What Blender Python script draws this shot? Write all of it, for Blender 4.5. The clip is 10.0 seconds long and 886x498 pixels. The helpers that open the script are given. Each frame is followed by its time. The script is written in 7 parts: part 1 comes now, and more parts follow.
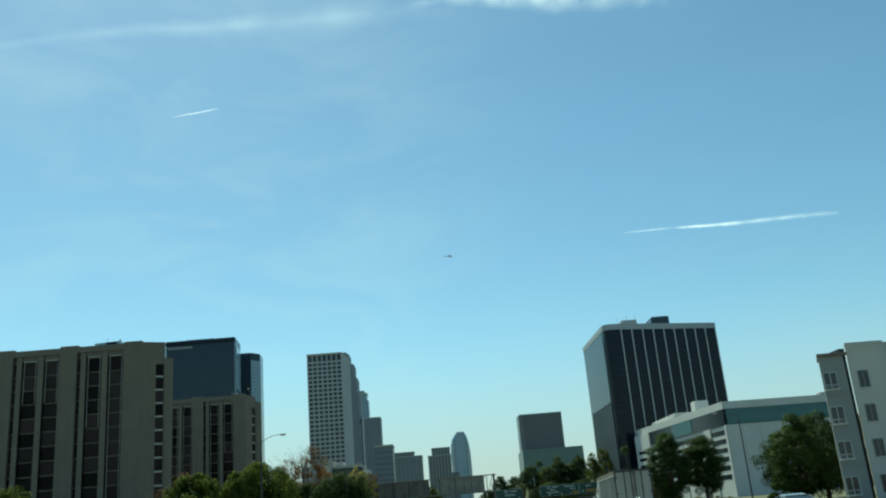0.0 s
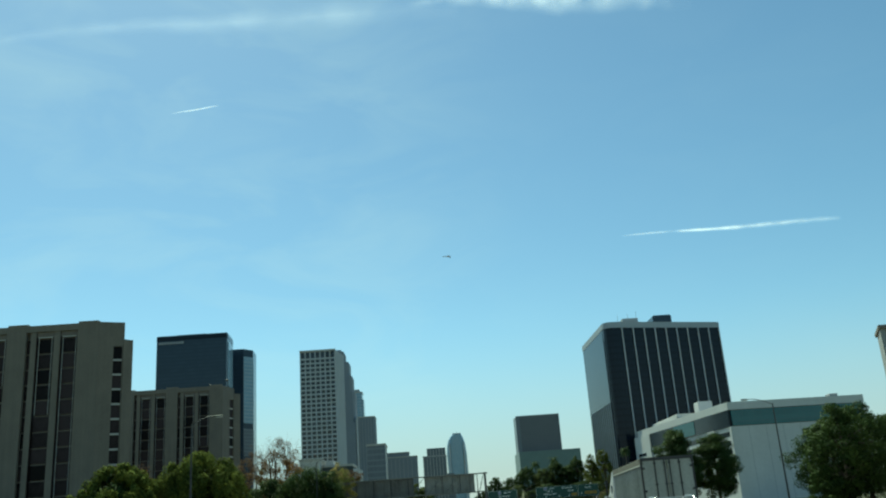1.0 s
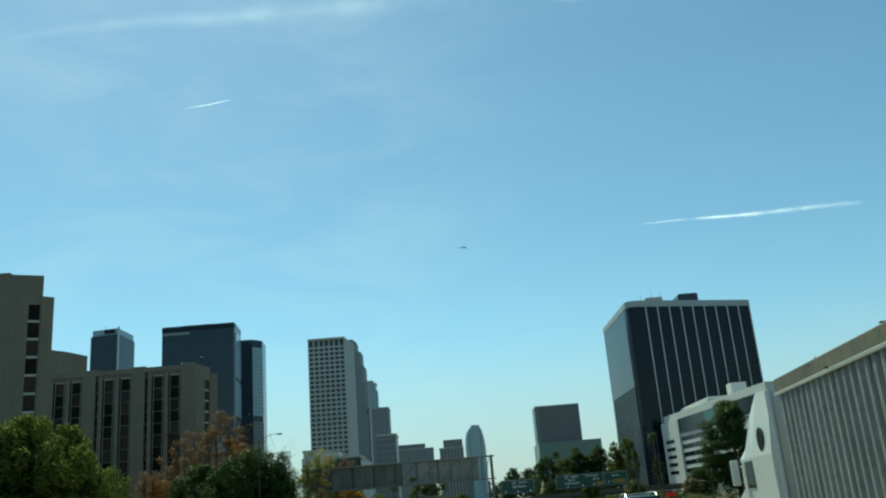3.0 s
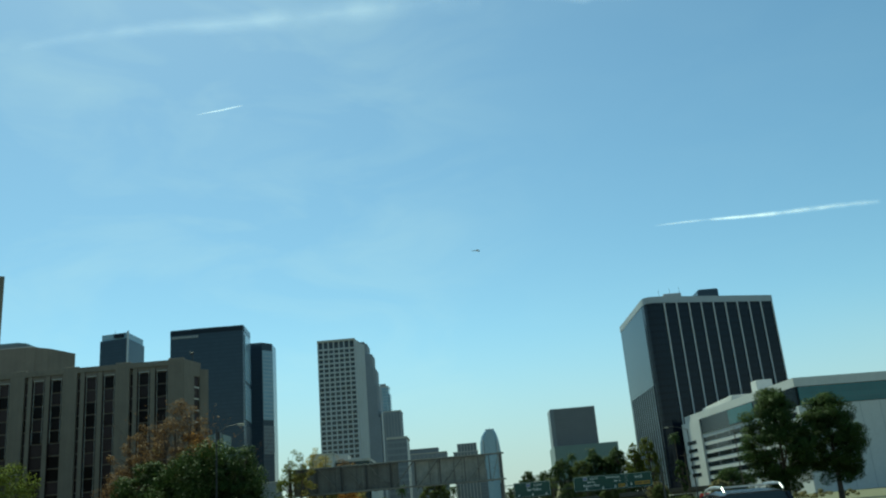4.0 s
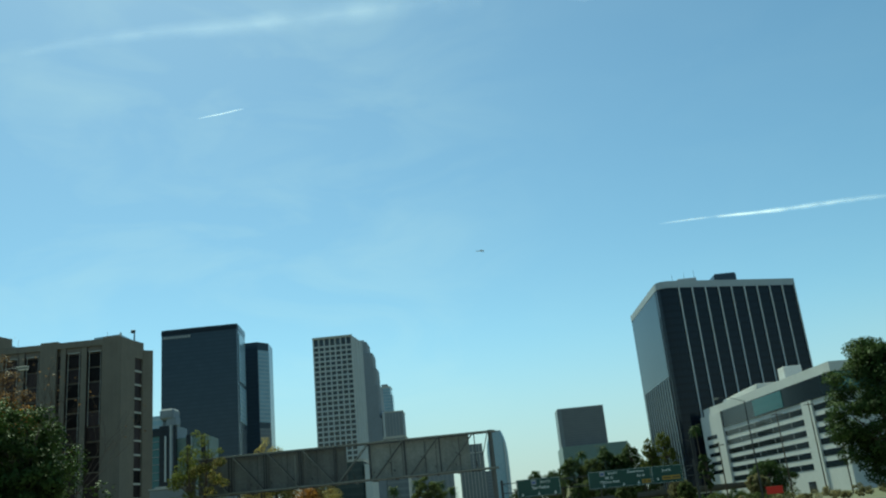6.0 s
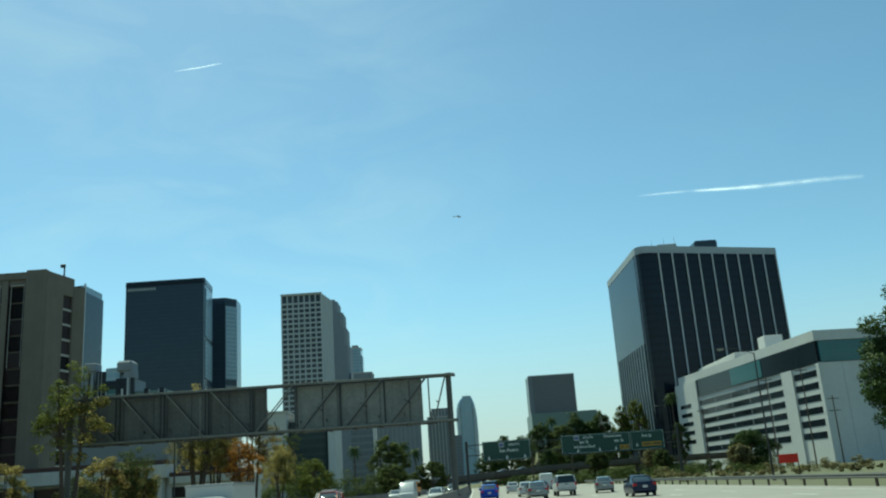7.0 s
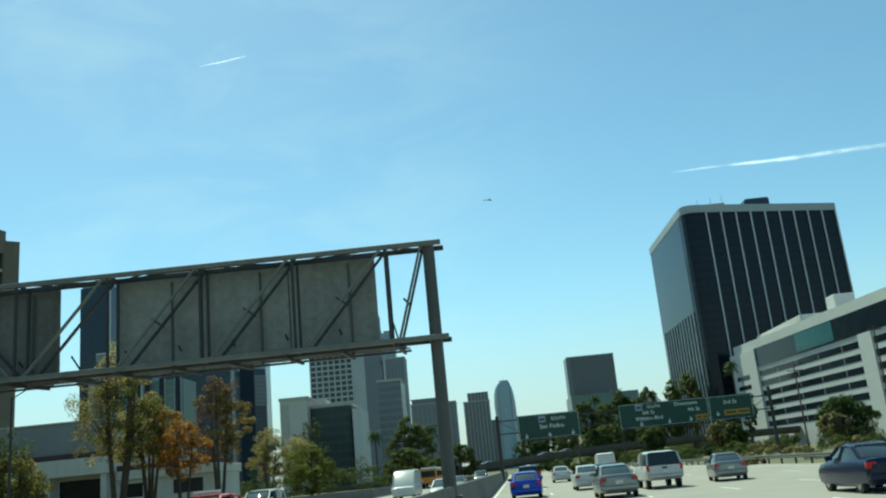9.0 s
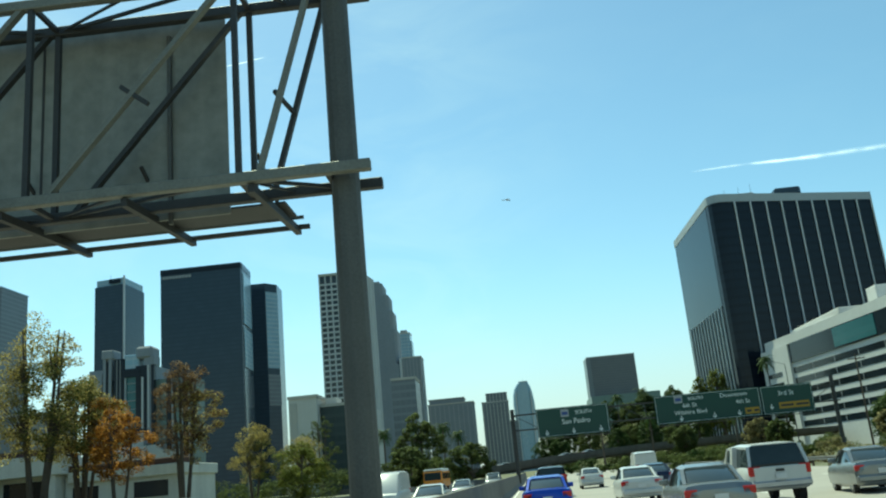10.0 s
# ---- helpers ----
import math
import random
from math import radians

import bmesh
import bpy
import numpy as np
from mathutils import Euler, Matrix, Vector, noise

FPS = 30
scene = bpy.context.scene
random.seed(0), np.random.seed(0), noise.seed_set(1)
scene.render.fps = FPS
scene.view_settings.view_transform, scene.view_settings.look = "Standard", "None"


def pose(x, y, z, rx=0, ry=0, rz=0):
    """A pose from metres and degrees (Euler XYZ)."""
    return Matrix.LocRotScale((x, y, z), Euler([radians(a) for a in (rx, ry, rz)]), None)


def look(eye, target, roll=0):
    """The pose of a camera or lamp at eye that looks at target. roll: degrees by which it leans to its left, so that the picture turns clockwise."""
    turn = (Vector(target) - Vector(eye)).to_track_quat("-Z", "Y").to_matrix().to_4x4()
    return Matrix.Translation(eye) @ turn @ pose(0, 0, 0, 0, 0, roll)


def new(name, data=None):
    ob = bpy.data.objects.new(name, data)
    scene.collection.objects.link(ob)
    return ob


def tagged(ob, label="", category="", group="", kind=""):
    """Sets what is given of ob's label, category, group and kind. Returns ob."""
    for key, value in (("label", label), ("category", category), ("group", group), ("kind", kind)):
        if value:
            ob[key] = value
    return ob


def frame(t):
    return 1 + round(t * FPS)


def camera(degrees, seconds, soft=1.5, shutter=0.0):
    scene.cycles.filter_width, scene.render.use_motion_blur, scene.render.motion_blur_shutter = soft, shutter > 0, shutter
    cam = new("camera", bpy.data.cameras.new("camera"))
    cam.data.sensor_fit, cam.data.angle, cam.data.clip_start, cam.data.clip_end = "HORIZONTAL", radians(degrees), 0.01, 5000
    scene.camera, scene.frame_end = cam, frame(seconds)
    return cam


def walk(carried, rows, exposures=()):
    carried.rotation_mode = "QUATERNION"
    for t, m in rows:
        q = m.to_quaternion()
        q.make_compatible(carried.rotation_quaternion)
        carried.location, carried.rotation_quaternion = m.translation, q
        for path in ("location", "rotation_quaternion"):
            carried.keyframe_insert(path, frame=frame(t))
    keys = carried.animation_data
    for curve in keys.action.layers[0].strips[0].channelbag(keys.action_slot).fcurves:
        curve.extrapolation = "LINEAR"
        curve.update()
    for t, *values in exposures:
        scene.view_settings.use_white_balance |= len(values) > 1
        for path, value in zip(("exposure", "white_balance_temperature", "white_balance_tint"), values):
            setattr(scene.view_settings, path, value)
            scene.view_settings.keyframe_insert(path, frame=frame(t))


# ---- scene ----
import functools

cam = camera(54.1, 10.0, soft=2.1)
# the clip brightens and warms slowly towards its end
STOPS = ((0.0, 0.02, 5850), (6.5, 0.04, 5850), (8.0, 0.14, 5860), (9.0, 0.22, 5900), (10.0, 0.40, 6080))
# seconds, place, tilt, roll, heading
PATH = [
    (0.0, -4.59, -9.35, 1.70, 107.23, 4.59, -0.13),
    (0.5, -3.51, 0.16, 1.70, 107.63, 4.33, -0.04),
    (1.0, -2.44, 9.26, 1.70, 107.31, 3.90, -0.38),
    (1.5, -1.37, 18.28, 1.70, 107.29, 4.31, 0.30),
    (2.0, -0.32, 27.19, 1.70, 106.94, 4.43, 0.57),
    (2.5, 0.72, 36.14, 1.70, 106.96, 4.50, 0.71),
    (4.0, 3.18, 63.20, 1.70, 107.37, 4.67, 1.95),
    (4.5, 3.91, 72.19, 1.70, 107.86, 5.27, 2.73),
    (5.0, 4.63, 81.37, 1.70, 107.88, 5.26, 3.16),
    (6.5, 6.55, 109.32, 1.70, 107.09, 4.84, 1.49),
    (7.0, 7.10, 118.53, 1.70, 105.23, 3.84, 0.44),
    (7.5, 7.62, 127.70, 1.70, 105.22, 4.24, 1.78),
    (8.0, 8.11, 136.80, 1.70, 105.60, 4.62, 3.26),
    (8.5, 8.57, 145.85, 1.70, 104.52, 5.47, 4.04),
    (9.0, 8.97, 154.85, 1.70, 104.61, 5.34, 3.07),
    (9.5, 9.33, 163.82, 1.70, 105.71, 5.99, 2.36),
    (10.0, 9.62, 172.80, 1.70, 104.82, 5.18, 4.32),
]
walk(cam, [(t, pose(*p)) for t, *p in PATH], exposures=[(t, e, k, -28) for t, e, k in STOPS])

# world: daylight sky with thin cirrus, sun high ahead
SUN_ELEV, SUN_AZ = 54.0, -24.0     # degrees above the horizon; degrees right of +y
HAZE = (4.55, 4.3, 4.85, 1)
world = bpy.data.worlds.new("sky")
scene.world = world
world.use_nodes = True
wn, wl = world.node_tree.nodes, world.node_tree.links
wbg = wn["Background"]
sky = wn.new("ShaderNodeTexSky")
sky.sky_type, sky.sun_disc = "NISHITA", False
sky.sun_elevation, sky.sun_rotation = radians(SUN_ELEV), radians(SUN_AZ)
sky.altitude, sky.air_density, sky.dust_density, sky.ozone_density = 100, 1.0, 0.4, 1.5
wco = wn.new("ShaderNodeTexCoord")
wmap = wn.new("ShaderNodeMapping")
wmap.inputs["Rotation"].default_value = (0.1, 0.25, 0.2)
wmap.inputs["Scale"].default_value = (2.6, 2.6, 6.5)
wnoise = wn.new("ShaderNodeTexNoise")
wnoise.inputs["Scale"].default_value, wnoise.inputs["Detail"].default_value = 2.1, 5
wnoise.inputs["Roughness"].default_value, wnoise.inputs["Distortion"].default_value = 0.55, 0.7
wramp = wn.new("ShaderNodeMapRange")
wramp.inputs["From Min"].default_value, wramp.inputs["From Max"].default_value = 0.46, 0.85
wramp.inputs["To Max"].default_value = 0.26
wmix = wn.new("ShaderNodeMix")
wmix.data_type = "RGBA"
wmix.inputs["B"].default_value = (6.6, 7.0, 7.2, 1)
wl.new(wco.outputs["Generated"], wmap.inputs["Vector"])
wl.new(wmap.outputs["Vector"], wnoise.inputs["Vector"])
wl.new(wnoise.outputs["Fac"], wramp.inputs["Value"])
# the cirrus thins out towards the right and low over the horizon
wside = wn.new("ShaderNodeMapRange")
wside.interpolation_type = "SMOOTHSTEP"
wside.inputs["From Min"].default_value, wside.inputs["From Max"].default_value = 0.16, -0.12
wside.inputs["To Min"].default_value = 0.12
wthin = wn.new("ShaderNodeMath")
wthin.operation = "MULTIPLY"
wl.new(wramp.outputs["Result"], wthin.inputs[0])
wl.new(wside.outputs["Result"], wthin.inputs[1])
wl.new(wthin.outputs[0], wmix.inputs["Factor"])
# pale haze belt low over the city
wsep, wband, whaze = wn.new("ShaderNodeSeparateXYZ"), wn.new("ShaderNodeMapRange"), wn.new("ShaderNodeMix")
wband.interpolation_type = "SMOOTHSTEP"
wband.inputs["From Min"].default_value, wband.inputs["From Max"].default_value = 0.0, 0.22
wband.inputs["To Min"].default_value, wband.inputs["To Max"].default_value = 0.78, 0.0
whaze.data_type = "RGBA"
whaze.inputs["B"].default_value = HAZE
wl.new(wco.outputs["Generated"], wsep.inputs[0])
wl.new(wsep.outputs["X"], wside.inputs["Value"])
wl.new(wsep.outputs["Z"], wband.inputs["Value"])
wl.new(wband.outputs["Result"], whaze.inputs["Factor"])
wl.new(sky.outputs["Color"], whaze.inputs["A"])
wl.new(whaze.outputs["Result"], wmix.inputs["A"])
wl.new(wmix.outputs["Result"], wbg.inputs["Color"])
wbg.inputs["Strength"].default_value = 0.116

sun_lamp = bpy.data.lights.new("sun", "SUN")
sun_lamp.energy, sun_lamp.angle, sun_lamp.color = 4.6, radians(0.53), (1.0, 0.88, 0.72)
sun = new("sun", sun_lamp)
a, e = radians(SUN_AZ), radians(SUN_ELEV)
sun.matrix_world = look((math.sin(a) * math.cos(e) * 50, math.cos(a) * math.cos(e) * 50, math.sin(e) * 50), (0, 0, 0))

# ---------------------------------------------------------------- materials


def mat(name, color, rough=0.7, metal=0.0, vary=0.15, scale=1.0, grain=6.0, bump=0.1, streak=0.0, spec=0.5, random_piece=0.0, tint=None, island=0.0, trans=0.0):
    """Procedural surface: base colour with broad stains, fine grain, optional vertical streaks and per-piece variation."""
    m = bpy.data.materials.new(name)
    m.use_nodes = True
    n, l = m.node_tree.nodes, m.node_tree.links
    b = n["Principled BSDF"]
    b.inputs["Roughness"].default_value, b.inputs["Metallic"].default_value = rough, metal
    b.inputs["Specular IOR Level"].default_value = spec
    co = n.new("ShaderNodeTexCoord")
    big = n.new("ShaderNodeTexNoise")
    big.inputs["Scale"].default_value, big.inputs["Detail"].default_value = 0.35 * scale, 5
    fine = n.new("ShaderNodeTexNoise")
    fine.inputs["Scale"].default_value, fine.inputs["Detail"].default_value = grain * scale, 4
    add = n.new("ShaderNodeMath")
    add.operation = "ADD"
    l.new(co.outputs["Object"], big.inputs["Vector"])
    l.new(co.outputs["Object"], fine.inputs["Vector"])
    l.new(big.outputs["Fac"], add.inputs[0])
    l.new(fine.outputs["Fac"], add.inputs[1])
    last = add.outputs[0]
    if streak:
        mp = n.new("ShaderNodeMapping")
        mp.inputs["Scale"].default_value = (1.3 * scale, 1.3 * scale, 0.05 * scale)
        st = n.new("ShaderNodeTexNoise")
        st.inputs["Scale"].default_value, st.inputs["Detail"].default_value = 1.2, 6
        k = n.new("ShaderNodeMath")
        k.operation = "MULTIPLY_ADD"
        k.inputs[1].default_value = streak
        l.new(co.outputs["Object"], mp.inputs["Vector"])
        l.new(mp.outputs["Vector"], st.inputs["Vector"])
        l.new(st.outputs["Fac"], k.inputs[0])
        l.new(last, k.inputs[2])
        last = k.outputs[0]
    if random_piece:
        oi = n.new("ShaderNodeObjectInfo")
        k = n.new("ShaderNodeMath")
        k.operation = "MULTIPLY_ADD"
        k.inputs[1].default_value = random_piece
        l.new(oi.outputs["Random"], k.inputs[0])
        l.new(last, k.inputs[2])
        last = k.outputs[0]
    if island:
        ge = n.new("ShaderNodeNewGeometry")
        k = n.new("ShaderNodeMath")
        k.operation = "MULTIPLY_ADD"
        k.inputs[1].default_value = island
        l.new(ge.outputs["Random Per Island"], k.inputs[0])
        l.new(last, k.inputs[2])
        last = k.outputs[0]
    mid = 1.0 + 0.5 * (streak + random_piece + island)
    mr = n.new("ShaderNodeMapRange")
    mr.inputs["From Min"].default_value, mr.inputs["From Max"].default_value = mid - 0.45, mid + 0.45
    mix = n.new("ShaderNodeMix")
    mix.data_type = "RGBA"
    c2 = tint or tuple(min(1, c * (1 + vary)) for c in color)
    mix.inputs["A"].default_value = (*[c * (1 - vary) for c in color], 1)
    mix.inputs["B"].default_value = (*c2, 1)
    l.new(last, mr.inputs["Value"])
    l.new(mr.outputs["Result"], mix.inputs["Factor"])
    l.new(mix.outputs["Result"], b.inputs["Base Color"])
    if bump:
        bp = n.new("ShaderNodeBump")
        bp.inputs["Strength"].default_value = bump
        bp.inputs["Distance"].default_value = 0.03
        l.new(fine.outputs["Fac"], bp.inputs["Height"])
        l.new(bp.outputs["Normal"], b.inputs["Normal"])
    if trans:
        tr = n.new("ShaderNodeBsdfTranslucent")
        ms = n.new("ShaderNodeMixShader")
        ms.inputs[0].default_value = trans
        l.new(mix.outputs["Result"], tr.inputs["Color"])
        l.new(b.outputs[0], ms.inputs[1])
        l.new(tr.outputs[0], ms.inputs[2])
        l.new(ms.outputs[0], n["Material Output"].inputs["Surface"])
    return m


def curtain(name, glass, spandrel, floor_h, bay, rough=0.12, line=(0.2, 0.22, 0.24), lines=0.03, spec=0.5, wave=0.02):
    """Curtain-wall glass at real storey height: vision glass, spandrel tint, thin mullions, slightly uneven panes."""
    m = bpy.data.materials.new(name)
    m.use_nodes = True
    n, l = m.node_tree.nodes, m.node_tree.links
    b = n["Principled BSDF"]
    b.inputs["Roughness"].default_value = rough
    b.inputs["Specular IOR Level"].default_value = spec
    co = n.new("ShaderNodeTexCoord")
    sp = n.new("ShaderNodeSeparateXYZ")
    l.new(co.outputs["Object"], sp.inputs[0])

    def frac(sock, size):
        d = n.new("ShaderNodeMath")
        d.operation = "DIVIDE"
        d.inputs[1].default_value = size
        f = n.new("ShaderNodeMath")
        f.operation = "FRACT"
        l.new(sock, d.inputs[0])
        l.new(d.outputs[0], f.inputs[0])
        return f.outputs[0]

    def less(sock, v):
        c = n.new("ShaderNodeMath")
        c.operation = "LESS_THAN"
        c.inputs[1].default_value = v
        l.new(sock, c.inputs[0])
        return c.outputs[0]
    xy = n.new("ShaderNodeMath")
    xy.operation = "ADD"
    l.new(sp.outputs["X"], xy.inputs[0])
    l.new(sp.outputs["Y"], xy.inputs[1])
    fz, fx = frac(sp.outputs["Z"], floor_h), frac(xy.outputs[0], bay)
    band, mul, tran = less(fz, 0.36), less(fx, lines), less(fz, lines)
    noise_t = n.new("ShaderNodeTexNoise")
    noise_t.inputs["Scale"].default_value, noise_t.inputs["Detail"].default_value = 0.12, 4
    l.new(co.outputs["Object"], noise_t.inputs["Vector"])

    def mixc(f, a_, b_):
        x = n.new("ShaderNodeMix")
        x.data_type = "RGBA"
        l.new(f, x.inputs["Factor"])
        for key, v in (("A", a_), ("B", b_)):
            if isinstance(v, tuple):
                x.inputs[key].default_value = (*v, 1)
            else:
                l.new(v, x.inputs[key])
        return x.outputs["Result"]
    g = mixc(noise_t.outputs["Fac"], tuple(c * 0.75 for c in glass), tuple(c * 1.3 for c in glass))
    g = mixc(band, g, spandrel)
    mx = n.new("ShaderNodeMath")
    mx.operation = "MAXIMUM"
    l.new(mul, mx.inputs[0])
    l.new(tran, mx.inputs[1])
    g = mixc(mx.outputs[0], g, line)
    l.new(g, b.inputs["Base Color"])
    bp = n.new("ShaderNodeBump")
    bp.inputs["Strength"].default_value, bp.inputs["Distance"].default_value = wave, 0.5
    w2 = n.new("ShaderNodeTexNoise")
    w2.inputs["Scale"].default_value = 0.25
    l.new(co.outputs["Object"], w2.inputs["Vector"])
    l.new(w2.outputs["Fac"], bp.inputs["Height"])
    l.new(bp.outputs["Normal"], b.inputs["Normal"])
    return m


def vapour(name, density, scale):
    """Ice-cloud ribbon: soft across, ragged along."""
    m = bpy.data.materials.new(name)
    m.use_nodes = True
    n, l = m.node_tree.nodes, m.node_tree.links
    uv = n.new("ShaderNodeUVMap")
    sp = n.new("ShaderNodeSeparateXYZ")
    l.new(uv.outputs[0], sp.inputs[0])

    def tent(sock, power):
        c = n.new("ShaderNodeMath")
        c.operation = "PINGPONG"
        c.inputs[1].default_value = 0.5
        l.new(sock, c.inputs[0])
        d = n.new("ShaderNodeMath")
        d.operation = "MULTIPLY"
        d.inputs[1].default_value = 2.0
        l.new(c.outputs[0], d.inputs[0])
        p = n.new("ShaderNodeMath")
        p.operation = "POWER"
        p.inputs[1].default_value = power
        l.new(d.outputs[0], p.inputs[0])
        return p.outputs[0]
    co = n.new("ShaderNodeTexCoord")
    nz = n.new("ShaderNodeTexNoise")
    nz.inputs["Scale"].default_value, nz.inputs["Detail"].default_value = scale, 6
    l.new(co.outputs["Object"], nz.inputs["Vector"])
    mr = n.new("ShaderNodeMapRange")
    mr.inputs["From Min"].default_value, mr.inputs["From Max"].default_value = 0.3, 0.7
    l.new(nz.outputs["Fac"], mr.inputs["Value"])
    out = tent(sp.outputs["Y"], 1.3)
    for s in (tent(sp.outputs["X"], 0.5), mr.outputs["Result"]):
        k = n.new("ShaderNodeMath")
        k.operation = "MULTIPLY"
        l.new(out, k.inputs[0])
        l.new(s, k.inputs[1])
        out = k.outputs[0]
    k = n.new("ShaderNodeMath")
    k.operation, k.use_clamp = "MULTIPLY", True
    k.inputs[1].default_value = density
    l.new(out, k.inputs[0])
    tb, df, tl = n.new("ShaderNodeBsdfTransparent"), n.new("ShaderNodeBsdfDiffuse"), n.new("ShaderNodeBsdfTranslucent")
    df.inputs["Color"].default_value = tl.inputs["Color"].default_value = (0.95, 0.95, 0.95, 1)
    a1, ms = n.new("ShaderNodeAddShader"), n.new("ShaderNodeMixShader")
    l.new(df.outputs[0], a1.inputs[0])
    l.new(tl.outputs[0], a1.inputs[1])
    l.new(k.outputs[0], ms.inputs[0])
    l.new(tb.outputs[0], ms.inputs[1])
    l.new(a1.outputs[0], ms.inputs[2])
    l.new(ms.outputs[0], n["Material Output"].inputs["Surface"])
    return m


CONCRETE = mat("board_formed_concrete", (0.18, 0.155, 0.122), 0.85, vary=0.2, scale=0.8, grain=5, bump=0.25, streak=0.9)
CONCRETE_DARK = mat("weathered_concrete", (0.17, 0.145, 0.12), 0.9, vary=0.2, scale=0.6, grain=8, bump=0.25, streak=0.8)
CONCRETE_PALE = mat("pale_concrete", (0.44, 0.42, 0.38), 0.85, vary=0.12, scale=0.5, grain=8, bump=0.2, streak=0.6)
BARRIER = mat("barrier_concrete", (0.15, 0.14, 0.125), 0.9, vary=0.25, scale=1.5, grain=10, bump=0.3, streak=1.0)
STUCCO = mat("white_stucco", (0.52, 0.505, 0.47), 0.85, vary=0.08, scale=0.4, grain=12, bump=0.15, streak=0.4)
WHITE_PANEL = mat("white_wall_panel", (0.56, 0.555, 0.54), 0.7, vary=0.09, scale=0.25, grain=4, bump=0.05, streak=0.4)
GREY_PANEL = mat("grey_wall_panel", (0.30, 0.31, 0.32), 0.7, vary=0.1, scale=0.3, grain=5, bump=0.05, streak=0.4)
BAY_GREY = mat("grey_stucco", (0.27, 0.275, 0.27), 0.85, vary=0.1, scale=0.5, grain=12, bump=0.15, streak=0.5)
STONE_GREY = mat("grey_tower_stone", (0.22, 0.24, 0.27), 0.7, vary=0.12, scale=0.15, grain=3, bump=0.05, streak=0.4)
TOWER_STONE = mat("pale_grey_tower_concrete", (0.48, 0.485, 0.49), 0.8, vary=0.1, scale=0.2, grain=3, bump=0.05, streak=0.4)
PARAPET_GREY = mat("blue_grey_parapet_panel", (0.34, 0.37, 0.40), 0.6, vary=0.08, scale=0.2, grain=3, bump=0.0)
MATT_GLASS = mat("dark_tinted_glass", (0.012, 0.018, 0.024), 0.12, vary=0.4, scale=0.2, grain=1, bump=0.0, spec=0.2, random_piece=0.8)
BRONZE = mat("dark_bronze_metal", (0.03, 0.022, 0.02), 0.5, metal=0.3, vary=0.3, scale=1, grain=5, bump=0.0, spec=0.2)
SLOT_GLASS = mat("dark_brown_window_glass", (0.018, 0.013, 0.013), 0.35, vary=0.6, scale=0.4, grain=1.5, bump=0.0, spec=0.08, random_piece=1.8, tint=(0.05, 0.036, 0.036))
GREEN_PANEL = mat("pale_green_panel_glass", (0.15, 0.2, 0.185), 0.35, vary=0.15, scale=0.2, grain=2, bump=0.0, spec=0.3)
ROOF = mat("gravel_roof", (0.30, 0.28, 0.26), 0.95, vary=0.2, scale=0.5, grain=20, bump=0.3)
DARK_GLASS = mat("dark_window_glass", (0.02, 0.023, 0.028), 0.08, vary=0.5, scale=0.2, grain=1, bump=0.0, random_piece=1.2)
BLACK_GLASS = curtain("black_curtain_wall", (0.011, 0.015, 0.024), (0.009, 0.012, 0.019), 4.0, 2.6, 0.12, (0.013, 0.016, 0.023), 0.02, spec=0.19)
BLUE_GLASS = curtain("blue_black_curtain_wall", (0.034, 0.050, 0.074), (0.031, 0.046, 0.068), 4.0, 3.0, 0.14, (0.037, 0.05, 0.07), 0.03, spec=0.28)
PALE_GLASS = curtain("pale_blue_curtain_wall", (0.22, 0.32, 0.40), (0.30, 0.38, 0.44), 4.2, 3.2, 0.15, (0.4, 0.45, 0.5), 0.06)
TEAL_GLASS = curtain("teal_glass_band", (0.035, 0.12, 0.13), (0.04, 0.13, 0.14), 6.0, 3.0, 0.2, (0.05, 0.12, 0.13), 0.04)
GREY_GLASS = curtain("grey_banded_facade", (0.12, 0.135, 0.155), (0.17, 0.185, 0.20), 4.0, 3.0, 0.35, (0.17, 0.18, 0.2), 0.08)
GREEN_GREY_GLASS = curtain("green_grey_curtain_wall", (0.04, 0.055, 0.055), (0.05, 0.065, 0.065), 4.0, 3.0, 0.25, (0.06, 0.07, 0.07), 0.05, spec=0.25)
BROWN_GLASS = curtain("brown_banded_facade", (0.085, 0.09, 0.10), (0.11, 0.115, 0.125), 4.0, 2.4, 0.3, (0.13, 0.135, 0.145), 0.12)
RAISED_TRIM = mat("pale_mullion_metal", (0.50, 0.505, 0.51), 0.5, metal=0.2, vary=0.06, bump=0.0)
ROAD_CONCRETE = mat("worn_concrete_paving", (0.31, 0.285, 0.25), 0.85, vary=0.2, scale=0.7, grain=25, bump=0.25)
LINE_PAINT = mat("worn_lane_paint", (0.72, 0.71, 0.66), 0.7, vary=0.2, scale=3, grain=12, bump=0.1)
SOIL = mat("dry_ground", (0.20, 0.16, 0.10), 0.95, vary=0.35, scale=0.15, grain=6, bump=0.4, tint=(0.13, 0.15, 0.06))
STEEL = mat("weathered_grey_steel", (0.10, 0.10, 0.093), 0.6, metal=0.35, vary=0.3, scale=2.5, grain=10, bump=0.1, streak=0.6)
PALE_STEEL = mat("dull_pale_steel", (0.17, 0.172, 0.15), 0.6, metal=0.3, vary=0.3, scale=2.5, grain=10, bump=0.1, streak=0.6)
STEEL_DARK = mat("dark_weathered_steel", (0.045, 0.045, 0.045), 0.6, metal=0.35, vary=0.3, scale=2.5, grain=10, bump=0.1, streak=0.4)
PLYBACK = mat("dull_aluminium_sign_back", (0.22, 0.224, 0.2), 0.6, metal=0.15, vary=0.3, scale=1.6, grain=3, bump=0.08, streak=0.9)
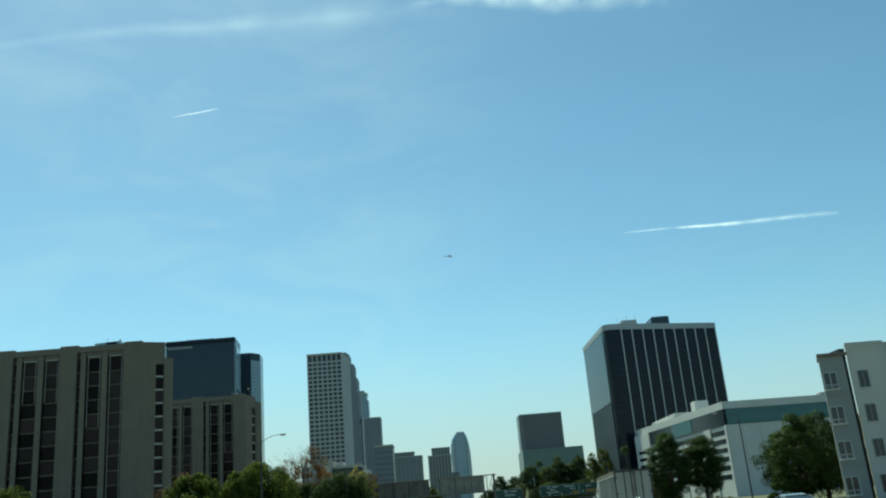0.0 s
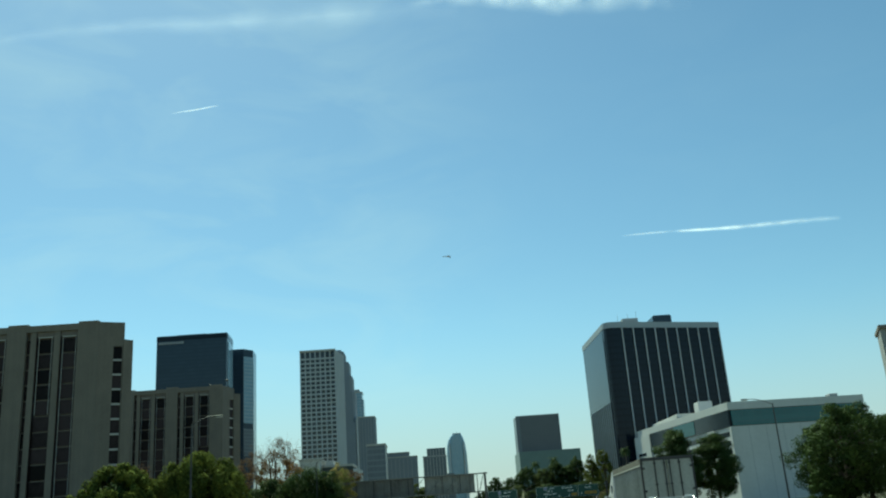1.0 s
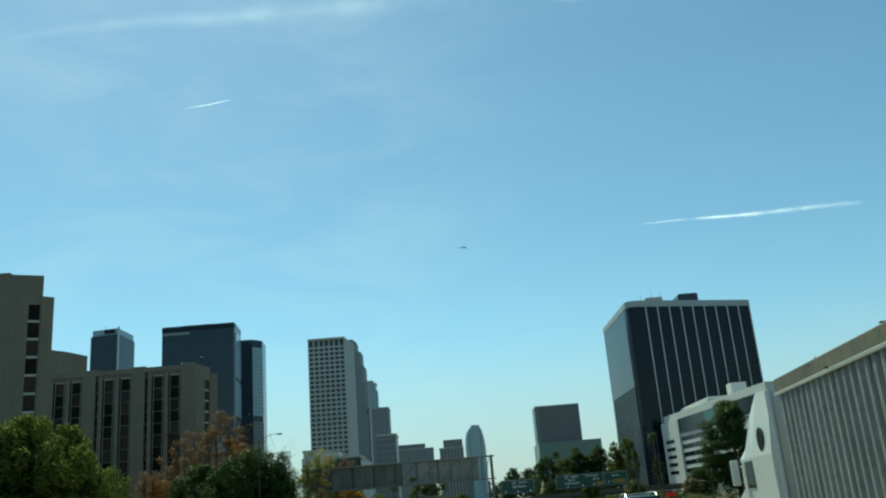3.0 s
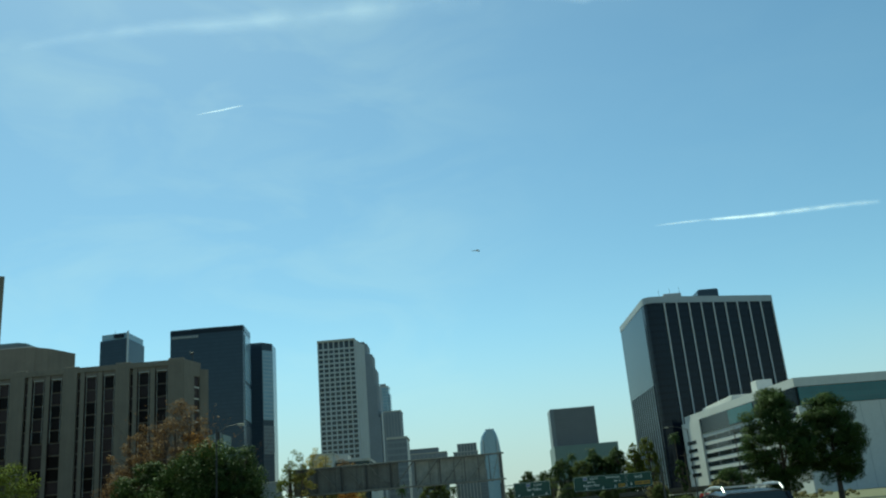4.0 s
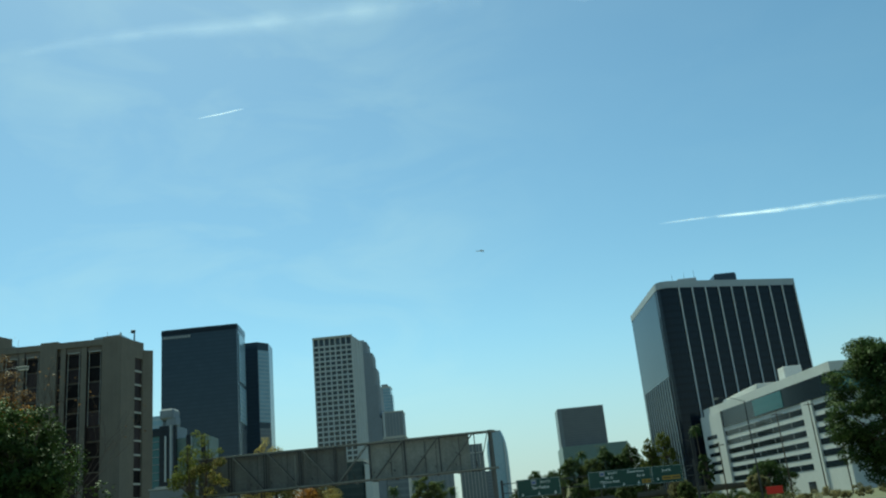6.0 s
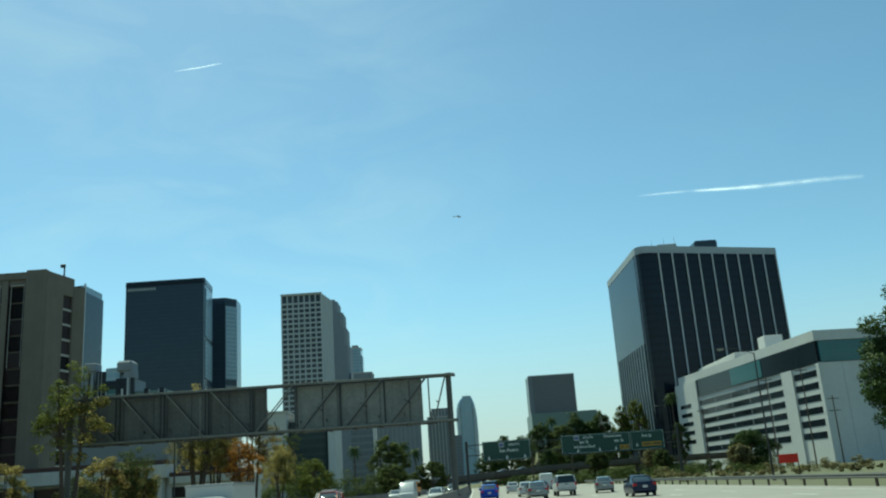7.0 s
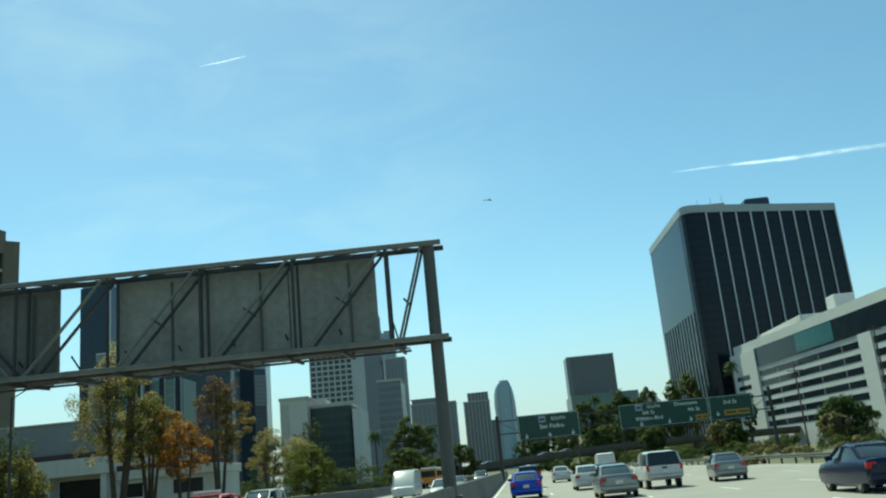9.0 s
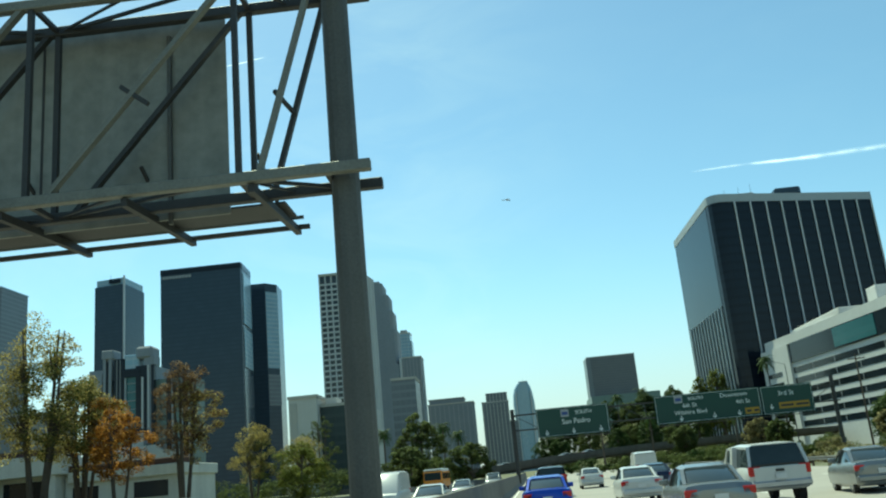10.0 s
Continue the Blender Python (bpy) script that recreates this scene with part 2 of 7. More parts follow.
DARK_BACK = mat("dark_brown_grey_sign_back", (0.125, 0.125, 0.112), 0.7, metal=0.1, vary=0.35, scale=1.4, grain=3, bump=0.08, streak=1.0)
GREEN_SIGN = mat("green_reflective_sheeting", (0.008, 0.045, 0.032), 0.45, vary=0.1, scale=1, grain=3, bump=0.0)
SIGN_WHITE = mat("white_reflective_letters", (0.78, 0.80, 0.78), 0.5, vary=0.05, bump=0.0)
SIGN_YELLOW = mat("yellow_sign_plate", (0.372, 0.216, 0.012), 0.5, vary=0.08, bump=0.0)
BLACK_PAINT = mat("black_paint", (0.02, 0.02, 0.02), 0.5, vary=0.2, bump=0.0)
RED_SIGN = mat("red_banner_paint", (0.70, 0.03, 0.02), 0.6, vary=0.1, bump=0.0)
WOOD_POLE = mat("tarred_wood_pole", (0.09, 0.065, 0.045), 0.9, vary=0.3, scale=3, grain=12, bump=0.4, streak=0.8)
BARK = mat("tree_bark", (0.085, 0.065, 0.05), 0.95, vary=0.35, scale=4, grain=10, bump=0.6)
LEAF_BRIGHT = mat("bright_green_leaves", (0.042, 0.06, 0.014), 0.8, vary=0.35, bump=0.0, spec=0.03, island=0.45, tint=(0.24, 0.275, 0.055), trans=0.15)
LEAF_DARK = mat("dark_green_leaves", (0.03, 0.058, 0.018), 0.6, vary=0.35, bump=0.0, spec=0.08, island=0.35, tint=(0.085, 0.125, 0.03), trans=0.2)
LEAF_OLIVE = mat("olive_leaves", (0.06, 0.08, 0.028), 0.7, vary=0.35, bump=0.0, spec=0.08, island=0.6, tint=(0.17, 0.2, 0.065), trans=0.4)
LEAF_ORANGE = mat("orange_autumn_leaves", (0.30, 0.13, 0.03), 0.6, vary=0.3, bump=0.0, spec=0.1, island=1.0, tint=(0.54, 0.27, 0.06), trans=0.68)
LEAF_LIME = mat("yellow_green_leaves", (0.09, 0.11, 0.025), 0.7, vary=0.3, bump=0.0, spec=0.06, island=0.5, tint=(0.24, 0.26, 0.06), trans=0.45)
LEAF_YELLOW = mat("yellow_brown_autumn_leaves", (0.26, 0.205, 0.06), 0.6, vary=0.3, bump=0.0, spec=0.2, island=0.8, tint=(0.52, 0.43, 0.15), trans=0.68)
LEAF_BROWN = mat("brown_autumn_leaves", (0.11, 0.07, 0.038), 0.65, vary=0.3, bump=0.0, spec=0.2, island=1.0, tint=(0.26, 0.155, 0.07), trans=0.5)
LEAF_DRY = mat("dry_grass_and_brush", (0.17, 0.15, 0.07), 0.7, vary=0.35, bump=0.0, spec=0.1, island=1.4, tint=(0.36, 0.32, 0.15), trans=0.35)
TRAILER_SKIN = mat("scuffed_aluminium_trailer_skin", (0.20, 0.215, 0.205), 0.5, metal=0.3, vary=0.35, scale=1.2, grain=6, bump=0.1, streak=0.9)
RAIL_GRIME = mat("grimy_painted_rail", (0.10, 0.092, 0.068), 0.8, vary=0.45, scale=2.0, grain=7, bump=0.15, streak=0.7)
TRAILER_DOOR = mat("scuffed_white_trailer_door", (0.29, 0.295, 0.26), 0.6, vary=0.2, scale=1.2, grain=6, bump=0.1, streak=0.9)
TYRE = mat("tyre_rubber", (0.015, 0.015, 0.015), 0.85, vary=0.2, bump=0.1)
RIM = mat("alloy_rim", (0.42, 0.42, 0.43), 0.35, metal=0.8, vary=0.1, bump=0.0)
CAR_GLASS = mat("tinted_car_glass", (0.03, 0.04, 0.042), 0.04, vary=0.2, bump=0.0)
TAIL_RED = mat("red_tail_lens", (0.42, 0.012, 0.012), 0.2, vary=0.1, bump=0.0)
HEAD_LENS = mat("clear_lamp_lens", (0.6, 0.6, 0.58), 0.15, vary=0.1, bump=0.0)
TRIM_BLACK = mat("black_plastic_trim", (0.02, 0.02, 0.02), 0.6, vary=0.2, bump=0.0)
PLATE = mat("plate_white", (0.6, 0.6, 0.6), 0.5, vary=0.05, bump=0.0)
AWNING = mat("red_brown_roof_edge", (0.085, 0.042, 0.03), 0.8, vary=0.25, bump=0.1)
END_GLASS = mat("blue_grey_end_glazing", (0.011, 0.024, 0.034), 0.14, vary=0.6, scale=0.12, grain=1.5, bump=0.0, spec=0.1, streak=1.0)
RAMP_CONCRETE = mat("soot_stained_ramp_concrete", (0.085, 0.08, 0.072), 0.9, vary=0.3, scale=0.6, grain=8, bump=0.25, streak=0.9)
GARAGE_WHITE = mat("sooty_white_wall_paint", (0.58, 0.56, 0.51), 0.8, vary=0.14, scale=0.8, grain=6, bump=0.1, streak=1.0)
VAPOUR_THIN = vapour("contrail_vapour", 0.95, 0.006)
VAPOUR_WIDE = vapour("spread_contrail_vapour", 0.5, 0.006)
VAPOUR_FAINT = vapour("faint_contrail_vapour", 0.14, 0.005)


def paint(name, color, metal=0.3, rough=0.25):
    return mat(name, color, rough, metal=metal, vary=0.06, scale=1, grain=3, bump=0.0)


# ---------------------------------------------------------------- building blocks


def thing(name, x, y, z=0.0, label="", category="", group="", kind="", rz=0.0):
    ob = new(name)
    ob.empty_display_size = 0.5
    ob.matrix_basis = pose(x, y, z, 0, 0, rz)
    return tagged(ob, label, category, group, kind)


def part(name, bm, material, parent, label="", shift=None, smooth=False):
    """One mesh object under a thing or part. shift: the parent's base, where the mesh was drawn in world places."""
    if shift is not None:
        bmesh.ops.translate(bm, verts=bm.verts, vec=-Vector(shift))
    me = bpy.data.meshes.new(name)
    if smooth:
        for f in bm.faces:
            f.smooth = True
        for e_ in bm.edges:
            e_.smooth = len(e_.link_faces) == 2 and e_.calc_face_angle(0.0) < 0.62
    bm.to_mesh(me)
    bm.free()
    me.materials.append(material)
    ob = new(name, me)
    ob.parent = parent
    return tagged(ob, label) if label else ob


def solid(name, bm, material, label="", category="", group="", kind="", smooth=False):
    """One top-level mesh."""
    ob = part(name, bm, material, None, "", None, smooth)
    return tagged(ob, label, category, group, kind)


def shared(name, me, parent, m):
    ob = new(name, me)
    ob.parent = parent
    ob.matrix_basis = m
    return ob


def mesh_of(bm, material, name="piece"):
    me = bpy.data.meshes.new(name)
    bm.to_mesh(me)
    bm.free()
    me.materials.append(material)
    return me


def box(bm, x0, x1, y0, y1, z0, z1, bevel=0.0, m=None):
    r = bmesh.ops.create_cube(bm, size=1.0)
    vs = r["verts"]
    for v in vs:
        v.co = Vector(((x0 + x1) / 2 + v.co.x * (x1 - x0), (y0 + y1) / 2 + v.co.y * (y1 - y0), (z0 + z1) / 2 + v.co.z * (z1 - z0)))
    if bevel:
        es = {e for v in vs for e in v.link_edges}
        vs = [v for v in bmesh.ops.bevel(bm, geom=list(es), offset=bevel, segments=1, affect="EDGES")["verts"]] + [v for v in vs if v.is_valid]
        vs = list(set(vs))
    if m is not None:
        bmesh.ops.transform(bm, matrix=m, verts=vs)
    return bm


def nb():
    return bmesh.new()


def prism(bm, pts, z0, z1, cap=True):
    lo = [bm.verts.new((x, y, z0)) for x, y in pts]
    hi = [bm.verts.new((x, y, z1)) for x, y in pts]
    k = len(pts)
    for i in range(k):
        bm.faces.new((lo[i], lo[(i + 1) % k], hi[(i + 1) % k], hi[i]))
    if cap:
        bm.faces.new(hi)
        bm.faces.new(lo[::-1])
    bmesh.ops.recalc_face_normals(bm, faces=bm.faces)
    return bm


def rod(bm, p, q, r0, r1=None, seg=8):
    p, q = Vector(p), Vector(q)
    d = q - p
    m = Matrix.Translation((p + q) / 2) @ d.to_track_quat("Z", "Y").to_matrix().to_4x4()
    bmesh.ops.create_cone(bm, cap_ends=True, segments=seg, radius1=r0, radius2=r0 if r1 is None else r1, depth=d.length, matrix=m)
    return bm


def bar(bm, p, q, w, h=None):
    """Square bar between two points."""
    p, q = Vector(p), Vector(q)
    d = q - p
    m = Matrix.Translation((p + q) / 2) @ d.to_track_quat("Z", "Y").to_matrix().to_4x4()
    return box(bm, -w / 2, w / 2, -(h or w) / 2, (h or w) / 2, -d.length / 2, d.length / 2, m=m)


def rounded(pts, i, r, seg=5):
    """Polygon with corner i rounded at radius r."""
    p, a_, b_ = Vector(pts[i]), Vector(pts[i - 1]), Vector(pts[(i + 1) % len(pts)])
    u, v = (a_ - p).normalized(), (b_ - p).normalized()
    s, t = p + u * r, p + v * r
    curve = [tuple(s.lerp(p, k / seg).lerp(p.lerp(t, k / seg), k / seg)) for k in range(seg + 1)]
    return [*pts[:i], *curve, *pts[i + 1:]]


def edge_frame(p, q):
    """Pose at p with x along p to q, y into the wall, z up (for a wall seen from its right-hand outside)."""
    d = Vector((q[0] - p[0], q[1] - p[1]))
    return Matrix.Translation((p[0], p[1], 0)) @ Matrix.Rotation(math.atan2(d.y, d.x), 4, "Z"), d.length


def from_numpy(name, verts, faces, material, parent=None, smooth=False):
    me = bpy.data.meshes.new(name)
    me.from_pydata(verts.tolist() if hasattr(verts, "tolist") else verts, [], faces)
    me.materials.append(material)
    ob = new(name, me)
    ob.parent = parent
    return ob


# ---------------------------------------------------------------- ground and freeway


def middle(y):
    """x of the camera's lane at y along the freeway."""
    return float(np.interp(y, (-80, -10, 36, 63, 81, 110, 140, 175, 300, 460), (-13.0, -4.7, 0.7, 3.2, 4.6, 6.6, 8.3, 9.7, 13.4, 17.0)))


def strip(bm, offsets, z, y0, y1, step=5.0):
    """A strip along the freeway between two offsets from the camera's lane."""
    ys = np.arange(y0, y1 + 0.01, step)
    rows = [[bm.verts.new((middle(y) + o, y, z)) for o in offsets] for y in ys]
    for a_, b_ in zip(rows, rows[1:]):
        for i in range(len(offsets) - 1):
            bm.faces.new((a_[i], a_[i + 1], b_[i + 1], b_[i]))
    return bm


def along(bm, profile, y0, y1, step=5.0):
    """A closed profile of (offset, z) drawn along the freeway."""
    ys = np.arange(y0, y1 + 0.01, step)
    rows = [[bm.verts.new((middle(y) + o, y, z)) for o, z in profile] for y in ys]
    k = len(profile)
    for a_, b_ in zip(rows, rows[1:]):
        for i in range(k):
            bm.faces.new((a_[i], b_[i], b_[(i + 1) % k], a_[(i + 1) % k]))
    bm.faces.new(rows[0])
    bm.faces.new(rows[-1][::-1])
    bmesh.ops.recalc_face_normals(bm, faces=bm.faces)
    return bm


def far_edge(y):
    """Offset of the oncoming lanes' outer edge, which draws in beyond the near gantry."""
    return float(np.interp(y, (200, 240, 250, 260, 295, 330), (-27.5, -21.5, -15.4, -15.2, -14.2, -8.5)))


def oncoming_lanes():
    bm = nb()
    rows = [[bm.verts.new((middle(y) + o, y, 0.0)) for o in (far_edge(y), far_edge(y) * 0.6, -6.0, -2.7)] for y in np.arange(-80, 420.01, 5.0)]
    for a_, b_ in zip(rows, rows[1:]):
        for i in range(3):
            bm.faces.new((a_[i], a_[i + 1], b_[i + 1], b_[i]))
    return bm


def far_barrier():
    bm = nb()
    rows = [[bm.verts.new((middle(y) + far_edge(y) + o, y, z)) for o, z in ((-0.6, -0.06), (-0.6, 1.0), (-0.35, 1.0), (-0.15, 0.3), (0.0, 0.0))] for y in np.arange(-80, 400.01, 5.0)]
    for a_, b_ in zip(rows, rows[1:]):
        for i in range(5):
            bm.faces.new((a_[i], b_[i], b_[(i + 1) % 5], a_[(i + 1) % 5]))
    bm.faces.new(rows[0])
    bm.faces.new(rows[-1][::-1])
    bmesh.ops.recalc_face_normals(bm, faces=bm.faces)
    return bm


bm = nb()
bmesh.ops.create_grid(bm, x_segments=24, y_segments=24, size=4800)
bmesh.ops.translate(bm, verts=bm.verts, vec=(0, 0, -0.06))
solid("ground", bm, SOIL, "dry brown and green ground beside the freeway", "ground", kind="structure")
solid("road", strip(nb(), (-2.2, 3, 9, 15, 22.0), 0.0, -80, 420), ROAD_CONCRETE, "pale worn concrete freeway lanes", "road", kind="structure")
solid("road", oncoming_lanes(), ROAD_CONCRETE, "pale worn concrete oncoming freeway lanes", "road", kind="structure")
bm = nb()
for o in (1.75, 5.35, 8.95, 12.55, 16.15, -6.4, -10.0, -13.6, -17.2, -20.8, -24.4):
    for y in np.arange(-70, 400, 14.6):
        if o < far_edge(y) + 1.0:
            continue
        strip(bm, (o - 0.06, o + 0.06), 0.006, y, y + 3.7, 3.7)
for o in (-1.75, 19.8, -3.2):
    strip(bm, (o - 0.06, o + 0.06), 0.006, -80, 415)
strip(bm, (-27.0, -26.88), 0.006, -80, 195)
solid("lane_marking", bm, LINE_PAINT, "worn white painted lane lines on concrete", "lane marking", kind="stuff")

solid("median_barrier", along(nb(), [(-2.78, 0), (-2.78, 0.08), (-2.6, 0.33), (-2.50, 1.3), (-2.34, 1.3), (-2.24, 0.33), (-2.06, 0.08), (-2.06, 0)], -80, 420),
      BARRIER, "stained grey concrete median barrier along the freeway", "barrier", kind="structure")
solid("edge_barrier", far_barrier(),
      BARRIER, "stained concrete barrier on the far freeway edge", "barrier", kind="structure")
# steel guard rail on posts
rail = thing("guard_rail", middle(200) + 21.6, 200, 0, "galvanised steel guard rail on posts", "guard rail")
base = Vector((middle(200) + 21.6, 200, 0))
part("rail_beam", along(nb(), [(21.55, 0.45), (21.5, 0.52), (21.56, 0.6), (21.5, 0.68), (21.55, 0.76), (21.6, 0.76), (21.6, 0.45)], 100, 330), STEEL, rail, shift=base)
post_mesh = mesh_of(box(nb(), -0.07, 0.07, -0.07, 0.07, -0.05, 0.74), WOOD_POLE, "post")
for y in np.arange(101, 330, 3.8):
    shared("post", post_mesh, rail, Matrix.Translation(Vector((middle(y) + 21.68, y, 0)) - base))

# connector ramp climbing to the right ahead
ramp = thing("connector_ramp", 0, 425, 0, "dark weathered concrete connector ramp on columns", "ramp")
way_pts = [(-75, 400, -0.6), (-28, 408, 0.5), (-4, 418, 2.2), (19, 428, 3.9), (45, 440, 5.2), (80, 465, 6.0), (130, 510, 6.4)]


def ramp_loft(profile):
    bm = nb()
    rows = []
    for i, p in enumerate(way_pts):
        a_, b_ = Vector(way_pts[max(i - 1, 0)]), Vector(way_pts[min(i + 1, len(way_pts) - 1)])
        d = (b_ - a_).to_2d().normalized()
        nrm = Vector((-d.y, d.x))
        rows.append([bm.verts.new((p[0] + nrm.x * o - 0, p[1] + nrm.y * o - 425, p[2] + h)) for o, h in profile])
    k = len(profile)
    for r, s in zip(rows, rows[1:]):
        for i in range(k):
            bm.faces.new((r[i], s[i], s[(i + 1) % k], r[(i + 1) % k]))
    bm.faces.new(rows[0])
    bm.faces.new(rows[-1][::-1])
    bmesh.ops.recalc_face_normals(bm, faces=bm.faces)
    return bm


part("deck", ramp_loft([(-4, -0.9), (-4, 0.0), (4, 0.0), (4, -0.9), (2.5, -1.6), (-2.5, -1.6)]), RAMP_CONCRETE, ramp)
part("parapet", ramp_loft([(-4.3, -0.3), (-4.3, 0.95), (-4.05, 0.95), (-4.02, -0.3)]), RAMP_CONCRETE, ramp, "pale-topped concrete parapet")
part("parapet", ramp_loft([(4.02, -0.3), (4.05, 0.95), (4.3, 0.95), (4.3, -0.3)]), RAMP_CONCRETE, ramp)
for x, y, z in ((19, 428, 3.0), (45, 440, 4.2), (80, 465, 5.0), (-4, 418, 1.3)):
    part("column", rod(nb(), (x, y - 425, -0.1), (x, y - 425, z), 0.8, seg=12), RAMP_CONCRETE, ramp)



def hill(x, y):
    """Height of the wooded rise beyond the freeway."""
    return 24.0 * math.exp(-((x - 80) / 34) ** 2 - ((y - 665) / 52) ** 2)


bm = nb()
rows = [[bm.verts.new((x, y, hill(x, y) - 0.3)) for x in np.arange(-10, 171, 6)] for y in np.arange(530, 801, 9)]
for r, s_ in zip(rows, rows[1:]):
    for i in range(len(r) - 1):
        bm.faces.new((r[i], r[i + 1], s_[i + 1], s_[i]))
solid("hillside", bm, SOIL, "dry brown and green wooded hillside", "hill", kind="structure", smooth=True)

# ---------------------------------------------------------------- towers and buildings


def black_tower():
    """Black glass tower with pale vertical fins and a rounded corner."""
    c, tr, l = (114.5, 564.5), (198.0, 590.0), (114.2, 650.0)
    back = (l[0] + tr[0] - c[0], l[1] + tr[1] - c[1])
    base = (150, 600, 0)
    t = thing("office_tower", *base, "black glass office tower with thin pale vertical fins", "office tower")
    outline = rounded([l, c, tr, back], 1, 9.0)
    part("wall", prism(nb(), outline, 0, 113.8), BLACK_GLASS, t, shift=base)
    big = [(p[0] + (p[0] - 156) * 0.006, p[1] + (p[1] - 607) * 0.006) for p in outline]
    part("parapet", prism(nb(), big, 113.8, 117.6), PARAPET_GREY, t, "pale grey parapet band", shift=base)
    part("roof", prism(nb(), [(p[0] - (p[0] - 156) * 0.03, p[1] - (p[1] - 607) * 0.03) for p in outline], 117.6, 117.9), ROOF, t, shift=base)
    fr, length = edge_frame(c, tr)
    fin = mesh_of(box(nb(), -0.36, 0.36, -0.7, 0.05, 0, 113.8, bevel=0.12), RAISED_TRIM, "fin")
    for k in range(10):
        x = 12.4 + k * (length - 13.0) / 9.0
        shared("fin", fin, t, Matrix.Translation(-Vector(base)) @ fr @ Matrix.Translation((x, -0.1, 0)))
    fr2, len2 = edge_frame(l, c)
    # lower end face: dark panels and slim fins stand in for a building's reflection
    ob = part("reflection_panel", box(nb(), 2, len2 - 9.5, -0.14, 0.02, 0, 66), END_GLASS, t, "dark panel standing in for a reflected building")
    ob.matrix_basis = Matrix.Translation(-Vector(base)) @ fr2
    # upper end face: tone of the reflected sky put into its own glass
    ob = part("upper_glazing", box(nb(), 1.5, len2 - 9.3, -0.1, 0.02, 66.5, 113.6), END_GLASS, t, "upper end face glazed in a reflected-sky blue-grey")
    ob.matrix_basis = Matrix.Translation(-Vector(base)) @ fr2
    reflected_fin = mesh_of(box(nb(), -0.2, 0.2, -0.55, 0.0, 0, 66.4), PARAPET_GREY, "reflected_fin")
    for k in range(12):
        shared("reflected_fin", reflected_fin, t, Matrix.Translation(-Vector(base)) @ fr2 @ Matrix.Translation((len2 - 10 - k * 6.2, -0.1, 0)))
    part("base_canopy", box(nb(), *[v for v in (112, 150)], 556, 574, 4.5, 6.5), CONCRETE_PALE, t, "pale entrance canopy", shift=base)
    part("penthouse", box(nb(), 134, 145, 596, 618, 117.7, 125.6, bevel=0.3), PARAPET_GREY, t, "pale rooftop plant room", shift=base)
    part("cooling_unit", box(nb(), 156, 169, 598, 616, 117.7, 127.0, bevel=0.8), BLUE_GLASS, t, "dark rooftop cooling unit", shift=base)
    for x, h in ((132, 129.5), (145, 131.0), (139, 130)):
        part("antenna", rod(nb(), (x, 600, 117.7), (x, 600, h), 0.16, 0.06, 6), STEEL_DARK, t, shift=base)


def blue_tower():
    """Dark blue glass tower in two prisms with bevelled ends."""
    base = (-245, 950, 0)
    t = thing("office_tower", *base, "dark blue glass office tower with chamfered end faces", "office tower")
    part("wall", prism(nb(), [(-289, 925.5), (-214.8, 925.5), (-214.4, 929), (-217, 965), (-291, 965)], 0, 208.5), BLUE_GLASS, t, shift=base)
    part("crown_band", prism(nb(), [(-289.2, 925.2), (-214.6, 925.2), (-214.0, 929), (-216.8, 965.2), (-291.2, 965.2)], 203.2, 207.2), BLACK_GLASS, t, "darker glass band under the roofline", shift=base)
    # strip on the end face, in two lengths, its sky reflection put into the pale colour
    for z0, z1 in ((152, 199), (113, 148)):
        part("end_glazing", prism(nb(), [(-214.2, 930), (-213.6, 931), (-216.4, 963), (-217.2, 963)], z0, z1), PALE_GLASS, t, "end-wall glazing coloured pale as reflected sky", shift=base)
    part("wall", prism(nb(), [(-235, 1000), (-213, 1000), (-204, 1012), (-206, 1040), (-235, 1040)], 0, 204.5), BLUE_GLASS, t, "lower rear prism of blue glass", shift=base)
    # rear prism: the sky's reflection again coloured in as paler strips
    part("end_glazing", prism(nb(), [(-212.4, 1000.3), (-203.6, 1012), (-204.2, 1012.5), (-213.0, 1000.8)], 120, 196), PALE_GLASS, t, "end-wall glazing coloured pale as reflected sky", shift=base)
    part("end_glazing", prism(nb(), [(-212.4, 1000.3), (-203.6, 1012), (-204.2, 1012.5), (-213.0, 1000.8)], 84, 114), GREY_GLASS, t, shift=base)
    # rooftop name letters, not legible: plain bars
    for k in range(9):
        part("sign_bar", box(nb(), -287 + k * 3.0, -284.6 + k * 3.0, 925.0, 925.5, 199.4, 201.8), GREY_PANEL, t, "dim rooftop sign lettering", shift=base)
    part("roof_plant", box(nb(), -270, -240, 935, 955, 208.5, 211.0), GREY_PANEL, t, shift=base)


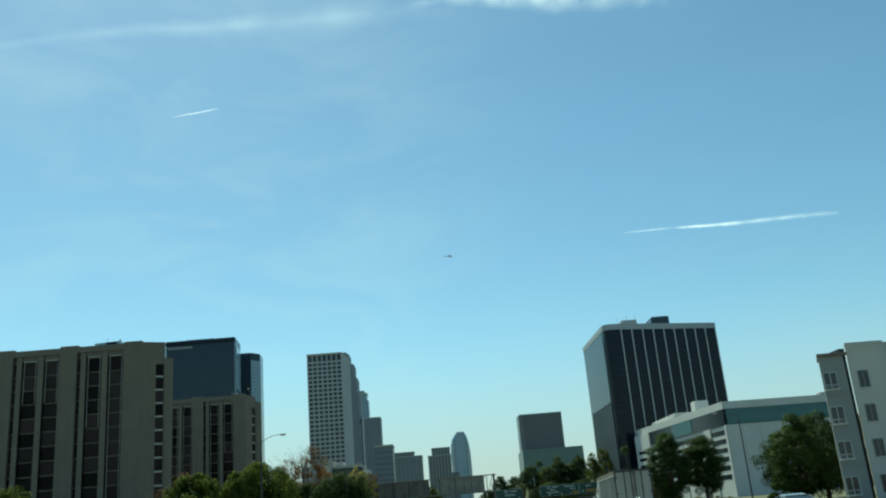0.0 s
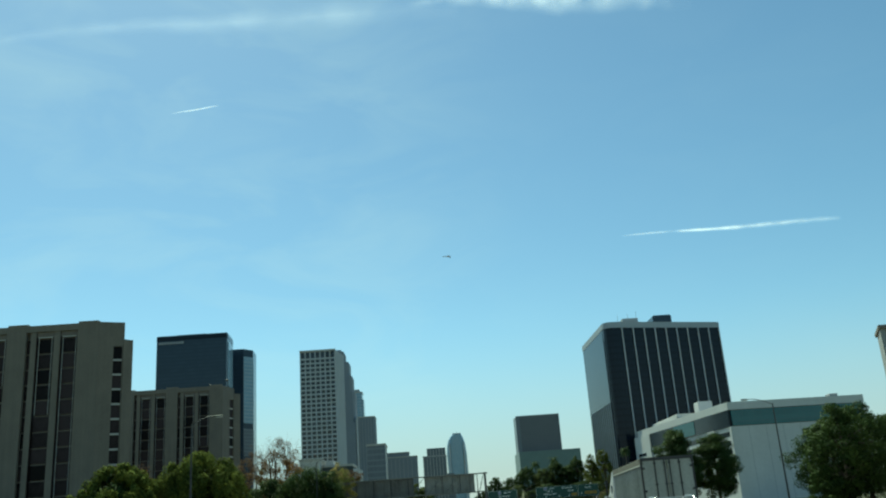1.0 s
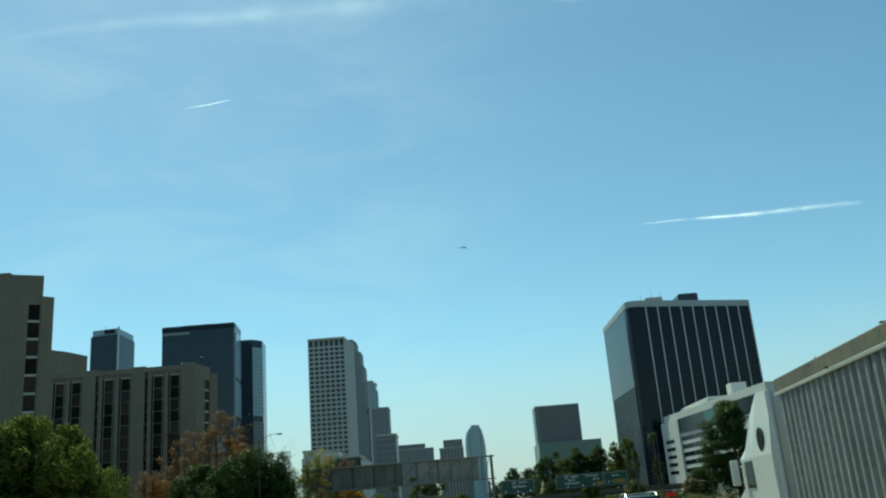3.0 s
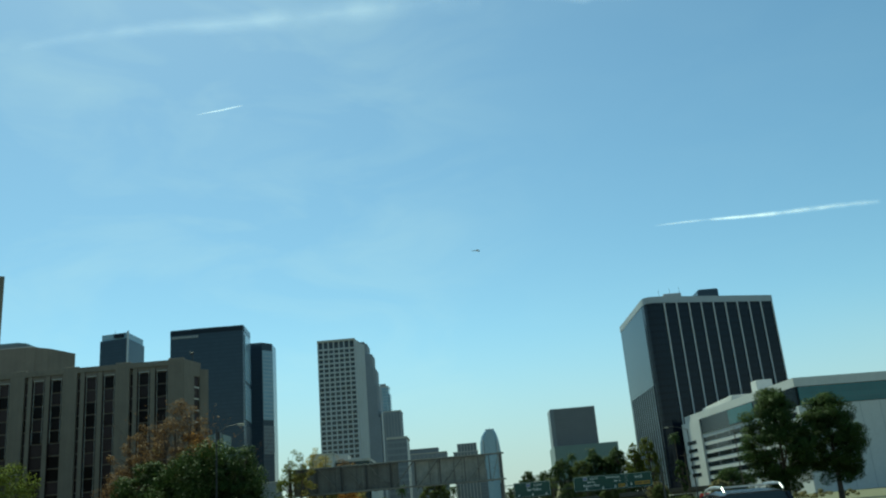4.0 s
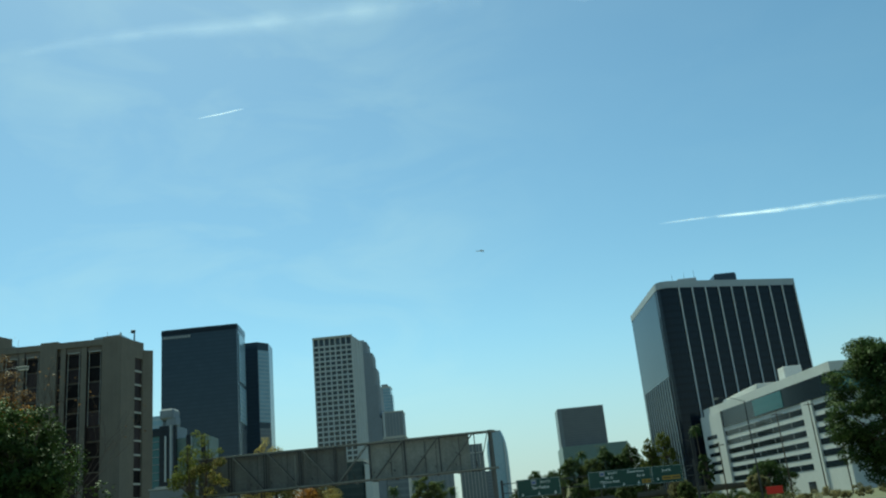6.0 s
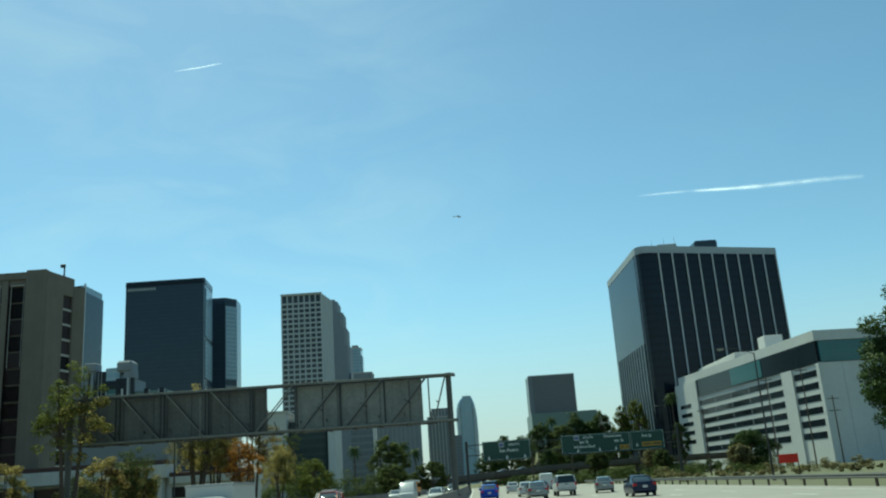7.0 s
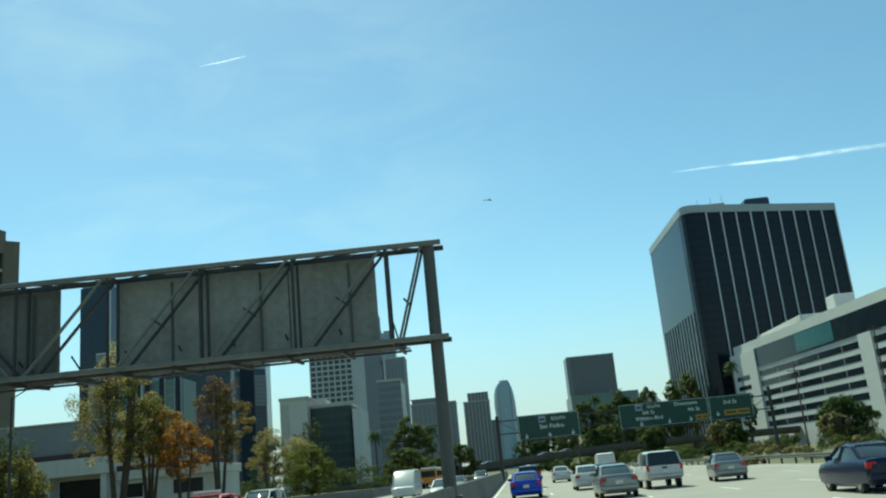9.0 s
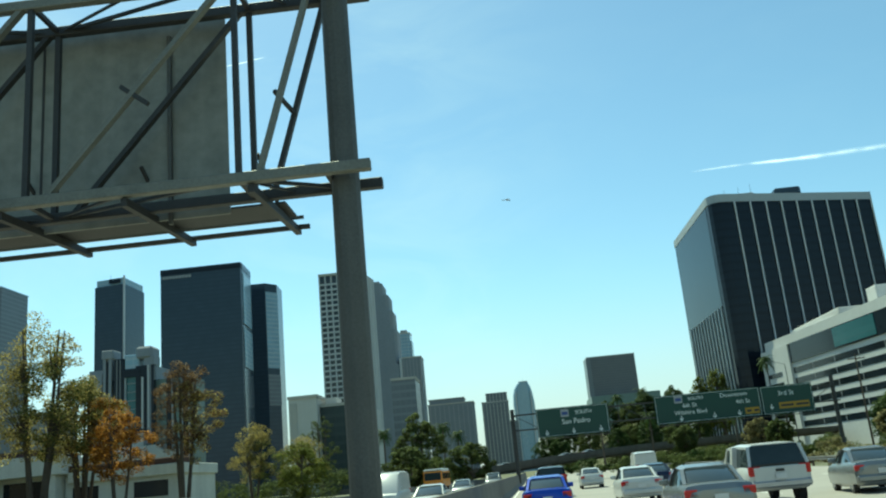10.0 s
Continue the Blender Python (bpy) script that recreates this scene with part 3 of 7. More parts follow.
def corner_tower():
    """Dark glass tower with a pale crown and a pale corner pier."""
    base = (-425, 1140, 0)
    t = thing("office_tower", *base, "dark blue glass tower with pale crown and corner pier", "office tower")
    pts = [(-443, 1119), (-406, 1112), (-404.5, 1166), (-440, 1170)]
    part("wall", prism(nb(), pts, 0, 249), BLUE_GLASS, t, shift=base)
    part("crown", prism(nb(), [(-441.5, 1120.5), (-407, 1114), (-405.5, 1164), (-439, 1168)], 249, 257), PALE_GLASS, t, "pale blue-grey crown", shift=base)
    part("corner_pier", prism(nb(), [(-406.6, 1111.8), (-405, 1111.4), (-404.7, 1113.4), (-406.4, 1113.6)], 0, 258.5), RAISED_TRIM, t, "pale corner pier", shift=base)
    part("crown_louver", box(nb(), -424, -411, 1113.2, 1115.5, 251, 256), BLACK_GLASS, t, shift=base)
    part("antenna", rod(nb(), (-427, 1125, 257.5), (-427, 1125, 264), 0.25, 0.1, 6), STEEL_DARK, t, shift=base)


def window_tower():
    """White gridded tower with deep square windows."""
    base = (-104, 830, 0)
    t = thing("office_tower", *base, "white concrete office tower with deep square windows", "office tower")
    x0, x1, y0 = -120.2, -88.0, 812.5
    cols, rows, sh = 7, 37, 4.12
    top = 160.3
    part("wall", prism(nb(), [(x0, y0 + 1.2), (x1, y0 + 1.2), (-83.2, 848), (x0, 848)], 0, top), TOWER_STONE, t, shift=base)
    pitch = (x1 - x0) / cols
    for k in range(cols + 1):
        part("pier", box(nb(), x0 + k * pitch - 0.5, x0 + k * pitch + 0.5, y0, y0 + 1.2, 0, top), TOWER_STONE, t, shift=base)
    for r in range(rows + 1):
        z = top - 8.6 - r * sh
        part("spandrel", box(nb(), x0 + 0.5, x1 - 0.5, y0 + 0.1, y0 + 1.2, z, z + 1.25), TOWER_STONE, t, shift=base)
    part("cornice", box(nb(), x0 - 0.6, x1 + 0.6, y0 - 0.4, y0 + 1.3, top - 1.3, top + 0.4), CONCRETE_PALE, t, "grey roof cornice", shift=base)
    pane = mesh_of(box(nb(), -pitch / 2 + 0.5, pitch / 2 - 0.5, 0, 0.1, 0, sh - 1.25), DARK_GLASS, "window")
    tall = mesh_of(box(nb(), -pitch / 2 + 0.5, pitch / 2 - 0.5, 0, 0.1, 0, 5.6), DARK_GLASS, "window")
    for k in range(cols):
        x = x0 + (k + 0.5) * pitch
        shared("window", tall, t, Matrix.Translation(Vector((x, y0 + 1.05, top - 7.0)) - Vector(base)))
        for r in range(1, rows + 1):
            shared("window", pane, t, Matrix.Translation(Vector((x, y0 + 1.05, top - 8.6 - r * sh + 1.25)) - Vector(base)))
    fr, ln = edge_frame((x1, y0 + 1.2), (-83.2, 848))
    for k in range(4):
        ob = part("side_rib", box(nb(), 4 + k * 8.5, 5 + k * 8.5, -0.4, 0.05, 0, top), TOWER_STONE, t)
        ob.matrix_basis = Matrix.Translation(-Vector(base)) @ fr
    # low annexes at its foot
    part("annex", box(nb(), -128, -119.5, 806, 830, 0, 56), STUCCO, t, "pale low annex", shift=base)


def stepped_tower():
    base = (-110, 1070, 0)
    t = thing("office_tower", *base, "dark grey stone tower stepping down in setbacks", "office tower")
    for x1, z0, z1 in ((-103, 191, 204), (-97.5, 174, 191), (-94.2, 154, 174), (-91.4, 118, 154), (-89.0, 0, 118)):
        part("setback", prism(nb(), [(-126, 1050), (x1 - 2.5, 1050), (x1, 1054), (x1, 1085), (-126, 1085)], z0, z1), STONE_GREY, t, shift=base)
    part("roof_cap", box(nb(), -124, -106, 1054, 1080, 204, 206.5), GREY_PANEL, t, shift=base)


def slab(name, x0, x1, y, depth, z, material, label, chamfer=0.0, cap=None, extra=()):
    base = ((x0 + x1) / 2, y + depth / 2, 0)
    t = thing(name, *base, label, "building")
    pts = [(x0, y), (x1 - chamfer, y), (x1, y + chamfer), (x1, y + depth), (x0, y + depth)] if chamfer else [(x0, y), (x1, y), (x1, y + depth), (x0, y + depth)]
    part("wall", prism(nb(), pts, 0, z), material, t, shift=base)
    part("parapet", prism(nb(), [(p[0] + (0.4 if p[0] > base[0] else -0.4), p[1] + (0.4 if p[1] > base[1] else -0.4)) for p in pts], z - 0.2, z + 1.1), cap or CONCRETE_PALE, t, shift=base)
    for nm, xa, xb, ya, yb, za, zb, m_ in extra:
        part(nm, box(nb(), xa, xb, ya, yb, za, zb), m_, t, shift=base)
    return t


def sail_tower():
    """Pale glass tower with a curved, sail-like top."""
    base = (62, 2430, 0)
    t = thing("office_tower", *base, "pale blue glass skyscraper with a curved sail top", "office tower")
    bm = nb()
    rings = []
    prof = [(0, 36, 89), (120, 36, 91), (165, 35, 90.5), (190, 37, 88), (205, 41, 84.5), (214, 47, 81), (220, 53, 78)]
    for z, xa, xb in prof:
        ring = []
        for k in range(16):
            a_ = 2 * math.pi * k / 16
            cx, rx = (xa + xb) / 2, (xb - xa) / 2
            ring.append(bm.verts.new((cx + rx * math.copysign(abs(math.cos(a_)) ** 0.6, math.cos(a_)), 2430 + 26 * math.copysign(abs(math.sin(a_)) ** 0.6, math.sin(a_)), z)))
        rings.append(ring)
    for r, s in zip(rings, rings[1:]):
        for k in range(16):
            bm.faces.new((r[k], r[(k + 1) % 16], s[(k + 1) % 16], s[k]))
    bm.faces.new(rings[-1])
    part("wall", bm, PALE_GLASS, t, shift=base)
    for x in (44, 82):
        part("edge_fin", prism(nb(), [(x - 1.2, 2402.5), (x + 1.2, 2402.5), (x + 1.2, 2406), (x - 1.2, 2406)], 0, 196), RAISED_TRIM, t, shift=base)
    part("crown", prism(nb(), [(54, 2420), (77, 2420), (77, 2440), (54, 2440)], 220, 223.5), GREY_PANEL, t, shift=base)
    part("spire", rod(nb(), (66, 2430, 223), (66, 2430, 230), 0.6, 0.2, 6), RAISED_TRIM, t, shift=base)


black_tower()
blue_tower()
corner_tower()
window_tower()
stepped_tower()
sail_tower()
slab("apartment_tower", -112, -98, 1250, 25, 182, PALE_GLASS, "hazy pale tower with a small stepped top", 3, extra=(("upper_stage", -100, -96, 1252, 1270, 0, 172, PALE_GLASS), ("roof_plant", -110, -102, 1255, 1270, 183, 187, GREY_PANEL)))
slab("office_block", -88, -68.6, 1050, 30, 123, STONE_GREY, "dark grey stone office block", extra=(("end_pier", -90.4, -88.2, 1049.5, 1053, 0, 123, RAISED_TRIM), *[("pilaster", x, x + 0.9, 1049.4, 1050.2, 0, 121.5, GREY_PANEL) for x in np.arange(-87, -69, 3.4)]))
slab("office_block", -74, -23, 1150, 40, 81, STONE_GREY, "wide grey stone office block with rooftop storey", extra=(("upper_storey", -72.5, -33.5, 1152, 1185, 80.5, 86.5, STONE_GREY), *[("pilaster", x, x + 1.0, 1149.4, 1150.2, 0, 79.5, GREY_PANEL) for x in np.arange(-72, -24, 5.2)], ("roof_slab", -73.5, -32.8, 1151, 1186, 86.5, 87.6, GREY_PANEL)))
slab("apartment_tower", -16.4, 16.2, 1250, 26, 86, GREY_GLASS, "blue-grey banded high-rise with a stepped roof", extra=(("upper_stage", -10.8, 15.4, 1252, 1272, 86, 97.5, GREY_GLASS), ("low_stage", 16, 26, 1250, 1270, 0, 62, GREY_GLASS), *[("pilaster", x, x + 0.9, 1249.4, 1250.2, 0, 84.5, CONCRETE_PALE) for x in np.arange(-15.6, 16, 4.35)], *[("pilaster", x, x + 0.9, 1251.4, 1252.2, 87.2, 96.5, CONCRETE_PALE) for x in np.arange(-10.2, 15, 4.1)]))
slab("office_tower", 154.3, 232.6, 1620, 60, 172, BROWN_GLASS, "dark grey gridded office tower on a pale podium", 0, RAISED_TRIM, extra=(("podium", 152, 262, 1600, 1690, 0, 107, GREEN_PANEL), ("corner_bay", 152.6, 160, 1618.5, 1640, 107, 171, GREY_GLASS)))
slab("office_block", -83.4, -70.9, 550, 25, 41, STUCCO, "pale stucco block with a blank end wall", extra=(("corner_strip", -82.6, -79.8, 549.7, 550.2, 0, 39, CONCRETE_PALE),))
slab("office_block", -70.5, -52.0, 556, 30, 37, GREEN_GREY_GLASS, "low dark glass office block", 2.0, extra=(("end_wall", -51.6, -48, 557, 585, 0, 35, WHITE_PANEL), ("roof_box", -69, -64, 560, 572, 37.5, 41, STUCCO)))
slab("office_tower", -490, -427.5, 900, 50, 203, GREY_GLASS, "pale blue tower with horizontal dark window bands", 6, PALE_GLASS)
slab("apartment_block", -49, -36, 640, 25, 55, GREY_GLASS, "narrow white and grey gridded apartment block")


def parking_structure():
    """Long white building: strip openings, a dark glass band above, teal glass end."""
    L, R = Vector((125.0, 556.0)), Vector((137.5, 420.4))
    E = Vector((205.0, 426.5))
    base = (160, 480, 0)
    t = thing("office_building", *base, "long white office building with dark strip windows and teal glass", "office building")
    back = (L.x + E.x - R.x, L.y + E.y - R.y)
    part("wall", prism(nb(), [tuple(R), tuple(E), back, tuple(L)], 0, 34.0), WHITE_PANEL, t, shift=base)
    inset = [(R.x + 0.5, R.y + 0.5), (E.x, E.y + 0.5), back, (L.x + 0.5, L.y)]
    part("upper_core", prism(nb(), inset, 34.0, 41.6), MATT_GLASS, t, "dark glass upper storey", shift=base)
    part("roof_fascia", prism(nb(), [(R.x - 0.4, R.y - 0.5), (E.x, E.y - 0.5), back, (L.x - 0.4, L.y)], 41.6, 45.2), WHITE_PANEL, t, "white roof fascia", shift=base)
    place = Matrix.Translation(-Vector(base))
    fr, ln = edge_frame(L, R)

    def on(nm, x0, x1, d0, d1, z0, z1, m_, lab=""):
        ob = part(nm, box(nb(), x0, x1, d0, d1, z0, z1), m_, t, lab)
        ob.matrix_basis = place @ fr
        return ob
    # left bay wall stands proud up to the fascia
    on("end_bay", -4.5, 23.5, -1.0, 0.6, 0, 41.6, WHITE_PANEL)
    on("glass_band", 23.6, 135.5, -0.4, 0.3, 33.8, 41.6, MATT_GLASS, "dark glass band")
    on("teal_glazing", 63, 93, -0.6, -0.38, 34.4, 41.2, TEAL_GLASS, "teal reflective glazing")
    for k in range(6):
        z = 30.8 - k * 4.22
        on("strip_window", 24, 108, -0.12, 0.05, z - 1.2, z + 1.05, MATT_GLASS)
        on("strip_window", 117.4, 134.6, -0.12, 0.05, z - 1.2, z + 1.05, MATT_GLASS)
        for xx in (42, 60, 78, 96):
            on("mullion", xx, xx + 0.35, -0.2, -0.1, z - 1.15, z + 1.0, GREY_PANEL)
        if k < 5:
            on("bay_window", 0.6, 14.4, -1.12, -0.9, z - 1.1, z + 0.7, MATT_GLASS)
    on("pier", 108.5, 117, -0.6, 0.1, 0, 33.8, WHITE_PANEL)
    on("pier", 135, 137, -0.6, 0.1, 0, 33.8, WHITE_PANEL)
    # dark pane in place of the shade inside the arch
    on("ground_arch", 100, 106, -0.15, 0.05, 0, 4.2, DARK_GLASS, "dark pane standing in for a shaded ground-floor opening")
    fe, le = edge_frame(R, E)
    ob = part("end_glazing", box(nb(), 1.0, le - 1, -0.3, 0.2, 34.2, 41.4), TEAL_GLASS, t, "teal glass storey over the end wall")
    ob.matrix_basis = place @ fe
    for k in range(1, 8):
        ob = part("panel_joint", box(nb(), k * le / 8, k * le / 8 + 0.12, -0.05, 0.02, 0, 34), GREY_PANEL, t)
        ob.matrix_basis = place @ fe
    part("stair_house", box(nb(), 139.5, 147, 472, 480, 45.2, 52.0, bevel=0.2), WHITE_PANEL, t, "white rooftop stair house", shift=base)
    part("roof_block", box(nb(), 131, 150, 485, 540, 45.2, 47.5, bevel=0.2), WHITE_PANEL, t, "low white rooftop plant", shift=base)
    part("roof_unit", box(nb(), 190, 194, 428, 433, 45.2, 46.8, bevel=0.2), GREY_PANEL, t, shift=base)


parking_structure()


def slotted_block(A, B, C, x_left, depth, top, fin_top, k, label, name="concrete_building", storey=3.6, stack=(0.56, 0.93), head=4.6):
    """Concrete block with wide piers, paired window slots and a chamfered end with a window stack."""
    base = (A[0], A[1], 0)
    t = thing(name, *base, label, "building")
    yf, yb = A[1], A[1] + depth
    sk = 0.75 * (yb - B[1])     # the back wall is splayed
    part("wall", prism(nb(), [(x_left, yf + 1.1), (A[0] - 0.8, yf + 1.1), (B[0] - 1.0, B[1] + 0.4), (B[0] - 1 - sk, yb), (x_left, yb)], 0, top - 0.6), CONCRETE_DARK, t, shift=base)
    part("roof_slab", prism(nb(), [(x_left, yf), A, B, (B[0] - sk, yb), (x_left, yb)], top - 1.3, top), CONCRETE, t, "concrete roof edge", shift=base)
    part("roof", prism(nb(), [(x_left + 1, yf + 1), (A[0] - 1, yf + 1), (B[0] - 1 - sk, yb - 1), (x_left + 1, yb - 1)], top, top + 0.15), ROOF, t, shift=base)
    part("end_fin", prism(nb(), [(B[0] + 0.02, B[1] - 0.3), (C[0], C[1]), (C[0] - 3, C[1] + 4), (B[0] - 3.5, C[1] + 4)], 0, fin_top), CONCRETE, t, shift=base)
    n = int((top - 3) // storey)

    def pier(nm, xa, xb, m_=CONCRETE, d=0.0):
        part(nm, box(nb(), xb, xa, yf + d, yf + 1.12, 0, top - 1.3), m_, t, shift=base)
    pane_w, slim_w = 2.68 * k, 0.66 * k
    pane = mesh_of(box(nb(), -pane_w / 2, pane_w / 2, 0, 0.12, 0, storey - 0.35), SLOT_GLASS, "window")
    slim = mesh_of(box(nb(), -slim_w / 2, slim_w / 2, 0, 0.12, 0, storey - 0.35), SLOT_GLASS, "window")
    rail = 0.09 * k
    rail_mesh = mesh_of(box(nb(), -pane_w / 2, pane_w / 2, 0, 0.12, 0, rail), CONCRETE, "window_rail")
    rng = random.Random(int(top * 10))
    x = A[0]
    first = True
    while x > x_left + 11 * k:
        wide = (3.3 if first else 2.9) * k
        pier("pier", x, x - wide)
        x -= wide
        for gap, after in ((pane_w, 0.95 * k), (pane_w, 0.85 * k), (slim_w, 0.0)):
            xc = x - gap / 2
            # light metal side frames reach down a few storeys, the lower panes carry light rails instead
            framed = rng.choice((3, 4, 5, 6, n)) if gap > 1.5 else 0
            for s in range(n):
                z = top - 2.4 - (s + 1) * storey
                if z < 0.4:
                    continue
                shared("window", slim if gap < 1.5 else pane, t, Matrix.Translation(Vector((xc, yf + 0.85, z)) - Vector(base)))
                if gap > 1.5 and s >= framed and after > 0.9 * k:
                    shared("window_rail", rail_mesh, t, Matrix.Translation(Vector((xc, yf + 0.74, z - rail)) - Vector(base)))
            if gap > 1.5:
                low = top - 2.4 - framed * storey
                for sgn, deep in ((-1, 0.5), (1, 0.4)):
                    jx = xc + sgn * (pane_w / 2 - 0.34 * k)
                    part("side_frame", box(nb(), jx - 0.035 * k, jx + 0.035 * k, yf + deep, yf + deep + 0.14, max(0.4, low), top - 2.5), CONCRETE_PALE, t, "pale metal window frame", shift=base)
                for sgn in (-1, 1):
                    rx = xc + sgn * (pane_w / 2 - 0.05)
                    part("reveal", box(nb(), rx - 0.05, rx + 0.05, yf + 0.32, yf + 1.1, 0.3, top - 1.32), BRONZE, t, "dark bronze window reveal", shift=base)
                part("slot_head", box(nb(), xc - pane_w / 2, xc + pane_w / 2, yf + 0.4, yf + 1.1, top - 2.4, top - 1.3), CONCRETE_DARK, t, shift=base)
                part("head_trim", box(nb(), xc - pane_w / 2 + 0.3 * k, xc + pane_w / 2 - 0.25 * k, yf + 0.32, yf + 0.42, top - 2.52, top - 2.34), CONCRETE_PALE, t, shift=base)
            x -= gap
            if after:
                pier("fin", x, x - after, CONCRETE, 0.2)
                x -= after
        first = False
    pier("pier", x, x_left)
    # uneven pier caps along the roof edge
    cx = A[0] - 0.3
    while cx > x_left + 8:
        part("pier_cap", box(nb(), cx - 3.0 * k, cx, yf - 0.02, yf + 1.4, top - 0.9, top + 0.35, bevel=0.05), CONCRETE, t, shift=base)
        cx -= 10.72 * k
    # chamfered end with a stack of windows near its far edge
    fr, ln = edge_frame(A, B)
    place = Matrix.Translation(-Vector(base)) @ fr
    for nm, x0, x1, d0, d1, z0, z1, m_ in (("end_wall", 0.0, ln * stack[0], -0.05, 0.6, 0, top - 1.3, CONCRETE), ("end_wall", ln * stack[1], ln, -0.05, 0.6, 0, top - 1.3, CONCRETE), ("end_head", ln * stack[0], ln * stack[1], -0.05, 0.6, top - head, top - 1.3, CONCRETE)):
        ob = part(nm, box(nb(), x0, x1, d0, d1, z0, z1), m_, t)
        ob.matrix_basis = place
    ew = ln * (stack[1] - stack[0])
    pe = mesh_of(box(nb(), 0, ew, 0, 0.1, 0, storey * 0.86), SLOT_GLASS, "window")
    be = mesh_of(box(nb(), 0, ew, 0, 0.3, 0, storey * 0.13), CONCRETE_PALE, "sill")
    s = 1
    while top - head - s * storey * 0.95 > 0.5:
        z = top - head - s * storey * 0.95
        shared("window", pe, t, place @ Matrix.Translation((ln * stack[0], 0.3, z + storey * 0.1)))
        shared("sill", be, t, place @ Matrix.Translation((ln * stack[0], 0.12, z)))
        s += 1
    return t, base


near_block, nb_base = slotted_block((-66.7, 178.4), (-62.4, 180.4), (-61.0, 181.4), -136, 28, 43.7, 40.2, 1.29, "tall brown concrete block with vertical window slots", storey=3.04, stack=(0.58, 0.93), head=4.9)
part("roof_house", box(nb(), -78.9, -71.0, 188, 198.6, 43.6, 45.8, bevel=0.1), CONCRETE_PALE, near_block, "pale rooftop plant house", shift=nb_base)
far_block, fb_base = slotted_block((-65.4, 276.0), (-63.6, 283.7), (-61.9, 284.8), -160, 24, 45.4, 43.8, 1.23, "brown concrete block with vertical window slots", storey=3.08, stack=(0.60, 0.95), head=3.7)
part("roof_house", prism(nb(), rounded([(-161, 312), (-120, 312), (-115.5, 326), (-151, 334)], 1, 6.0), 0, 60.2), CONCRETE, far_block, "blank concrete rear wing", shift=fb_base)
part("roof_screen", prism(nb(), [(-147, 315), (-124, 315), (-120, 324), (-143, 328)], 60.2, 61.2), CONCRETE_PALE, far_block, "pale rooftop kerb", shift=fb_base)
# small rooftop mast with a hooked camera head
part("roof_mast", rod(nb(), (-65.4, 283.0, 45.2), (-65.4, 283.0, 48.2), 0.16, 0.14, 6), BLACK_PAINT, far_block, "thin black rooftop mast", shift=fb_base)
part("mast_head", box(nb(), -66.2, -65.2, 282.8, 283.2, 47.7, 48.4, bevel=0.12), BLACK_PAINT, far_block, shift=fb_base)
part("mast_head", box(nb(), -70.1, -69.5, 278.0, 278.5, 45.4, 46.3, bevel=0.1), BLACK_PAINT, far_block, shift=fb_base)


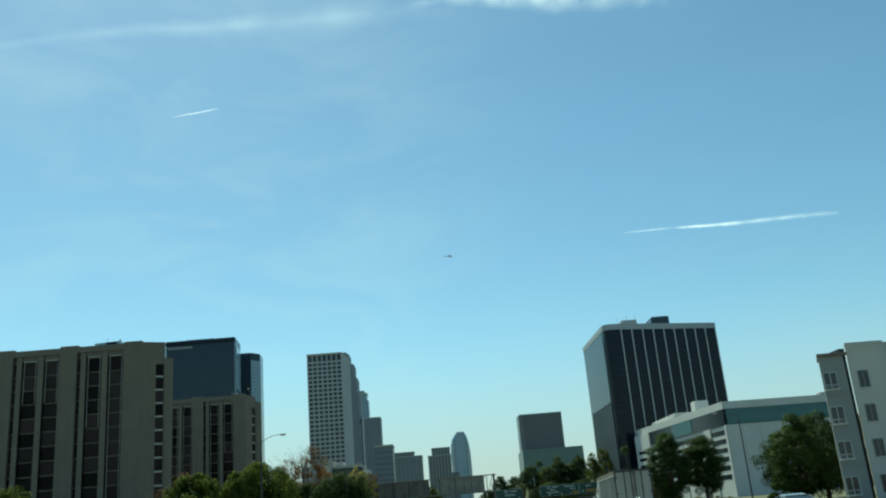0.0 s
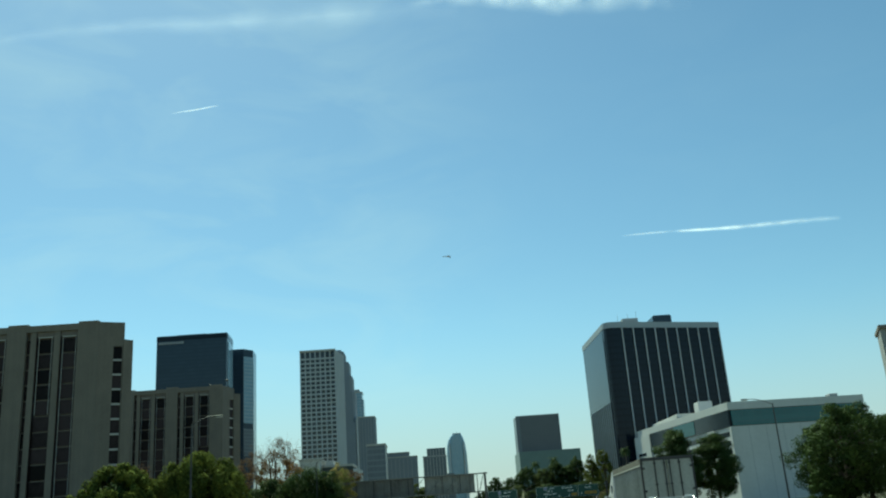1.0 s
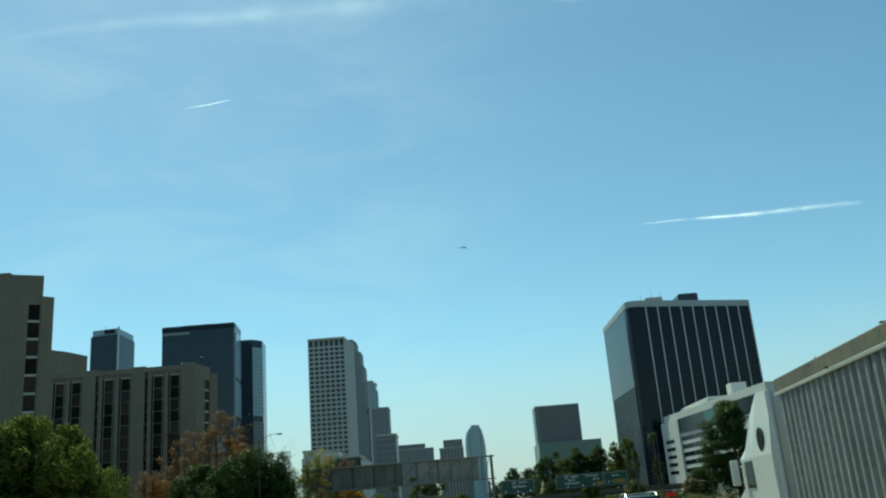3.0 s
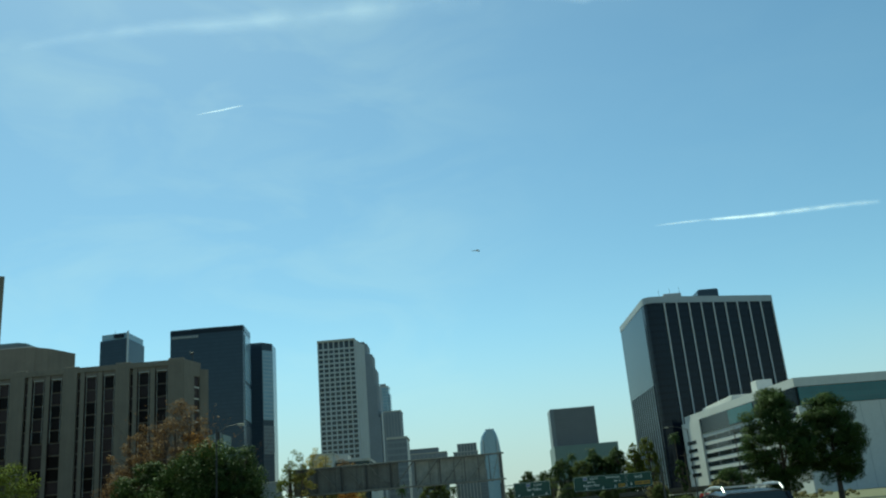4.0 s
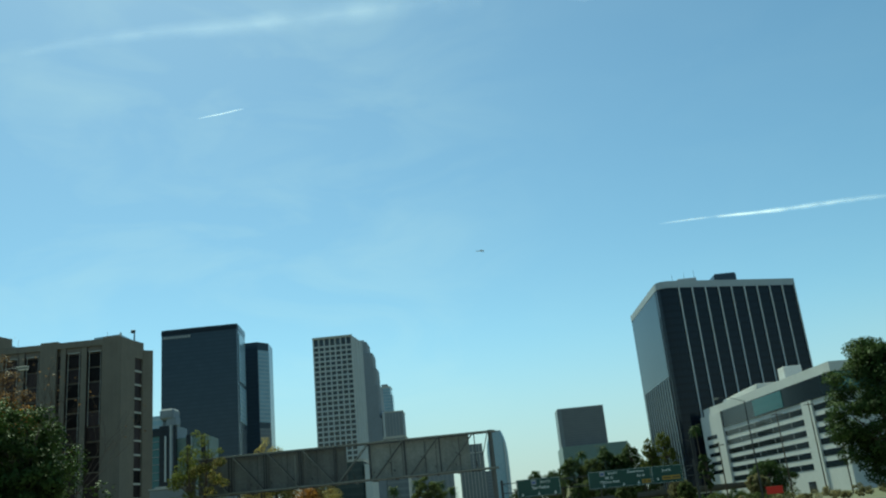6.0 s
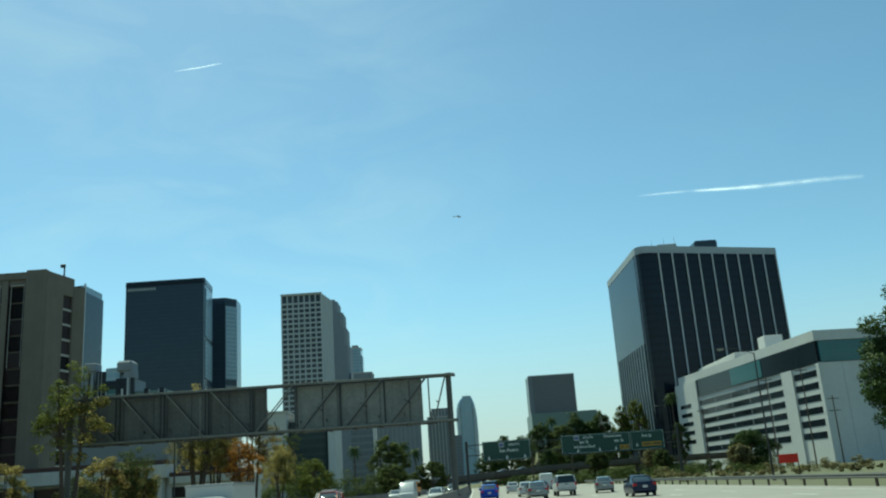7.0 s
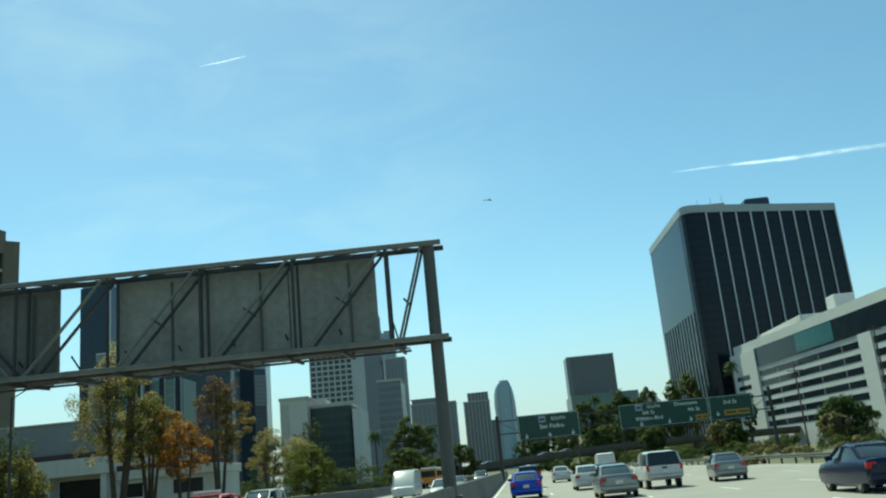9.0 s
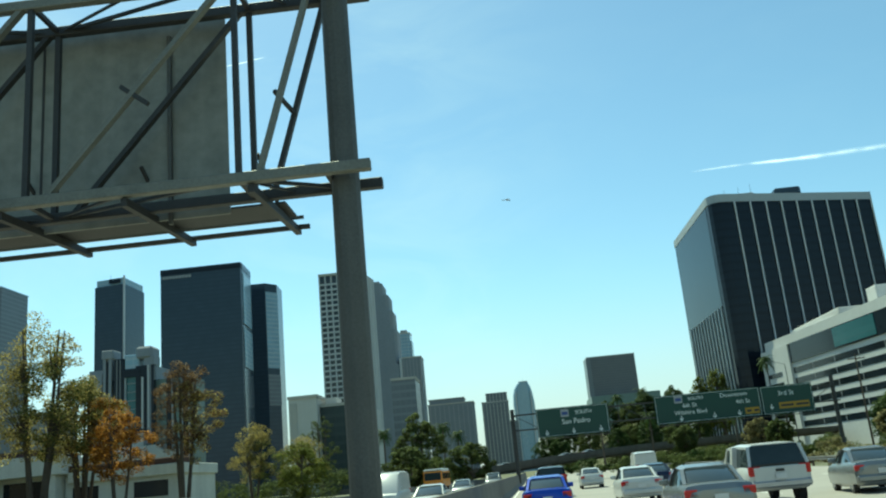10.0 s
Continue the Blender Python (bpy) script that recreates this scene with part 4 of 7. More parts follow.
def apartment_house():
    """White stucco apartment house with grey bay and slim sash windows."""
    base = (48, 100, 0)
    t = thing("apartment_building", 45.0, 93.8, 0, "white and grey stucco apartment building with sash windows", "apartment building")
    corner = rounded([(43.9, 90.6), (48.6, 90.6), (48.6, 92.0), (75, 92.0), (75, 118), (59, 118), (45.2, 93.5)], 1, 1.3)
    part("wall", prism(nb(), corner, 0, 16.0), STUCCO, t, "cream stucco wall with a rounded corner", shift=base)
    part("grey_bay", prism(nb(), [(40.6, 90.4), (43.3, 90.4), (43.3, 95), (42.4, 94.5)], 0, 15.1), BAY_GREY, t, "grey stucco bay", shift=base)
    # gap between the bays filled black to paint its shade
    part("downpipe_recess", box(nb(), 43.3, 43.9, 91.0, 94, 0, 15.9), BLACK_PAINT, t, "black block standing in for shade between bays", shift=base)
    part("downpipe", rod(nb(), (43.55, 90.85, 0), (43.62, 90.85, 15.6), 0.1, seg=8), BLACK_PAINT, t, shift=base)
    part("bay_cap", prism(nb(), [(40.35, 90.1), (43.7, 90.1), (43.7, 95), (42.4, 94.9)], 15.1, 15.4), CONCRETE_DARK, t, "dark sloping bay roof", shift=base)
    part("parapet", prism(nb(), [(p[0] + (0.12 if p[0] > 50 else -0.06), p[1] - 0.1) for p in corner], 16.0, 16.35), STUCCO, t, shift=base)
    part("coping", prism(nb(), [(p[0] + (0.16 if p[0] > 50 else -0.1), p[1] - 0.14) for p in corner], 16.35, 16.42), GREY_PANEL, t, shift=base)
    for z in (0.6, 4.25, 7.9, 11.55):
        for x, w, yf in ((40.78, 1.35, 90.4), (44.65, 1.05, 90.6), (52.5, 1.4, 92.0), (57.5, 1.4, 92.0), (64, 1.4, 92.0)):
            bay = x < 43
            part("window", box(nb(), x, x + w, yf - 0.02, yf + 0.1, z, z + 1.75), DARK_GLASS, t, shift=base)
            fb = nb()
            for xa, xb, za, zb in ((x - 0.07, x, z - 0.06, z + 1.82), (x + w, x + w + 0.07, z - 0.06, z + 1.82), (x, x + w, z + 1.75, z + 1.82), (x, x + w, z - 0.06, z), (x + w / 2 - 0.035, x + w / 2 + 0.035, z, z + 1.75)):
                box(fb, xa, xb, yf - 0.07, yf - 0.01, za, zb)
            part("window_frame", fb, GREY_PANEL if not bay else WHITE_PANEL, t, shift=base)
            if bay:
                part("sill", box(nb(), x - 0.12, x + w + 0.12, yf - 0.3, yf, z - 0.16, z - 0.02, bevel=0.02), WHITE_PANEL, t, shift=base)
                gb = nb()
                for k in range(9):
                    gx = x + k * w / 8
                    box(gb, gx - 0.012, gx + 0.012, yf - 0.27, yf - 0.245, z - 0.02, z + 0.42)
                box(gb, x - 0.08, x + w + 0.08, yf - 0.28, yf - 0.235, z + 0.42, z + 0.47)
                part("window_guard", gb, WHITE_PANEL, t, "low white window railing", shift=base)
            else:
                part("sill", box(nb(), x - 0.1, x + w + 0.1, yf - 0.12, yf, z - 0.16, z - 0.06, bevel=0.02), STUCCO, t, shift=base)
    for z in (3.6, 7.25, 10.9):
        part("string_course", box(nb(), 40.55, 43.3, 90.32, 90.42, z - 0.05, z + 0.05), BAY_GREY, t, shift=base)


apartment_house()


def low_garage():
    """Low pale building: projecting white fascia, dark panes for shaded recesses, planted roof edge and a blank wall
    set back above.
    """
    base = (-40, 273, 0)
    t = thing("low_building", *base, "low pale concrete building with white fascia and dark openings", "low building")
    p = functools.partial(part, parent=t, shift=base)
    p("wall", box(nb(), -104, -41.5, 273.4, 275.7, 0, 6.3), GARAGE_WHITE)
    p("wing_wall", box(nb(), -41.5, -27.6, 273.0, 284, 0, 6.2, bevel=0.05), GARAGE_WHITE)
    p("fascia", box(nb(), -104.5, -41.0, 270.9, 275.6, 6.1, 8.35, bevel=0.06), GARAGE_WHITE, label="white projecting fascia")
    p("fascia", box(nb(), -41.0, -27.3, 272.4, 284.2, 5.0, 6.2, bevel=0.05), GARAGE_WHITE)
    # dark panes on the wall stand in for shade inside the openings
    for k in range(8):
        x = -103 + k * 7.7
        p("opening", box(nb(), x, x + 6.3, 273.25, 273.45, 2.0, 5.6), DARK_GLASS, label="dark pane standing in for a shaded opening")
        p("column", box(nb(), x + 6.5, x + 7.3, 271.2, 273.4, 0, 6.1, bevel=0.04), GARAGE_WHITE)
    for x0, x1 in ((-40.6, -37.6), (-33.4, -29.4)):
        p("opening", box(nb(), x0, x1, 272.9, 273.05, 2.7, 4.5), DARK_GLASS, label="dark pane standing in for a shaded opening")
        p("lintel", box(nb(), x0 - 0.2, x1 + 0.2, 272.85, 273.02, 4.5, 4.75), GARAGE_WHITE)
    p("planted_edge", box(nb(), -41.2, -27.4, 272.6, 276.0, 6.2, 6.95, bevel=0.12), AWNING, label="reddish-brown planted roof edge")
    p("planted_edge", box(nb(), -104, -41.4, 273.0, 274.2, 8.35, 9.2, bevel=0.12), AWNING, label="reddish-brown planted roof edge")
    p("upper_wall", box(nb(), -58.5, -41.6, 274.2, 275.8, 8.3, 13.4, bevel=0.06), BAY_GREY, label="blank grey upper wall")
    p("upper_wall_coping", box(nb(), -58.7, -41.4, 274.0, 275.9, 13.4, 13.65, bevel=0.03), CONCRETE_PALE)


low_garage()


def green_court():
    """Postmodern office block: green glass bays between dark slots and grey piers with stepped caps."""
    base = (-180, 612, 0)
    t = thing("office_building", -184, 612, 0, "green glass office block with stepped grey stone piers", "office building")

    def b(nm, x0, x1, y0, y1, z0, z1, m_, lab="", bevel=0.0):
        part(nm, box(nb(), x0, x1, y0, y1, z0, z1, bevel=bevel), m_, t, lab, shift=base)
    b("wall", -199, -164, 612, 632, 0, 72, STONE_GREY)
    # lower wing: pale green panels between dark glazed slots
    b("wing", -164, -145.5, 613.5, 634, 0, 64.6, GREEN_PANEL, "pale green glazed lower wing")
    for x0, x1 in ((-158.4, -156.0), (-149.6, -147.4)):
        b("slot", x0, x1, 613.0, 613.6, 24, 66.0, BLACK_GLASS, "dark glazed slot")
    for x0 in (-155.6, -150.4, -146.8):
        b("white_mullion", x0, x0 + 0.5, 612.9, 613.6, 24, 65.2, PARAPET_GREY)
    for k in range(9):
        b("transom", -155.0, -150.5, 613.25, 613.55, 26 + k * 4.3, 26.3 + k * 4.3, GREY_PANEL)
    b("glass_wall", -198.5, -182.5, 610.6, 612.0, 26, 66, MATT_GLASS, "dark glazed wall")
    b("glass_wall", -182.4, -164, 610.4, 612.0, 22, 68, TEAL_GLASS, "green glass wall")
    # left pier group
    b("pier", -190.4, -188.9, 609.2, 612, 20, 78, STONE_GREY)
    b("pier", -187.4, -185.9, 609.2, 612, 20, 78, STONE_GREY)
    b("pier", -195.5, -191.0, 609.6, 612, 20, 70, STONE_GREY)
    b("slot", -188.9, -187.4, 610.0, 611.0, 30, 76, BLACK_GLASS, "dark glazed slot")
    b("pier_cap", -191.0, -184.6, 608.6, 618, 77, 81.6, STONE_GREY, "stepped grey stone cap", 0.4)
    b("dark_bay", -184.6, -179.4, 609.4, 613, 36, 76.5, BLACK_GLASS, "dark glass corner bay")
    for x in (-183.0, -181.2):
        b("mullion", x - 0.15, x + 0.15, 609.1, 609.45, 36, 76, GREY_PANEL)
    b("gable", -179.4, -171.5, 609.8, 622, 70.5, 78.4, PALE_GLASS, "pale glazed gable", 0.6)
    b("bridge_band", -179.4, -170.6, 608.8, 611, 66.5, 70.6, BLACK_GLASS, "dark glass band below the gable")
    b("white_mullion", -178.9, -178.3, 609.2, 610.5, 30, 66.5, PARAPET_GREY)
    # right pier group
    b("slot", -173.0, -167.2, 609.2, 611, 34, 72, BLACK_GLASS, "tall dark glass slot")
    b("white_mullion", -169.8, -168.9, 608.8, 609.3, 40, 66, RAISED_TRIM)
    b("white_mullion", -166.6, -166.0, 608.8, 610.5, 40, 72, RAISED_TRIM)
    b("pier", -168.8, -165.0, 609.5, 614, 32, 76, STONE_GREY)
    b("slot", -165.0, -163.4, 609.4, 612, 34, 72, BLACK_GLASS)
    b("pier_cap", -173.0, -164.2, 608.6, 620, 75.5, 82.0, STONE_GREY, "stepped grey stone cap", 1.2)
    b("pier_cap", -166.4, -163.4, 609.4, 618, 72.0, 77.0, STONE_GREY, "", 0.4)
    b("entrance_block", -175.0, -168.4, 607.8, 610, 31, 37.5, CONCRETE_PALE, "pale entrance block")
    for k in range(9):
        b("transom", -182.4, -173.2, 610.1, 610.4, 28 + k * 4.4, 28.35 + k * 4.4, GREY_PANEL)
    b("terrace", -205, -150, 600, 612, 0, 28, CONCRETE_PALE, "stepped pale terrace wall")
    b("terrace", -198, -158, 604, 612, 28, 31, CONCRETE_PALE)


green_court()


# ---------------------------------------------------------------- sign gantries


def gantry_near():
    """Box-truss sign bridge seen from behind its panels, over the oncoming lanes."""
    yf, yr, zb, zt = 185.2, 186.1, 6.42, 9.86
    xl, xr = -21.9, 8.0
    base = (7.52, 185.7, 0)
    g = thing("sign_gantry", *base, "weathered steel box-truss sign gantry seen from behind", "sign gantry")

    def p(nm, bm, m_=STEEL, lab=""):
        return part(nm, bm, m_, g, lab, shift=base)
    p("post", rod(nb(), (7.52, 185.68, 0), (7.52, 185.68, 9.95), 0.24, 0.22, 14), STEEL, "round grey steel post")
    p("post", rod(nb(), (-21.5, 185.68, 0), (-21.5, 185.68, 9.9), 0.24, 0.22, 14))
    p("post_cap", rod(nb(), (7.52, 185.68, 9.94), (7.52, 185.68, 10.02), 0.28, 0.26, 14))
    p("base_plate", box(nb(), 7.1, 7.94, 185.26, 186.1, 0.9, 0.98, bevel=0.01))
    # front chords pale, rear chords dark: light on each plane put into the colour
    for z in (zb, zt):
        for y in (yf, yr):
            p("chord", box(nb(), xl, xr + (0.06 if y == yr else 0.0), y - 0.08, y + 0.08, z - 0.08, z + 0.09, bevel=0.012), PALE_STEEL if y == yf else STEEL_DARK)
    xs = [5.95 - 3.4 * k for k in range(9)]
    for x in (7.3, *xs):
        for y in (yf, yr):
            if x in xs[:-1]:
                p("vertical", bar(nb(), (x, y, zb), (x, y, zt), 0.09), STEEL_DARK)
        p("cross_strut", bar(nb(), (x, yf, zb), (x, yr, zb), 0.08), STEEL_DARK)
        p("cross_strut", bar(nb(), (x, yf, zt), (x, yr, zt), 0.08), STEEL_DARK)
    # diagonals likewise: lit tone in front, shaded tone behind
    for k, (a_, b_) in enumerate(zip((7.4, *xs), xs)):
        for y, m_ in ((yf, PALE_STEEL), (yr, STEEL_DARK)):
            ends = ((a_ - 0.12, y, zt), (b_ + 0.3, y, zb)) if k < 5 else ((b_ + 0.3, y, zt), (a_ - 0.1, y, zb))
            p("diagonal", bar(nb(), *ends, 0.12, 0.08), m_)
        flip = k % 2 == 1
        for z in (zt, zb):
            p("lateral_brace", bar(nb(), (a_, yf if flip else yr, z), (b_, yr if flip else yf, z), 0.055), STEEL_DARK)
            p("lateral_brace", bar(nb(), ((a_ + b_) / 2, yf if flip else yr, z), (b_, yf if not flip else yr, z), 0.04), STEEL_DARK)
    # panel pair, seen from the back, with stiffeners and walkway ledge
    for x0, x1, back, lab in ((-4.45, 5.42, PLYBACK, "dull aluminium back of a road sign"), (-21.2, -6.6, DARK_BACK, "dark brown-grey back of a road sign")):
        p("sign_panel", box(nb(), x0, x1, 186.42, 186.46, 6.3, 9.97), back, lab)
        seams = int((x1 - x0) / 3.4)
        for s in range(1, seams + 1):
            sx = x0 + s * (x1 - x0) / (seams + 1)
            p("panel_seam", box(nb(), sx - 0.02, sx + 0.02, 186.405, 186.425, 6.3, 9.97), STEEL_DARK)
        for sx in np.arange(x1 - 1.0, x0, -3.36):
            p("stiffener", box(nb(), sx - 0.035, sx + 0.035, 186.34, 186.42, 6.2, 9.7, bevel=0.01), STEEL)
        p("walkway", box(nb(), x0, x1 + 0.9, 186.6, 187.4, 6.43, 6.47), STEEL_DARK, "steel walkway plate under the sign")
        p("lamp_rail", box(nb(), x0, x1 + 1.0, 187.97, 188.05, 6.38, 6.46), STEEL_DARK)
        p("lamp_rail", box(nb(), x0, x1 + 1.0, 187.5, 187.54, 6.42, 6.48), STEEL)
        for bx in np.arange(x1 + 0.76, x0, -2.0):
            p("bracket", bar(nb(), (bx - 0.05, yf, zb - 0.16), (bx, 188.15, zb - 0.04), 0.1, 0.13), STEEL_DARK)
            p("knee_brace", bar(nb(), (bx - 0.2, 186.2, zb + 0.8), (bx - 0.05, 187.3, zb - 0.08), 0.05), STEEL_DARK)
    # short stub angles on the back
    p("tie", bar(nb(), (6.5, yf + 0.25, 7.95), (6.68, yr, 7.8), 0.06), STEEL_DARK)
    for x, z in ((4.43, 7.95), (1.08, 7.9), (-2.27, 7.85)):
        p("stub_angle", bar(nb(), (x - 0.35, yf - 0.02, z + 0.25), (x + 0.1, yf - 0.02, z - 0.1), 0.07), STEEL_DARK)
    # pale bar added where a glint runs down the truss
    p("glint_bar", box(nb(), -11.46, -11.35, 184.97, 185.12, 6.5, 9.4, bevel=0.02), PALE_STEEL, "pale bar in place of a vertical glint")


gantry_near()


def lettering(text, size, x, z, y, parent, base, m_=None, name="lettering"):
    cu = bpy.data.curves.new(name, "FONT")
    cu.body, cu.size, cu.align_x, cu.extrude = text, size, "CENTER", 0.004
    tmp = new(name, cu)
    me = bpy.data.meshes.new_from_object(tmp.evaluated_get(bpy.context.evaluated_depsgraph_get()))
    bpy.data.objects.remove(tmp)
    me.materials.append(m_ or SIGN_WHITE)
    ob = new(name, me)
    ob.parent = parent
    ob.matrix_basis = Matrix.Translation(Vector((x, y, z)) - Vector(base)) @ Matrix.Rotation(radians(90), 4, "X")
    return tagged(ob, "white sign lettering", kind="stuff")


def arrow_down(x, z, y, parent, base, s=0.55):
    bm = nb()
    prism(bm, [(-0.09 * s, 0.1), (0.09 * s, 0.1), (0.09 * s, 0.62 * s + 0.1), (-0.09 * s, 0.62 * s + 0.1)], 0, 0.008)
    lo = [bm.verts.new(c) for c in ((-0.5 * s, 0.12, 0.004), (0, -0.4 * s, 0.004), (0.5 * s, 0.12, 0.004), (0.2 * s, 0.12, 0.004), (0, -0.02, 0.004), (-0.2 * s, 0.12, 0.004))]
    bm.faces.new(lo)
    ob = part("arrow", bm, SIGN_WHITE, parent)
    ob.matrix_basis = Matrix.Translation(Vector((x, y, z)) - Vector(base)) @ Matrix.Rotation(radians(90), 4, "X")


def gantry_far():
    base = (10.6, 282.6, -0.25)
    g = thing("sign_gantry", 10.6, 282.6, 0, "dark steel overhead gantry with green highway signs", "sign gantry")

    def p(nm, bm, m_=STEEL_DARK, lab=""):
        return part(nm, bm, m_, g, lab, shift=base)
    p("post", rod(nb(), (10.6, 282.6, 0), (10.6, 282.6, 8.9), 0.27, 0.24, 12))
    p("post", rod(nb(), (49.7, 282.6, 0), (49.7, 282.6, 9.4), 0.27, 0.24, 12))
    for y in (282.3, 283.1):
        for z in (6.3, 8.15):
            p("chord", box(nb(), 10.4, 50.2, y - 0.07, y + 0.07, z - 0.07, z + 0.07))
    for k in range(13):
        x = 10.6 + k * 3.25
        p("vertical", bar(nb(), (x, 282.3, 6.3), (x, 282.3, 8.15), 0.08))
        if k < 12:
            p("diagonal", bar(nb(), (x, 282.3, 6.3 if k % 2 else 8.15), (x + 3.25, 282.3, 8.15 if k % 2 else 6.3), 0.07))

    def sign(x0, x1, z0, z1):
        s = p("sign_panel", box(nb(), x0, x1, 281.95, 282.02, z0, z1, bevel=0.02), GREEN_SIGN, "green highway sign with white lettering")
        fb = nb()
        for a_, b_, c_, d_ in ((x0 + 0.1, x1 - 0.1, z1 - 0.13, z1 - 0.1), (x0 + 0.1, x1 - 0.1, z0 + 0.1, z0 + 0.13), (x0 + 0.1, x0 + 0.13, z0 + 0.1, z1 - 0.1), (x1 - 0.13, x1 - 0.1, z0 + 0.1, z1 - 0.1)):
            box(fb, a_, b_, 281.94, 281.952, c_, d_)
        p("sign_border", fb, SIGN_WHITE)
        p("sign_walkway", box(nb(), x0, x1, 280.7, 281.6, z0 - 0.25, z0 - 0.2), STEEL_DARK)
        for bx in np.arange(x0 + 0.6, x1, 2.6):
            p("bracket", bar(nb(), (bx, 282.3, z0 + 0.2), (bx, 280.7, z0 - 0.22), 0.07))
    yy = 281.93
    sign(13.5, 22.3, 5.15, 8.6)
    sign(28.0, 40.7, 5.35, 8.75)
    sign(40.82, 47.0, 5.3, 8.7)

    def shield(x, z):
        # white shield coloured grey, its dimness on the backlit sign put into the colour
        p("route_shield", box(nb(), x - 0.5, x + 0.5, 281.932, 281.946, z - 0.45, z + 0.45, bevel=0.2 * 0.0), GREY_PANEL, "plain route shield greyed to look shaded")
        p("shield_bar", box(nb(), x - 0.36, x + 0.36, 281.922, 281.934, z - 0.22, z + 0.16), mat_shield)
    shield(17.0, 7.85)
    lettering("SOUTH", 0.62, 19.3, 7.62, yy, g, base)
    lettering("San Pedro", 0.85, 18.3, 6.55, yy, g, base)
    for x in (14.6, 17.9, 21.2):
        arrow_down(x, 5.55, yy, g, base)
    shield(30.9, 8.15)
    lettering("SOUTH", 0.55, 33.0, 7.95, yy, g, base)
    lettering("6th St", 0.72, 32.2, 7.12, yy, g, base)
    lettering("Wilshire Blvd", 0.72, 32.2, 6.3, yy, g, base)
    for x in (31.0, 35.0):
        arrow_down(x, 5.75, yy, g, base)
    lettering("Downtown", 0.72, 37.6, 7.9, yy, g, base)
    lettering("4th St", 0.72, 38.6, 7.0, yy, g, base)
    arrow_down(38.0, 5.8, yy, g, base)
    lettering("3rd St", 0.78, 43.8, 7.5, yy, g, base)
    arrow_down(41.9, 6.1, yy, g, base)
    for x0, x1, z0 in ((38.7, 40.4, 5.65), (42.8, 46.4, 5.9)):
        p("exit_plate", box(nb(), x0, x1, 281.925, 281.945, z0, z0 + 0.75), SIGN_YELLOW, "yellow exit plate")
        for k in range(2):
            w = (x1 - x0) / 2
            p("plate_bar", box(nb(), x0 + 0.2 + k * w, x0 + w - 0.1 + k * w, 281.915, 281.927, z0 + 0.25, z0 + 0.5), BLACK_PAINT)


mat_shield = mat("blue_shield_field", (0.03, 0.06, 0.22), 0.5, vary=0.05, bump=0.0)
gantry_far()

# ---------------------------------------------------------------- lamps, poles, banner


def street_lamp(x, y, h, arm, side, label, name="street_lamp"):
    base = (x, y, 0)
    t = thing(name, *base, label, "street lamp", group="freeway lamps")
    part("pole", rod(nb(), (0, 0, 0), (0, 0, h - 0.5), 0.11, 0.06, 10), STEEL_DARK, t)
    part("base", rod(nb(), (0, 0, 0), (0, 0, 0.35), 0.2, 0.17, 10), BARRIER, t)
    bm = nb()
    prev = Vector((0, 0, h - 0.6))
    for k in range(1, 7):
        s = k / 6
        cur = Vector((side * arm * s, 0, h - 0.6 + 0.7 * math.sin(s * math.pi * 0.55)))
        rod(bm, prev, cur, 0.038, 0.033, 6)
        prev = cur
    part("arm", bm, STEEL_DARK, t)
    head = part("lamp_head", box(nb(), min(side * arm, side * (arm + 0.75)), max(side * arm, side * (arm + 0.68)), -0.14, 0.14, prev.z - 0.07, prev.z + 0.07, bevel=0.05), PALE_STEEL, t, "dull metal cobra lamp head")
    part("lens", box(nb(), side * (arm + 0.38) - 0.25, side * (arm + 0.38) + 0.25, -0.12, 0.12, prev.z - 0.13, prev.z - 0.08, bevel=0.02), HEAD_LENS, head)


street_lamp(34.4, 103.2, 11.7, 2.6, -1, "dark steel freeway lamp with a curved arm")
street_lamp(38.4, 205.5, 12.9, 2.9, -1, "dark steel freeway lamp with a curved arm")
street_lamp(66.0, 350.0, 18.0, 3.0, -1, "tall dark steel street lamp with a curved arm")
street_lamp(-20.3, 145.7, 11.8, 2.0, 1, "dark steel freeway lamp with a curved arm")
street_lamp(-23.5, 87.1, 11.7, 2.05, 1, "dark steel freeway lamp with a curved arm")
street_lamp(-20.5, 208.5, 9.4, 2.0, 1, "dark steel freeway lamp with a curved arm")


def utility_pole(x, y, h, arms):
    t = thing("utility_pole", x, y, 0, "dark tarred wooden utility pole with crossarms", "utility pole", group="utility poles")
    part("pole", rod(nb(), (0, 0, -0.05), (0, 0, h), 0.17, 0.11, 8), WOOD_POLE, t)
    for z in arms:
        part("crossarm", box(nb(), -1.2, 1.2, -0.2, -0.08, z - 0.07, z + 0.07, bevel=0.01), WOOD_POLE, t)
        for s in (-1.05, -0.5, 0.5, 1.05):
            part("insulator", rod(nb(), (s, -0.14, z + 0.07), (s, -0.14, z + 0.25), 0.05, 0.03, 6), BLACK_PAINT, t)


utility_pole(74.0, 300, 18.8, (18.2,))
utility_pole(81.5, 300, 20.3, (19.7,))
utility_pole(86.2, 298, 14.0, (13.4, 11.0))
utility_pole(60.0, 300, 13.5, (12.8,))

t = thing("banner", 38.6, 201.5, 0, "red banner on two short posts", "banner")
part("cloth", box(nb(), -0.9, 0.9, -0.03, 0.03, 1.55, 2.35, bevel=0.01), RED_SIGN, t)
for s in (-0.85, 0.85):
    part("post", rod(nb(), (s, 0.06, -0.05), (s, 0.06, 2.4), 0.04, seg=6), STEEL_DARK, t)

